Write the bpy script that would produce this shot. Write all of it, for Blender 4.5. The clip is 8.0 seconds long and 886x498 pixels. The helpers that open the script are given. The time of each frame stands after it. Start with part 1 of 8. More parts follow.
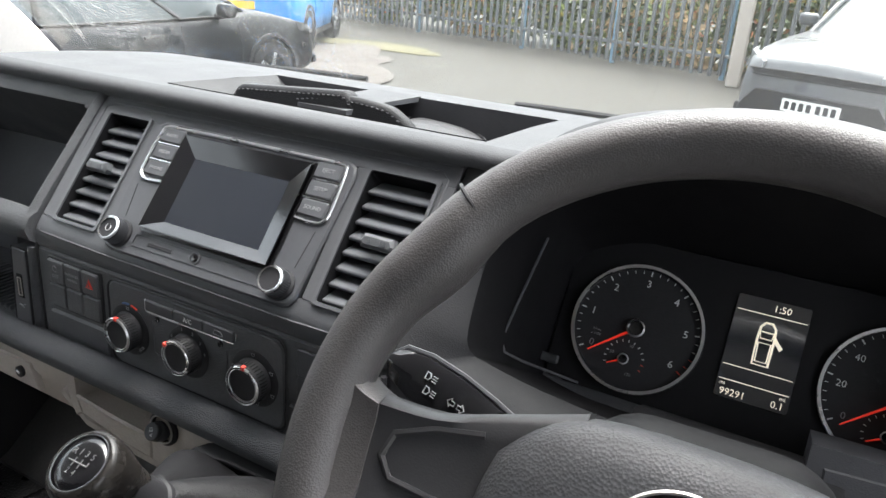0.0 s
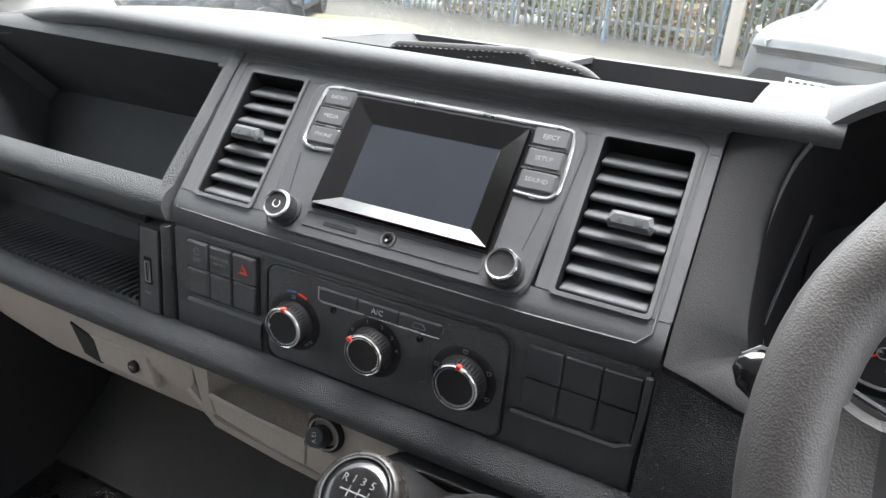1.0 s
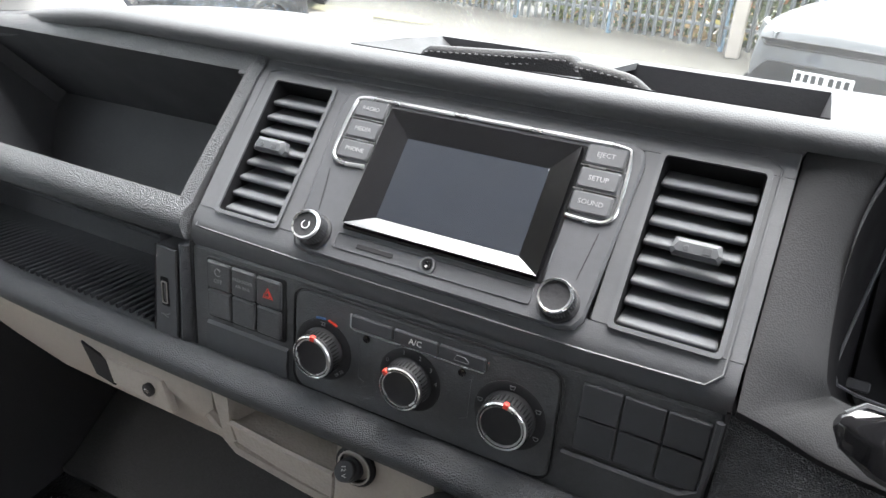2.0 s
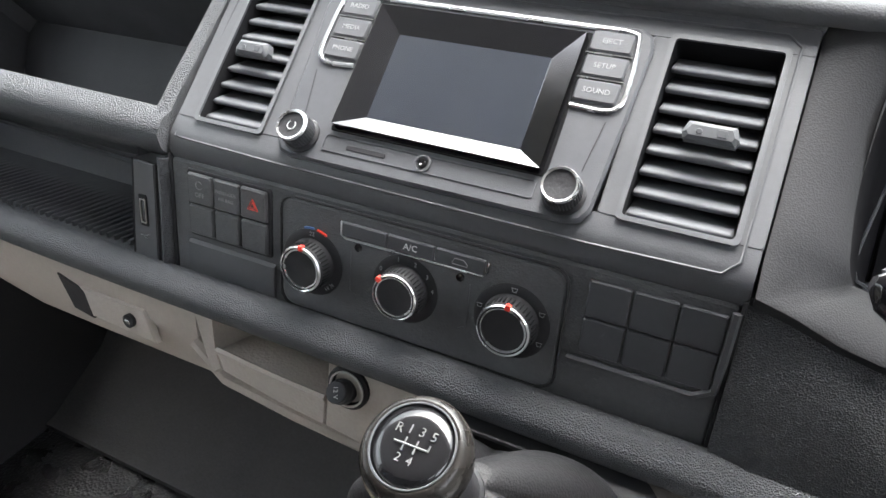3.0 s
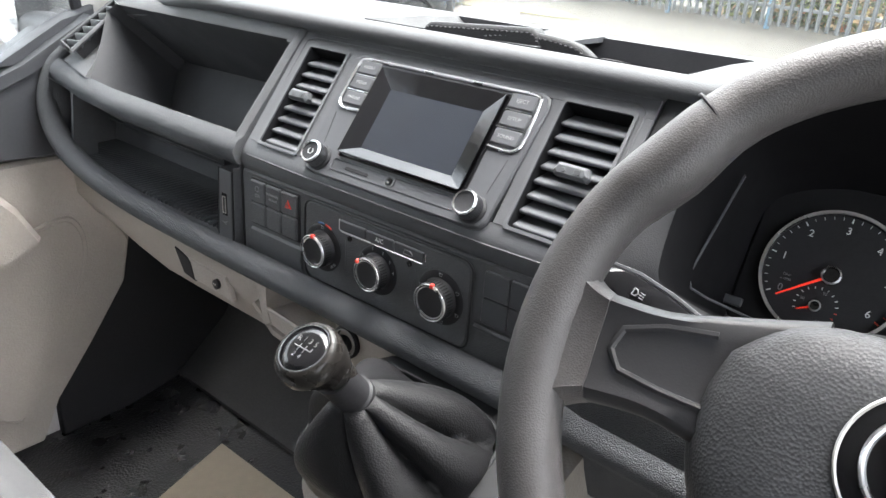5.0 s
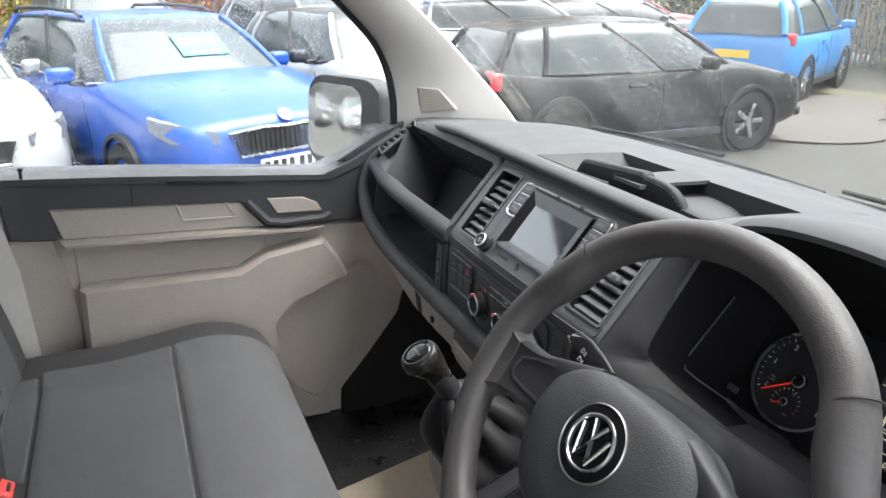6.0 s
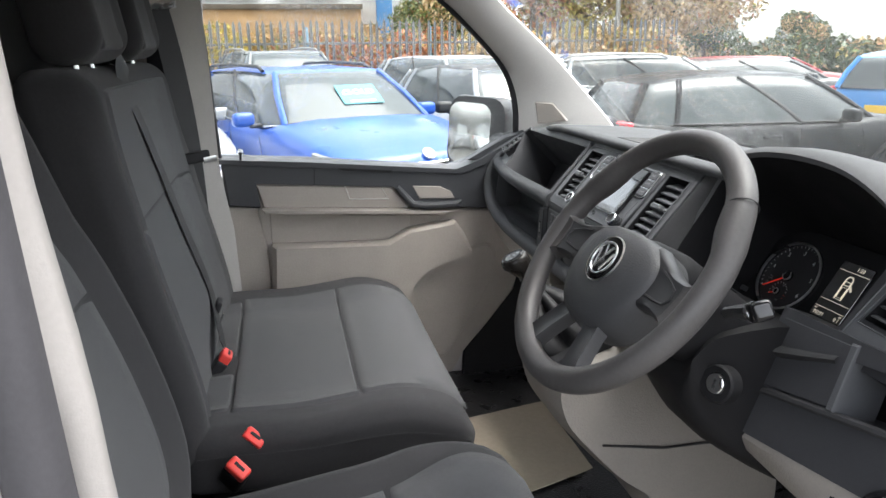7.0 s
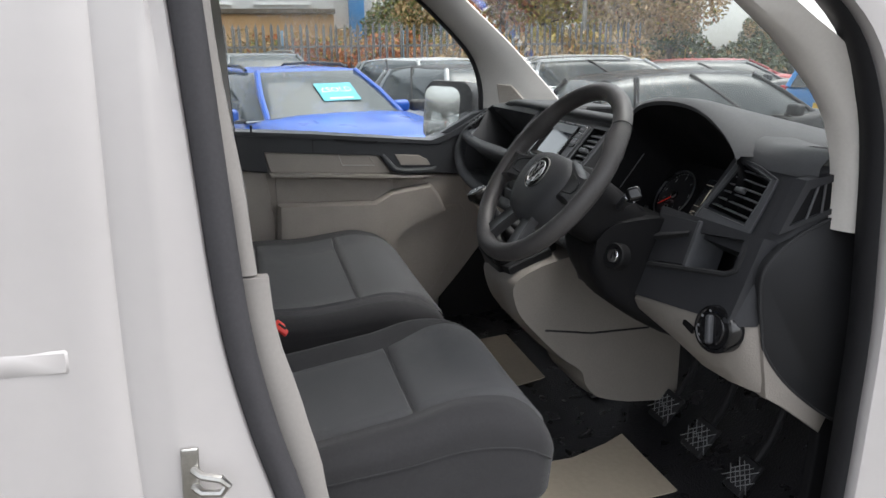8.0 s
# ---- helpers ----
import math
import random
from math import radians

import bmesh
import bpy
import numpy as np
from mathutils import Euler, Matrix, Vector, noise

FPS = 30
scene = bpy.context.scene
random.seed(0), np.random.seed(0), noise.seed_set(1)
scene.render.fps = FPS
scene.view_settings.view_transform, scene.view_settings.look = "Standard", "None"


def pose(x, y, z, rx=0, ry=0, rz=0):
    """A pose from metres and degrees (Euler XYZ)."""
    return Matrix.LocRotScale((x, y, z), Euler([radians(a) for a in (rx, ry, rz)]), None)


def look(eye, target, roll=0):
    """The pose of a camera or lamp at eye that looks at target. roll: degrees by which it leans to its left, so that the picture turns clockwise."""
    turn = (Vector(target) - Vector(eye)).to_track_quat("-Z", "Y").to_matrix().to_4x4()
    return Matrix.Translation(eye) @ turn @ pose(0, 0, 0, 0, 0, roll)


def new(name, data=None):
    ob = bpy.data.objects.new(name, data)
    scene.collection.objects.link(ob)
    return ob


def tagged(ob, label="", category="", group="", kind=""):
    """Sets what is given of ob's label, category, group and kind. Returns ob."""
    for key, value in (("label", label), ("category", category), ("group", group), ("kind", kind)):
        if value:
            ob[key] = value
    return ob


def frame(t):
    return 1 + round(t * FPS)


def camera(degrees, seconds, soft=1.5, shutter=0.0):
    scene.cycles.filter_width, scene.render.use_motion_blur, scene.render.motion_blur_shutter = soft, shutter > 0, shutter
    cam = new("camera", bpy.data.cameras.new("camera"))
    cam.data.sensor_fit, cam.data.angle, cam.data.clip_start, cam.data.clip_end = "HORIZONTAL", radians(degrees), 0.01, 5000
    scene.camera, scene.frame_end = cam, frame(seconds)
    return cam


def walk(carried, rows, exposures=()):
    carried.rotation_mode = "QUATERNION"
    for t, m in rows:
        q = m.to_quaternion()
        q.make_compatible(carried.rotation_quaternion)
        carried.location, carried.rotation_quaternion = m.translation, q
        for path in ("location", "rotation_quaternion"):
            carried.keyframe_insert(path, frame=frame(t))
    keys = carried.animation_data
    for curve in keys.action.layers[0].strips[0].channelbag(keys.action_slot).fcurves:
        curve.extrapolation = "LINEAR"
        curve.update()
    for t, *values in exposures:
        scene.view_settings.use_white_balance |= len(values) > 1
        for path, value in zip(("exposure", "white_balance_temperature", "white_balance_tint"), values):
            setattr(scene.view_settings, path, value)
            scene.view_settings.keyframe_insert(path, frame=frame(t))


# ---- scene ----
cam = camera(63.1, 8.0)
PATH = [
    (0, (0.51, 0.041, 1.621), (-0.356, 1.709, 0.936), 4.6),
    (0.5, (0.415, 0.008, 1.592), (-0.439, 1.676, 0.892), 4.8),
    (1, (0.282, 0.019, 1.571), (-0.517, 1.701, 0.84), 5.3),
    (1.2, (0.257, 0.051, 1.587), (-0.551, 1.721, 0.84), 5.3),
    (2.3, (0.228, 0.049, 1.561), (-0.554, 1.725, 0.801), 5.4),
    (2.5, (0.23, 0.05, 1.545), (-0.54, 1.727, 0.773), 5.4),
    (3, (0.225, 0.056, 1.509), (-0.529, 1.726, 0.707), 5.2),
    (3.5, (0.222, 0.057, 1.492), (-0.523, 1.719, 0.665), 5.2),
    (4, (0.234, 0.048, 1.499), (-0.514, 1.701, 0.657), 5.2),
    (4.2, (0.25, 0.045, 1.501), (-0.51, 1.692, 0.659), 5.3),
    (5.3, (0.601, -0.031, 1.635), (-0.716, 1.265, 0.871), 3.7),
    (5.5, (0.685, -0.017, 1.664), (-0.76, 1.147, 0.918), 3.3),
    (6, (0.915, -0.041, 1.75), (-0.802, 0.741, 1.087), 2.8),
    (6.5, (1.121, -0.117, 1.766), (-0.736, 0.362, 1.2), 2.6),
    (7, (1.377, -0.137, 1.662), (-0.504, 0.3, 1.142), 2.2),
    (7.1, (1.454, -0.139, 1.659), (-0.43, 0.275, 1.129), 2.0),
    (7.5, (1.724, -0.162, 1.609), (-0.156, 0.295, 1.104), 2.0),
    (8, (1.823, -0.252, 1.606), (-0.045, 0.256, 1.102), 2.1),
]
walk(cam, [(t, look(eye, target, roll)) for t, eye, target, roll in PATH],
     exposures=((0.0, 3.35), (1.0, 3.8), (2.5, 4.05), (3.5, 4.4), (4.2, 4.5), (5.5, 3.52), (6.0, 3.05), (6.5, 2.8), (7.0, 2.92), (7.5, 2.3), (8.0, 1.95)))

# ---- daylight: an overcast sky ----
world = bpy.data.worlds.new("world")
scene.world = world
world.use_nodes = True
wn, wl = world.node_tree.nodes, world.node_tree.links
sky = wn.new("ShaderNodeTexSky")
sky.sky_type = "NISHITA"
sky.sun_disc = False
sky.sun_elevation, sky.sun_rotation = radians(70), radians(0)
sky.dust_density, sky.air_density = 4.0, 1.0
grey = wn.new("ShaderNodeHueSaturation")
grey.inputs["Saturation"].default_value = 0.22
wl.new(sky.outputs[0], grey.inputs["Color"])
wl.new(grey.outputs[0], wn["Background"].inputs["Color"])
wn["Background"].inputs["Strength"].default_value = 0.15
sun = new("sun", bpy.data.lights.new("sun", "SUN"))
sun.data.energy, sun.data.angle, sun.data.color = 0.8, radians(60), (1.0, 0.97, 0.93)
sun.matrix_world = pose(0, 0, 30, -16, 0, 0)

# ---- materials ----
def material(name, color, rough=0.5, metal=0.0, var=0.12, scale=18.0, bump=0.0, bump_scale=400.0, spec=0.5, per_object=0.0, per_island=0.0,
             coat=0.0, stain=0.0, voronoi=False, sheen=0.0, even=False):
    """A surface with two scales of tint, uneven gloss and fine relief, in object space."""
    m = bpy.data.materials.new(name)
    m.use_nodes = True
    n, k = m.node_tree.nodes, m.node_tree.links
    b = n["Principled BSDF"]
    b.inputs["Metallic"].default_value = metal
    b.inputs["Specular IOR Level"].default_value = spec
    b.inputs["Coat Weight"].default_value = coat
    b.inputs["Coat Roughness"].default_value = 0.08
    b.inputs["Sheen Weight"].default_value = sheen
    tc = n.new("ShaderNodeTexCoord")
    big = n.new("ShaderNodeTexNoise")
    big.inputs["Scale"].default_value, big.inputs["Detail"].default_value = scale, 6.0
    k.new(tc.outputs["Object"], big.inputs["Vector"])
    small = n.new("ShaderNodeTexNoise")
    small.inputs["Scale"].default_value, small.inputs["Detail"].default_value = scale * 11.0, 4.0
    k.new(tc.outputs["Object"], small.inputs["Vector"])
    add = n.new("ShaderNodeMath")
    add.operation = "ADD"
    k.new(big.outputs["Fac"], add.inputs[0])
    k.new(small.outputs["Fac"], add.inputs[1])
    ramp = n.new("ShaderNodeMapRange")
    ramp.inputs["From Min"].default_value, ramp.inputs["From Max"].default_value = 0.6, 1.4
    ramp.inputs["To Min"].default_value, ramp.inputs["To Max"].default_value = 1.0 - var, 1.0 + var
    k.new(add.outputs[0], ramp.inputs["Value"])
    last = ramp.outputs[0]
    for amount, node, socket in ((per_object, "ShaderNodeObjectInfo", "Random"), (per_island, "ShaderNodeNewGeometry", "Random Per Island")):
        if amount:
            info = n.new(node)
            rr = n.new("ShaderNodeMapRange")
            rr.inputs["To Min"].default_value, rr.inputs["To Max"].default_value = 1.0 - amount, 1.0 + amount
            k.new(info.outputs[socket], rr.inputs["Value"])
            mul = n.new("ShaderNodeMath")
            mul.operation = "MULTIPLY"
            k.new(last, mul.inputs[0])
            k.new(rr.outputs[0], mul.inputs[1])
            last = mul.outputs[0]
    tint = n.new("ShaderNodeVectorMath")
    tint.operation = "SCALE"
    tint.inputs[0].default_value = color
    k.new(last, tint.inputs["Scale"])
    k.new(tint.outputs[0], b.inputs["Base Color"])
    gl = n.new("ShaderNodeMapRange")
    gl.inputs["From Min"].default_value, gl.inputs["From Max"].default_value = 0.3, 0.7
    gl.inputs["To Min"].default_value, gl.inputs["To Max"].default_value = max(rough - 0.07, 0.02), min(rough + 0.09, 1.0)
    k.new(big.outputs["Fac"], gl.inputs["Value"])
    if even:
        b.inputs["Roughness"].default_value = rough
    else:
        k.new(gl.outputs[0], b.inputs["Roughness"])
    if bump:
        if voronoi:
            tx = n.new("ShaderNodeTexVoronoi")
            tx.inputs["Scale"].default_value = bump_scale
            out = tx.outputs["Distance"]
        else:
            tx = n.new("ShaderNodeTexNoise")
            tx.inputs["Scale"].default_value, tx.inputs["Detail"].default_value = bump_scale, 3.0
            out = tx.outputs["Fac"]
        k.new(tc.outputs["Object"], tx.inputs["Vector"])
        bp = n.new("ShaderNodeBump")
        bp.inputs["Strength"].default_value, bp.inputs["Distance"].default_value = bump, 0.002
        k.new(out, bp.inputs["Height"])
        k.new(bp.outputs[0], b.inputs["Normal"])
    return m


def glow_material(name, color, strength):
    m = material(name, color, 0.5)
    b = m.node_tree.nodes["Principled BSDF"]
    b.inputs["Emission Color"].default_value = (*color, 1)
    b.inputs["Emission Strength"].default_value = strength
    return m


def glass_material(name, wet=0.0, tint=(1, 1, 1), scale=60.0, streak=(1, 1, 1), turn=0.0, lo=0.46, hi=0.62, film=0.0, dry=None):
    """Clear pane: light passes straight, gloss at a slant, and drops or runs of rain bend the view."""
    m = bpy.data.materials.new(name)
    m.use_nodes = True
    n, k = m.node_tree.nodes, m.node_tree.links
    n.remove(n["Principled BSDF"])
    clear = n.new("ShaderNodeBsdfTransparent")
    clear.inputs["Color"].default_value = (*tint, 1)
    shine = n.new("ShaderNodeBsdfGlossy")
    shine.inputs["Roughness"].default_value = 0.02
    lw = n.new("ShaderNodeLayerWeight")
    lw.inputs["Blend"].default_value = 0.5
    sharp = n.new("ShaderNodeMath")
    sharp.operation = "POWER"
    sharp.inputs[1].default_value = 5.0
    k.new(lw.outputs["Facing"], sharp.inputs[0])
    fr = n.new("ShaderNodeMath")
    fr.operation = "MULTIPLY_ADD"
    fr.inputs[1].default_value, fr.inputs[2].default_value = 0.45, 0.025
    k.new(sharp.outputs[0], fr.inputs[0])
    mix = n.new("ShaderNodeMixShader")
    k.new(fr.outputs[0], mix.inputs[0])
    k.new(clear.outputs[0], mix.inputs[1])
    k.new(shine.outputs[0], mix.inputs[2])
    last = mix.outputs[0]
    if wet:
        tc = n.new("ShaderNodeTexCoord")
        mp = n.new("ShaderNodeMapping")
        mp.inputs["Scale"].default_value = streak
        mp.inputs["Rotation"].default_value = (0, 0, radians(turn))
        k.new(tc.outputs["Object"], mp.inputs["Vector"])
        v = n.new("ShaderNodeTexVoronoi")
        v.inputs["Scale"].default_value = scale
        v.inputs["Randomness"].default_value = 1.0
        k.new(mp.outputs[0], v.inputs["Vector"])
        drop = n.new("ShaderNodeMapRange")
        drop.inputs["From Min"].default_value, drop.inputs["From Max"].default_value = 0.18, 0.36
        drop.inputs["To Min"].default_value, drop.inputs["To Max"].default_value = 1.0, 0.0
        k.new(v.outputs["Distance"], drop.inputs["Value"])
        patch = n.new("ShaderNodeTexNoise")
        patch.inputs["Scale"].default_value, patch.inputs["Detail"].default_value = 5.0, 6.0
        k.new(mp.outputs[0] if streak != (1, 1, 1) else tc.outputs["Object"], patch.inputs["Vector"])
        patch.inputs["Scale"].default_value = 5.0 if streak == (1, 1, 1) else 9.0
        cut = n.new("ShaderNodeMapRange")
        cut.inputs["From Min"].default_value, cut.inputs["From Max"].default_value = lo, hi
        k.new(patch.outputs["Fac"], cut.inputs["Value"])
        mul = n.new("ShaderNodeMath")
        mul.operation = "MULTIPLY"
        k.new(drop.outputs[0], mul.inputs[0])
        k.new(cut.outputs[0], mul.inputs[1])
        if dry:
            # wiped side of the glass: fewer runs there
            sx = n.new("ShaderNodeSeparateXYZ")
            k.new(tc.outputs["Object"], sx.inputs[0])
            away = n.new("ShaderNodeMapRange")
            away.inputs["From Min"].default_value, away.inputs["From Max"].default_value = dry
            away.inputs["To Min"].default_value, away.inputs["To Max"].default_value = 1.0, 0.12
            k.new(sx.outputs[0], away.inputs["Value"])
            less = n.new("ShaderNodeMath")
            less.operation = "MULTIPLY"
            k.new(mul.outputs[0], less.inputs[0])
            k.new(away.outputs[0], less.inputs[1])
            mul = less
        bp = n.new("ShaderNodeBump")
        bp.inputs["Strength"].default_value, bp.inputs["Distance"].default_value = 0.6, 0.002
        k.new(mul.outputs[0], bp.inputs["Height"])
        bend = n.new("ShaderNodeBsdfRefraction")
        bend.inputs["Roughness"].default_value, bend.inputs["IOR"].default_value = 0.14, 1.12
        k.new(bp.outputs[0], bend.inputs["Normal"])
        pale = n.new("ShaderNodeBsdfTranslucent")
        pale.inputs["Color"].default_value = (0.8, 0.8, 0.8, 1)
        wetmix = n.new("ShaderNodeMixShader")
        wetmix.inputs[0].default_value = 0.10
        k.new(bend.outputs[0], wetmix.inputs[1])
        k.new(pale.outputs[0], wetmix.inputs[2])
        amt = n.new("ShaderNodeMath")
        amt.operation = "MULTIPLY_ADD"
        amt.inputs[1].default_value, amt.inputs[2].default_value = wet, film
        amt.use_clamp = True
        k.new(mul.outputs[0], amt.inputs[0])
        over = n.new("ShaderNodeMixShader")
        k.new(amt.outputs[0], over.inputs[0])
        k.new(last, over.inputs[1])
        k.new(wetmix.outputs[0], over.inputs[2])
        last = over.outputs[0]
    k.new(last, n["Material Output"].inputs["Surface"])
    return m


M_PAD = material("dash_soft_plastic", (0.078, 0.080, 0.084), 0.72, spec=0.12, bump=0.16, bump_scale=750, var=0.08, voronoi=True)
M_DASH = material("dash_grained_plastic", (0.074, 0.076, 0.080), 0.52, spec=0.3, bump=0.26, bump_scale=520, var=0.10, voronoi=True)
M_GRAIN = material("coarse_leather_grain_plastic", (0.076, 0.079, 0.085), 0.64, spec=0.24, bump=0.95, bump_scale=820, var=0.12, voronoi=True)
M_CUBBY = material("dark_bin_plastic", (0.036, 0.037, 0.040), 0.6, spec=0.25, bump=0.2, bump_scale=600, var=0.1)
M_FACE = material("satin_charcoal_fascia", (0.064, 0.066, 0.071), 0.46, spec=0.3, bump=0.10, bump_scale=900, var=0.08)
# surround, corner and driver-side plastics: dash plastic darkened to offset light from the doorway
M_SWEEP = material("dimmed_surround_plastic", (0.027, 0.0273, 0.029), 0.55, spec=0.14, bump=0.14, bump_scale=800, var=0.08, voronoi=True)
M_LINER = material("black_footwell_liner", (0.056, 0.057, 0.058), 0.55, spec=0.3, bump=0.3, bump_scale=300, var=0.2)
M_CORNER = material("dimmed_corner_plastic", (0.029, 0.0297, 0.033), 0.55, spec=0.2, bump=0.14, bump_scale=800, var=0.08, voronoi=True)
M_PLATE_PRINT = material("dim_shift_print", (0.09, 0.09, 0.092), 0.6)
M_PANEL = material("fine_black_plastic", (0.056, 0.058, 0.063), 0.42, spec=0.3, bump=0.12, bump_scale=900, var=0.08)
M_CHEEK = material("dimmed_driver_side_plastic", (0.0135, 0.014, 0.0155), 0.5, spec=0.2, bump=0.05, bump_scale=900, var=0.08)
M_TRIM = material("satin_grey_plastic", (0.066, 0.069, 0.074), 0.42, spec=0.35, bump=0.08, bump_scale=900, var=0.08)
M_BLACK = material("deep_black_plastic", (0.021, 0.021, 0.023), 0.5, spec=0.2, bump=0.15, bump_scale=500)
# near-black: vent throats, recesses and footwell carry their shade in this colour
M_VOID = material("shade_black_plastic", (0.007, 0.007, 0.008), 0.75, spec=0.12)
M_VANE = material("satin_vane_plastic", (0.080, 0.083, 0.090), 0.62, spec=0.22, var=0.06)
M_GLOSS = material("piano_black", (0.008, 0.008, 0.009), 0.12, var=0.05)
M_SCREEN = material("dark_display_glass", (0.016, 0.019, 0.025), 0.08, var=0.05, spec=1.0, coat=1.0)
M_BEZEL = material("bezel_bright_sides", (0.085, 0.085, 0.087), 0.16, metal=1.0, var=0.05)
M_CHROME = material("satin_chrome", (0.62, 0.63, 0.64), 0.27, metal=1.0, var=0.06)
M_STEEL = material("worn_steel", (0.45, 0.44, 0.42), 0.34, metal=1.0, var=0.15)
M_PRINT = material("white_print", (0.62, 0.63, 0.63), 0.6)
M_PRINT_SOFT = material("soft_white_print", (0.20, 0.205, 0.21), 0.6)
M_PRINT_DIM = material("grey_print", (0.19, 0.19, 0.20), 0.6)
M_RED = material("red_marking", (0.75, 0.05, 0.03), 0.45)
M_BUCKLE = material("red_buckle_plastic", (0.78, 0.06, 0.05), 0.4)
M_BLUE_MARK = material("blue_marking", (0.05, 0.12, 0.30), 0.5)
M_BEIGE = material("beige_grained_plastic", (0.39, 0.353, 0.315), 0.6, bump=0.25, bump_scale=300, var=0.07, voronoi=True)
# darker copy of the dash beige, with shade put into its colour
M_BEIGE_SHADED = material("shaded_beige_plastic", (0.205, 0.187, 0.170), 0.6, bump=0.25, bump_scale=300, var=0.07, voronoi=True)
# darker copy of the pillar trim, offsetting daylight on the doorway strips
M_POST = material("dimmed_pillar_trim", (0.235, 0.222, 0.212), 0.75, spec=0.3, bump=0.15, bump_scale=500, var=0.05)
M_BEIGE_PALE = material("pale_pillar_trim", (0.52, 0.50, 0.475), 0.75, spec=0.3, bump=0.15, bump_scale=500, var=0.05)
M_WHEEL = material("worn_wheel_rubber", (0.056, 0.053, 0.053), 0.46, spec=0.4, bump=0.16, bump_scale=900, var=0.16, voronoi=True)
M_HUB = material("grained_hub_plastic", (0.046, 0.047, 0.050), 0.5, spec=0.3, bump=0.22, bump_scale=620, var=0.1, voronoi=True)
M_SPOKE = material("satin_spoke_plastic", (0.026, 0.026, 0.028), 0.42, spec=0.35, bump=0.08, bump_scale=900, var=0.08)
M_LEATHER = material("black_leatherette", (0.011, 0.011, 0.012), 0.48, spec=0.16, bump=0.2, bump_scale=600, var=0.15, voronoi=True)
M_CLOTH = material("mid_grey_seat_cloth", (0.073, 0.0735, 0.077), 0.92, bump=0.5, bump_scale=900, var=0.14, sheen=0.1, spec=0.15)
M_CLOTH_DARK = material("charcoal_seat_cloth", (0.034, 0.0335, 0.0355), 0.95, bump=0.5, bump_scale=800, var=0.14, sheen=0.1, spec=0.15)
M_STRAP = material("black_webbing", (0.028, 0.028, 0.030), 0.7, bump=0.4, bump_scale=700)
M_MAT = material("cream_paper_mat", (0.50, 0.43, 0.33), 0.85, bump=0.1, bump_scale=60, var=0.08, scale=6)
M_RUBBER = material("black_floor_rubber", (0.016, 0.016, 0.018), 0.30, bump=0.7, bump_scale=210, var=0.2, voronoi=True)
# darker copy of the door seal rubber: the front seal's weaker light in colour
M_SEAL_SHADED = material("shaded_seal_rubber", (0.018, 0.018, 0.020), 0.6, spec=0.2, bump=0.1, bump_scale=200)
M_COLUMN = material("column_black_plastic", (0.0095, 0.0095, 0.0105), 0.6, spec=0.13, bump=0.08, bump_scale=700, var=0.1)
M_SEAL = material("door_seal_rubber", (0.042, 0.041, 0.045), 0.6, spec=0.25, bump=0.1, bump_scale=200)
M_BULK = material("grey_bulkhead_lining", (0.10, 0.10, 0.102), 0.7, bump=0.1, bump_scale=300)
M_HEADLINER = material("grey_cloth_headliner", (0.58, 0.565, 0.54), 0.9, bump=0.3, bump_scale=600)
M_WHITE = material("white_van_paint", (0.42, 0.402, 0.400), 0.34, coat=0.3, var=0.025, scale=3, even=True)
M_MIRROR = material("mirror_silver", (0.85, 0.87, 0.88), 0.02, metal=1.0, var=0.02)
M_STITCH = material("grey_stitching", (0.13, 0.13, 0.135), 0.8)
M_WINDSCREEN = glass_material("wet_windscreen_glass", 0.6, (0.765, 0.785, 0.78), 620.0, (1.0, 0.11, 0.11), 38.0, 0.42, 0.56, 0.02, (-0.15, 0.25))
M_SIDEGLASS = glass_material("wet_side_glass", 0.8, (0.79, 0.81, 0.805), 270.0, (1, 1, 1), 0.0, 0.46, 0.55)


# ---- building helpers ----
def part(name, bm, mat, parent=None, label="", smooth=35.0):
    """One mesh object, in the world's metres, under a thing or part."""
    me = bpy.data.meshes.new(name)
    bmesh.ops.recalc_face_normals(bm, faces=bm.faces[:])
    bm.to_mesh(me)
    bm.free()
    me.materials.append(mat)
    if smooth:
        me.polygons.foreach_set("use_smooth", [True] * len(me.polygons))
        me.set_sharp_from_angle(angle=radians(smooth))
    ob = new(name, me)
    if parent is not None:
        ob.parent = parent
        ob.matrix_parent_inverse = parent.matrix_basis.inverted()
    if label:
        ob["label"] = label
    return ob


def thing(name, at, label, category, group="", kind=""):
    ob = new(name)
    ob.empty_display_size = 0.05
    ob.location = at
    return tagged(ob, label, category, group, kind)


def place(ob, m):
    """Move a thing, built about the origin, to the pose m."""
    ob.matrix_basis = m
    return ob


def plane_m(o, u, v):
    """A frame with axes u, v and their normal at o."""
    u, v = Vector(u).normalized(), Vector(v).normalized()
    w = u.cross(v)
    return Matrix.Translation(o) @ Matrix((u, v, w)).transposed().to_4x4()


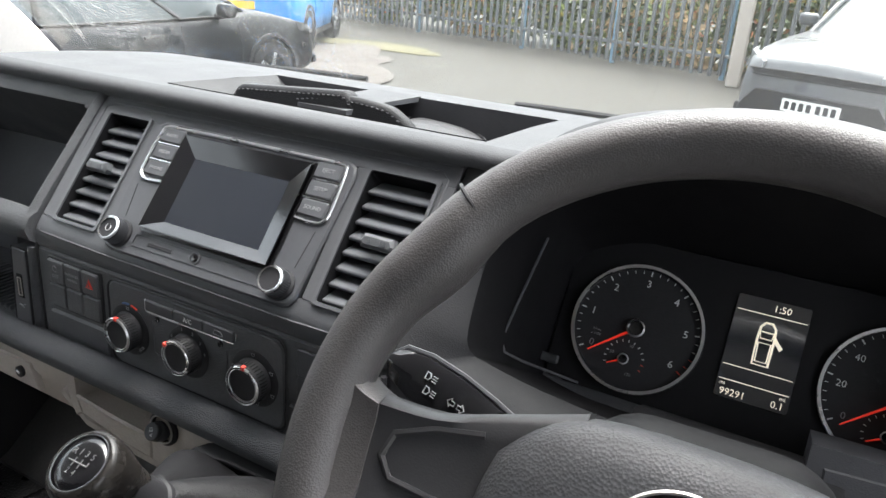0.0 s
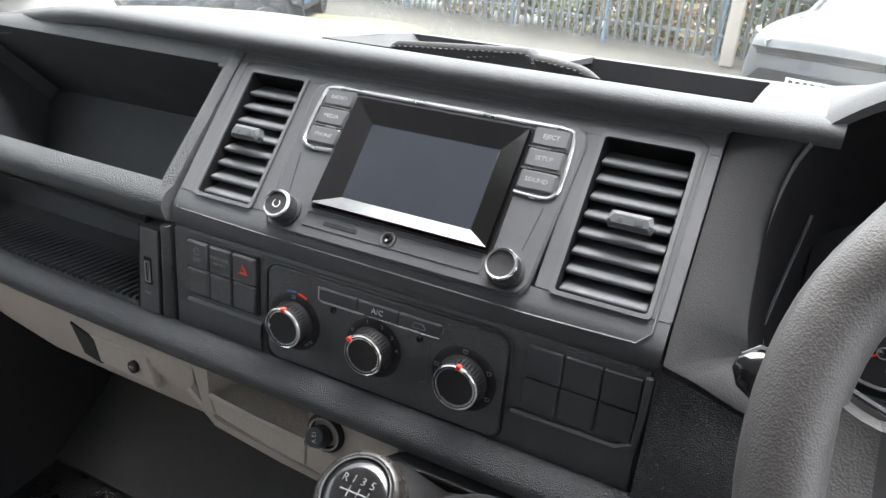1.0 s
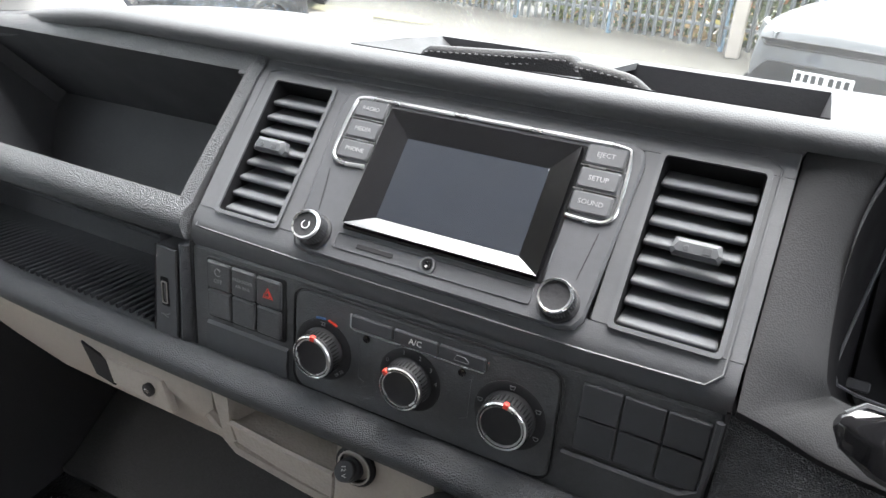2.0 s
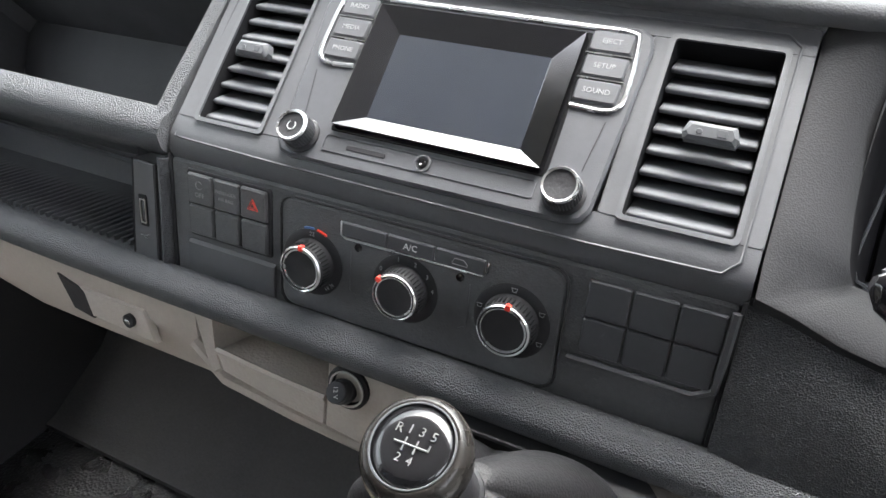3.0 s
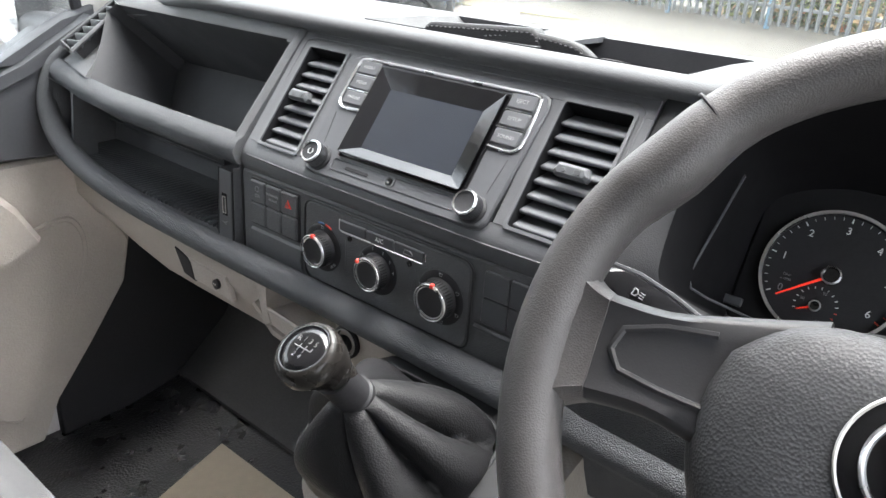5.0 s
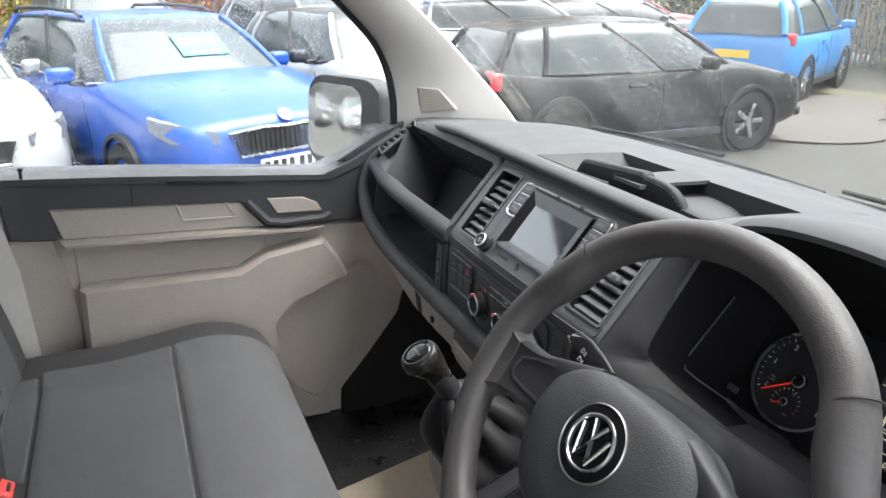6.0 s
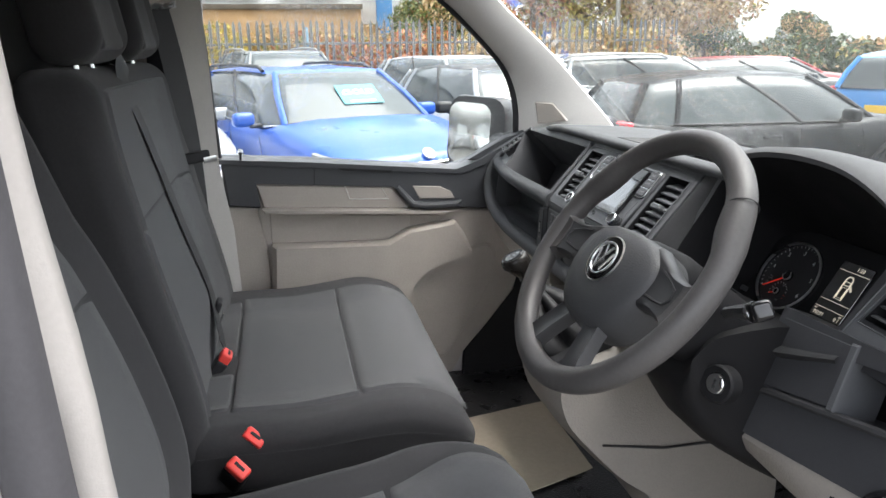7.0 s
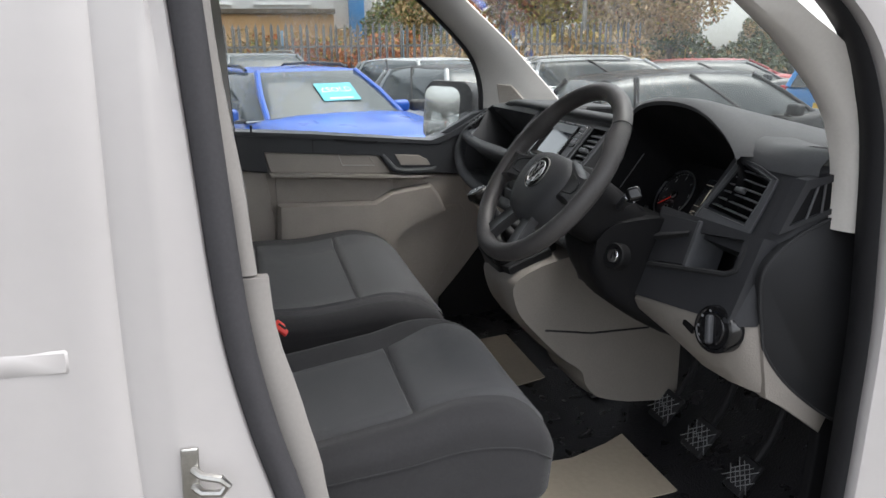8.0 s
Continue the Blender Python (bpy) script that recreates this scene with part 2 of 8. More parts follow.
def rbox(size, r=0.005, n=2, m=None, bend=None, bm=None, cuts=(1, 1, 1)):
    """A box about its centre with rounded edges; bend maps its points first, m places it."""
    bm = bm or bmesh.new()
    h = Vector(size) / 2
    r = min(r, h.x, h.y, h.z)
    inner = h - Vector((r, r, r))

    def coords(a, i, c):
        core = [-i + 2 * i * k / c for k in range(c + 1)] if i > 1e-6 else [0.0]
        lo = [-(i + r * math.tan(math.pi / 4 * (n - k) / n)) for k in range(n)]
        return lo + core + [-v for v in reversed(lo)]

    axes = [coords(h[a], inner[a], cuts[a]) for a in range(3)]
    made = {}

    def vert(p):
        key = (round(p[0], 6), round(p[1], 6), round(p[2], 6))
        if key not in made:
            q = Vector(p)
            c = Vector([max(-inner[a], min(inner[a], q[a])) for a in range(3)])
            d = q - c
            q = c + d.normalized() * r if d.length > 1e-9 else q
            if bend:
                q = Vector(bend(q))
            if m:
                q = m @ q
            made[key] = bm.verts.new(q)
        return made[key]

    for a in range(3):
        b, c = (a + 1) % 3, (a + 2) % 3
        for side in (axes[a][0], axes[a][-1]):
            for i in range(len(axes[b]) - 1):
                for j in range(len(axes[c]) - 1):
                    quad = []
                    for di, dj in ((0, 0), (1, 0), (1, 1), (0, 1)):
                        p = [0, 0, 0]
                        p[a], p[b], p[c] = side, axes[b][i + di], axes[c][j + dj]
                        quad.append(vert(p))
                    if len(set(quad)) == 4:
                        try:
                            bm.faces.new(quad)
                        except ValueError:
                            pass
    return bm


def box(x0, x1, y0, y1, z0, z1, r=0.004, n=2, m=None, bm=None, bend=None, cuts=(1, 1, 1)):
    c = Matrix.Translation(((x0 + x1) / 2, (y0 + y1) / 2, (z0 + z1) / 2))
    return rbox((abs(x1 - x0), abs(y1 - y0), abs(z1 - z0)), r, n, (m @ c) if m else c, bend, bm, cuts)


def loft(rings, closed=True, cap=True, bm=None, m=None, loop=False):
    """A skin over rings of points; closed: each ring is a loop; loop: the last ring joins the first."""
    bm = bm or bmesh.new()
    rows = [[bm.verts.new((m @ Vector(p)) if m else Vector(p)) for p in ring] for ring in rings]
    k = len(rows[0])
    for a, b in list(zip(rows, rows[1:])) + ([(rows[-1], rows[0])] if loop else []):
        for i in range(k if closed else k - 1):
            j = (i + 1) % k
            bm.faces.new((a[i], a[j], b[j], b[i]))
    if cap and closed and not loop:
        bm.faces.new(rows[0][::-1])
        bm.faces.new(rows[-1])
    return bm


def tube(path, r, seg=10, loop=False, bm=None, m=None, flat=1.0):
    """A round bar along points; r may be a list."""
    pts = [Vector(p) for p in path]
    rings = []
    up = None
    for i, p in enumerate(pts):
        a = pts[i - 1] if (i or loop) else p
        b = pts[(i + 1) % len(pts)] if (i < len(pts) - 1 or loop) else p
        d = (b - a).normalized()
        if up is None:
            up = d.orthogonal().normalized()
        side = d.cross(up).normalized()
        up = side.cross(d).normalized()
        rr = r[i] if isinstance(r, (list, tuple)) else r
        rings.append([p + (up * math.cos(2 * math.pi * k / seg) * flat + side * math.sin(2 * math.pi * k / seg)) * rr for k in range(seg)])
    return loft(rings, True, not loop, bm, m, loop)


def lathe(profile, seg=32, m=None, bm=None, cap=False):
    """A turned body about local z from (radius, height) pairs."""
    rings = [[(r * math.cos(2 * math.pi * k / seg), r * math.sin(2 * math.pi * k / seg), h) for k in range(seg)] for r, h in profile]
    return loft(rings, True, cap, bm, m)


def outline(w, h, r=0.01, n=5):
    """A rounded rectangle about the origin."""
    r = min(r, w / 2 - 1e-5, h / 2 - 1e-5)
    pts = []
    for cx, cy, a0 in ((w / 2 - r, h / 2 - r, 0), (-w / 2 + r, h / 2 - r, 90), (-w / 2 + r, -h / 2 + r, 180), (w / 2 - r, -h / 2 + r, 270)):
        for k in range(n + 1):
            a = radians(a0 + 90 * k / n)
            pts.append((cx + r * math.cos(a), cy + r * math.sin(a)))
    return pts


def shift(pts, dx, dy):
    return [(x + dx, y + dy) for x, y in pts]


def slab(pts, h0, h1, m=None, ch=0.0015, bm=None):
    """A flat shape from local height h0 to h1 with a chamfered upper rim."""
    cx, cy = sum(p[0] for p in pts) / len(pts), sum(p[1] for p in pts) / len(pts)
    wid = max(max(abs(p[0] - cx) for p in pts), 1e-6)
    hei = max(max(abs(p[1] - cy) for p in pts), 1e-6)
    kx, ky = max(1 - ch / wid, 0.1), max(1 - ch / hei, 0.1)
    ins = [(cx + (x - cx) * kx, cy + (y - cy) * ky) for x, y in pts]
    return loft([[(x, y, h0) for x, y in pts], [(x, y, h1 - ch) for x, y in pts], [(x, y, h1) for x, y in ins]], True, True, bm, m)


def ring_slab(outer, inner, h0, h1, m=None, bm=None):
    """A flat frame between two outlines of as many points."""
    rings = [[(x, y, h0) for x, y in outer], [(x, y, h1) for x, y in outer], [(x, y, h1) for x, y in inner], [(x, y, h0) for x, y in inner]]
    return loft(rings, True, False, bm, m, True)


def tray_mesh(outer, inner, depth, m=None, bm=None, h=0.0):
    """An open tray: a rim outline at local height h, narrowing to a floor at -depth."""
    bm = bm or bmesh.new()
    f = (lambda p: m @ Vector(p)) if m else Vector
    a = [bm.verts.new(f((x, y, h))) for x, y in outer]
    b = [bm.verts.new(f((x, y, -depth))) for x, y in inner]
    k = len(a)
    for i in range(k):
        j = (i + 1) % k
        bm.faces.new((a[i], b[i], b[j], a[j]))
    bm.faces.new(b)
    return bm


def text(name, words, size, m, mat, parent, align="CENTER", label="", thick=0.0002):
    cu = bpy.data.curves.new(name, "FONT")
    cu.body, cu.size, cu.align_x, cu.align_y, cu.extrude, cu.resolution_u = words, size, align, "CENTER", thick, 2
    tmp = bpy.data.objects.new(name, cu)
    me = bpy.data.meshes.new_from_object(tmp)
    bpy.data.objects.remove(tmp)
    me.transform(m)
    me.materials.append(mat)
    ob = new(name, me)
    ob.parent = parent
    ob.matrix_parent_inverse = parent.matrix_basis.inverted()
    if label:
        ob["label"] = label
    return ob


def at(u, v, h=0.0):
    return Matrix.Translation((u, v, h))


def lerp(a, b, t):
    return a + (b - a) * t


def smooth01(t):
    t = max(0.0, min(1.0, t))
    return t * t * (3 - 2 * t)


def spline(pts, n):
    """A smooth curve through points, n steps to a span."""
    pts = [Vector(p) for p in pts]
    out = []
    for i in range(len(pts) - 1):
        p0, p1, p2, p3 = pts[max(i - 1, 0)], pts[i], pts[i + 1], pts[min(i + 2, len(pts) - 1)]
        for k in range(n):
            t = k / n
            out.append(0.5 * (2 * p1 + (p2 - p0) * t + (2 * p0 - 5 * p1 + 4 * p2 - p3) * t * t + (3 * p1 - p0 - 3 * p2 + p3) * t ** 3))
    return out + [pts[-1]]


def along(pts):
    """A smooth function through (position, value) pairs."""
    fine = spline([(a, b, 0) for a, b in pts], 6)
    xs, ys = [p.x for p in fine], [p.y for p in fine]
    return lambda a: float(np.interp(a, xs, ys))


# ---- the van's shell ----
# x to the driver's side, y to the nose, z up; the van stands nose-down by 2.9 degrees against the car park
YARD = pose(0, 0, 0, 2.9, 0, 0)
WIN_EDGE = [(0.64, 1.36, 0.845), (0.60, 1.42, 0.84), (0.59, 1.50, 0.835), (0.565, 1.585, 0.83), (0.51, 1.66, 0.81), (0.37, 1.78, 0.78), (0.27, 1.85, 0.76)]
SCREEN_EDGE = [(1.00, 1.36, 0.81), (0.94, 1.43, 0.80), (0.87, 1.50, 0.785), (0.79, 1.57, 0.77), (0.66, 1.68, 0.74), (0.50, 1.80, 0.71), (0.43, 1.86, 0.69)]


def sheet(name, pts_rows, mat, label, category="", kind="structure", thick=0.004, parent=None):
    """A skin from rows of points, thickened."""
    bm = loft(pts_rows, False, False)
    ob = part(name, bm, mat, parent, "" if parent is None else label)
    mod = ob.modifiers.new("thick", "SOLIDIFY")
    mod.thickness, mod.offset = thick, 0.0
    return tagged(ob, label, category, kind=kind) if parent is None else ob


floor = sheet("floor", [[(x, y, z) for y, z in ((-0.72, 0.60), (0.0, 0.60), (0.60, 0.605), (0.74, 0.63), (0.86, 0.72), (0.98, 0.90), (1.04, 1.10), (1.06, 1.38))]
                        for x in [-0.84 + 0.05 * i for i in range(35)]], M_RUBBER, "black ribbed rubber cab floor and toe board", "floor", thick=0.02)
bulkhead = sheet("wall_rear", [[(x, -0.70 + 0.02 * math.sin(x * 9), z) for z in (0.55, 1.0, 1.4, 1.92)] for x in [-0.85 + 0.1 * i for i in range(18)]],
                 M_BULK, "grey bulkhead panel behind the seats", "wall", thick=0.03)
ceiling = sheet("ceiling", [[(x, y, 1.93 - 0.05 * (x / 0.8) ** 4 - 0.09 * max(0.0, y) ** 1.4) for y in (-0.72, -0.4, -0.1, 0.15, 0.3, 0.44)] for x in [-0.80 + 0.1 * i for i in range(17)]],
                M_HEADLINER, "pale grey cloth headliner", "ceiling", thick=0.02)
roof_skin = sheet("roof", [[(x, y, 1.985 - 0.06 * (x / 0.85) ** 4 - 0.09 * max(0.0, y) ** 1.4) for y in (-2.4, -0.72, -0.4, -0.1, 0.15, 0.3, 0.46)] for x in [-0.86 + 0.1075 * i for i in range(17)]],
                  M_WHITE, "white painted van roof", "roof", thick=0.02)


def pillar_a(sign, name, label):
    """The front pillar's trim: a curved cover between the side window and the windscreen."""
    rows = []
    w, s = spline([(sign * x, y, z) for y, z, x in WIN_EDGE], 4), spline([(sign * x, y, z) for y, z, x in SCREEN_EDGE], 4)
    for a, b in zip(w, s):
        mid = (a + b) / 2 + Vector((-sign * 0.028, -0.012, 0.0))
        q1, q2 = (a * 0.75 + b * 0.25) + Vector((-sign * 0.022, -0.012, 0)), (a * 0.25 + b * 0.75) + Vector((-sign * 0.022, -0.006, 0))
        back = (a + b) / 2 + Vector((sign * 0.05, 0.03, 0))
        rows.append([a + Vector((sign * 0.03, 0.01, 0)), a, q1, mid, q2, b, b + Vector((sign * 0.015, 0.012, 0)), back])
    ob = part("trim_cover", loft(rows), M_BEIGE_PALE, smooth=50)
    return tagged(ob, label, "pillar trim", kind="structure")


pillar_left = pillar_a(-1, "a", "pale moulded windscreen pillar trim on the passenger side")
pillar_left.name = "pillar_trim_passenger"


def between(rows, z):
    """The y at height z on a falling polyline of (y, z)."""
    for (y0, z0), (y1, z1) in zip(rows, rows[1:]):
        if min(z0, z1) <= z <= max(z0, z1):
            return lerp(y0, y1, (z - z0) / (z1 - z0))
    return rows[0][0] if z > rows[0][1] else rows[-1][0]


INNER = [(0.26, 1.86), (0.34, 1.785), (0.452, 1.700), (0.505, 1.66), (0.552, 1.617), (0.600, 1.572), (0.628, 1.530), (0.650, 1.474), (0.659, 1.42), (0.662, 1.36)]
OUTER = [(0.26, 1.86), (0.34, 1.785), (0.453, 1.697), (0.515, 1.66), (0.565, 1.626), (0.614, 1.570), (0.647, 1.514), (0.663, 1.45), (0.674, 1.40), (0.678, 1.36)]
SCR = [(y, z) for y, z, x in SCREEN_EDGE[::-1]]
rows = []
for k in range(21):
    z = lerp(1.86, 1.362, k / 20)
    xs = lerp(0.80, 0.69, smooth01((z - 1.43) / 0.43))
    xo = lerp(0.902, 0.86, smooth01((z - 1.62) / 0.24))
    a, b, s_ = between(INNER, z), between(OUTER, z), between(SCR, z)
    xi = xo - 0.042
    rows.append([(xi, a, z), (lerp(xi, xo, 0.5), lerp(a, b, 0.5) - 0.004, z), (xo, b, z), (xo + 0.02, b + 0.06, z), (xs + 0.03, s_ + 0.02, z), (xs, s_, z)])
pillar_right = tagged(part("pillar_trim_driver", loft(rows), M_BEIGE_PALE, smooth=60), "pale moulded windscreen pillar trim beside the open driver's door", "pillar trim", kind="structure")

# tweeter grille let into the passenger pillar trim
GR = [Vector(p) for p in ((-0.800, 0.649, 1.530), (-0.781, 0.697, 1.528), (-0.775, 0.745, 1.479), (-0.812, 0.664, 1.463))]
GN = Vector((0.90, -0.37, -0.23)).normalized()
GC = (GR[0] + GR[1] + GR[2] + GR[3]) / 4
grille = tagged(part("pillar_speaker_grille", loft([[GC + (p - GC) * k + GN * h for p in GR] for k, h in ((1.05, -0.012), (1.05, 0.006), (0.98, 0.009), (0.92, 0.0085))]), M_BEIGE, smooth=40), "beige moulded tweeter grille in the pillar trim", "speaker grille")
for i in range(10):
    t = (i + 0.7) / 10.4
    part("grille_rib", tube([GR[0].lerp(GR[3], t).lerp(GC, 0.10) + GN * 0.0088, GR[1].lerp(GR[2], t).lerp(GC, 0.10) + GN * 0.0088], 0.0012, 5), M_BEIGE, grille)

# footwell sides
span_x = [-0.815 + 0.105 * i for i in range(9)]
# driver's panel is near-black: footwell shade put into its colour
for sx, lab in ((-0.83, "black lined footwell side on the passenger side"), (0.845, "driver's footwell side, blackened to stand for its shade")):
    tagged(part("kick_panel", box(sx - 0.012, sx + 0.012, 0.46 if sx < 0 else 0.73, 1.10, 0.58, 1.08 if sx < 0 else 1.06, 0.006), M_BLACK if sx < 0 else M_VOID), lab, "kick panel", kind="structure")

tagged(part("toe_liner", loft([[(x, y, z) for y, z in ((0.715, 0.650), (0.735, 0.658), (0.845, 0.746), (0.960, 0.920), (1.015, 1.10))] + [(x, y, z) for y, z in ((1.025, 1.095), (0.970, 0.912), (0.855, 0.737), (0.745, 0.648), (0.715, 0.642))] for x in span_x]), M_LINER), "charcoal lining of the passenger footwell", "floor lining", kind="structure")

# windscreen
rows = []
for a in spline([(x, y, z) for y, z, x in SCREEN_EDGE], 3):
    row = []
    for i in range(17):
        f = -1 + 2 * i / 16
        row.append((a.x * f * 1.012, a.y + 0.13 * (1 - f * f) + 0.012, a.z + 0.012))
    rows.append(row)
windscreen = sheet("window_1", rows, M_WINDSCREEN, "rain-streaked windscreen glass with wiper marks", "windscreen", thick=0.004)
windscreen.visible_shadow = False
cowl = tagged(part("cowl_panel", loft([[(x, 1.055 - 0.13 * (x / 0.8) ** 2, 1.425), (x, 1.10 - 0.13 * (x / 0.8) ** 2, 1.432), (x, 1.16 - 0.13 * (x / 0.8) ** 2, 1.40), (x, 1.3, 1.30)] for x in [-0.85 + 0.1 * i for i in range(18)]], False, False),
                   M_BLACK), "black scuttle panel below the windscreen", "cowl", kind="structure")
bonnet = tagged(part("bonnet", loft([[(x, y, 1.26 - 0.30 * ((y - 1.28) / 0.75) ** 1.6 - 0.10 * (x / 0.85) ** 4) for y in (1.28, 1.45, 1.65, 1.85, 2.03)] for x in [-0.85 + 0.1 * i for i in range(18)]], False, False),
                     M_WHITE), "short white painted van bonnet", "bonnet", kind="structure")

# wiper blades parked at the foot of the glass
for k, (x0, x1) in enumerate(((-0.62, 0.02), (0.05, 0.66))):
    wiper = thing("wiper", (x0, 1.04, 1.44), "black windscreen wiper parked at the foot of the glass", "wiper", "windscreen wipers")
    pts = [(lerp(x0, x1, t), 1.125 - 0.13 * (lerp(x0, x1, t) / 0.8) ** 2 + 0.008, 1.436 + 0.006 * math.sin(math.pi * t)) for t in [i / 10 for i in range(11)]]
    part("blade", tube(pts, 0.006, 6), M_BLACK, wiper)
    part("arm", tube([(p[0], p[1] + 0.01, p[2] + 0.012) for p in pts[:7]], 0.005, 6), M_BLACK, wiper)

# ---- passenger door ----
door = thing("door_1", (-0.84, 0.1, 0.62), "closed passenger door with beige lower trim and black belt rail", "car door", kind="structure")
DM = plane_m((-0.84, 0, 0), (0, 1, 0), (0, 0, 1))


def dpart(name, pts, h0, h1, mat, ch=0.006, label="", parent=None, smooth=40):
    return part(name, slab(pts, h0, h1, DM, ch), mat, parent or door, label, smooth)


dpart("door_skin", [(-0.33, 0.60), (0.64, 0.60), (0.66, 1.0), (0.62, 1.285), (-0.33, 1.285)], -0.10, -0.002, M_WHITE)
dpart("inner_panel", [(-0.31, 0.62), (0.41, 0.62), (0.53, 0.81), (0.63, 1.0), (0.62, 1.08), (0.60, 1.30), (-0.30, 1.31)], -0.002, 0.012, M_BEIGE, 0.01)
# belt rail with its dropped rear end and the handle's surround
dpart("belt_rail", [(-0.305, 1.338), (-0.29, 1.205), (-0.20, 1.198), (-0.212, 1.272), (0.205, 1.262), (0.262, 1.200), (0.52, 1.192), (0.58, 1.30), (0.60, 1.42), (0.53, 1.385), (0.46, 1.335), (0.40, 1.312), (0.24, 1.314), (-0.05, 1.330)],
      0.010, 0.046, M_PANEL, 0.008, "black belt rail")
dpart("window_ledge", [(-0.31, 1.344), (-0.31, 1.330), (0.42, 1.304), (0.50, 1.34), (0.60, 1.41), (0.60, 1.428), (0.48, 1.352), (0.40, 1.318), (-0.05, 1.338)], -0.075, 0.052, M_PANEL, 0.004)
dpart("rail_joint", [(-0.038, 1.270), (-0.035, 1.270), (-0.035, 1.331), (-0.038, 1.331)], 0.044, 0.0472, M_BLACK, 0.0004)
dpart("ledge_slot", [(0.03, 1.3235), (0.20, 1.3155), (0.19, 1.3085), (0.045, 1.3155)], 0.040, 0.0545, M_BLACK, 0.002)
# upper beige band with the grab recess
dpart("upper_band", [(-0.208, 1.272), (-0.188, 1.198), (0.258, 1.193), (0.200, 1.264)], 0.010, 0.042, M_BEIGE, 0.006)
part("grab_recess", tray_mesh([(0.055, 1.264), (0.165, 1.262), (0.190, 1.228), (0.070, 1.228)], [(0.065, 1.262), (0.16, 1.260), (0.178, 1.236), (0.078, 1.236)], -0.028, DM, None, 0.0432), M_BEIGE, door)
part("grab_rim", tube([DM @ Vector(p) for p in ((0.055, 1.266, 0.043), (0.070, 1.226, 0.043), (0.19, 1.226, 0.043), (0.165, 1.264, 0.043))], 0.0022, 6), M_BEIGE_PALE, door)
dpart("band_ledge", [(-0.19, 1.200), (-0.185, 1.186), (0.36, 1.176), (0.40, 1.190), (0.262, 1.194)], 0.010, 0.066, M_BEIGE, 0.006)
# map pocket behind the arm rest
dpart("pocket_wall", [(-0.17, 1.190), (-0.165, 1.070), (0.20, 1.070), (0.262, 1.125), (0.262, 1.165), (0.24, 1.186)], 0.010, 0.0155, M_BEIGE, 0.003, "shaded map pocket back")
pk = [(-0.163, 1.085), (0.19, 1.090), (0.255, 1.130), (0.40, 1.158), (0.43, 1.12), (0.46, 1.06), (0.32, 1.00), (0.27, 0.94), (0.28, 0.85), (-0.10, 0.80), (-0.165, 0.82)]
dpart("arm_rest", pk, 0.010, 0.076, M_BEIGE, 0.012)
dpart("rear_edge", [(-0.295, 1.20), (-0.205, 1.20), (-0.172, 1.04), (-0.160, 0.80), (-0.24, 0.64), (-0.30, 0.64)], 0.010, 0.026, M_BEIGE, 0.006)
dpart("sweep_panel", [(0.28, 1.185), (0.40, 1.188), (0.56, 1.19), (0.64, 1.0), (0.62, 0.91), (0.54, 0.80), (0.46, 0.70), (0.42, 0.62), (0.35, 0.62), (0.24, 0.78), (0.26, 0.95), (0.30, 1.0), (0.46, 1.06), (0.42, 1.13)], 0.012, 0.030, M_BEIGE, 0.01)
spk = spline([(0.248, 0.905, 0), (0.280, 0.965, 0), (0.36, 1.020, 0), (0.49, 1.070, 0), (0.535, 1.058, 0), (0.542, 0.985, 0), (0.49, 0.865, 0), (0.415, 0.735, 0), (0.375, 0.695, 0), (0.29, 0.775, 0), (0.250, 0.86, 0)], 4)
dpart("speaker_panel", [(p.x, p.y) for p in spk], 0.030, 0.040, M_BEIGE, 0.006)
part("speaker_groove", tube([DM @ Vector((p.x, p.y, 0.034)) for p in spk], 0.005, 6, True), M_BEIGE, door)
dpart("lower_sill", [(-0.30, 0.64), (0.34, 0.64), (0.32, 0.70), (-0.30, 0.70)], 0.012, 0.050, M_BEIGE, 0.01)
# inner handle
handle = part("door_handle", tube([DM @ Vector(p) for p in ((0.215, 1.262, 0.046), (0.262, 1.212, 0.056), (0.30, 1.207, 0.060), (0.40, 1.212, 0.056), (0.42, 1.220, 0.046))], [0.010, 0.012, 0.012, 0.010, 0.006], 8), M_PANEL, door, "black lever handle")
dpart("handle_recess", [(0.262, 1.268), (0.285, 1.226), (0.40, 1.226), (0.385, 1.250), (0.35, 1.266)], 0.044, 0.0485, M_BEIGE, 0.003, "beige recess behind the lever")
pin = part("lock_pin", lathe([(0.006, 0.0), (0.006, 0.004), (0.0035, 0.005), (0.0035, 0.020), (0.0055, 0.022), (0.0055, 0.026), (0.003, 0.028), (0.0, 0.028)], 12, Matrix.Translation((-0.800, -0.248, 1.338))), M_BLACK, door, "black lock pin")

# passenger side window with its black frame
we = spline([(-x - 0.01, y, z) for y, z, x in WIN_EDGE], 4)
bp = [(-0.315, 1.34), (-0.335, 1.60), (-0.36, 1.85)]
seal_path = [(-0.83, -0.312, 1.335), (-0.825, -0.322, 1.45), (-0.81, -0.335, 1.62), (-0.775, -0.355, 1.84)]
part("window_seal", tube(seal_path, 0.011, 8), M_BLACK, door)
part("window_seal", tube([p + Vector((0.012, 0.004, 0.0)) for p in we], 0.010, 8), M_BLACK, door)
part("window_seal", tube([(-0.775, -0.355, 1.84), (-0.765, 0.0, 1.86), (-0.765, 0.28, 1.85)], 0.012, 8), M_BLACK, door)
rows = []
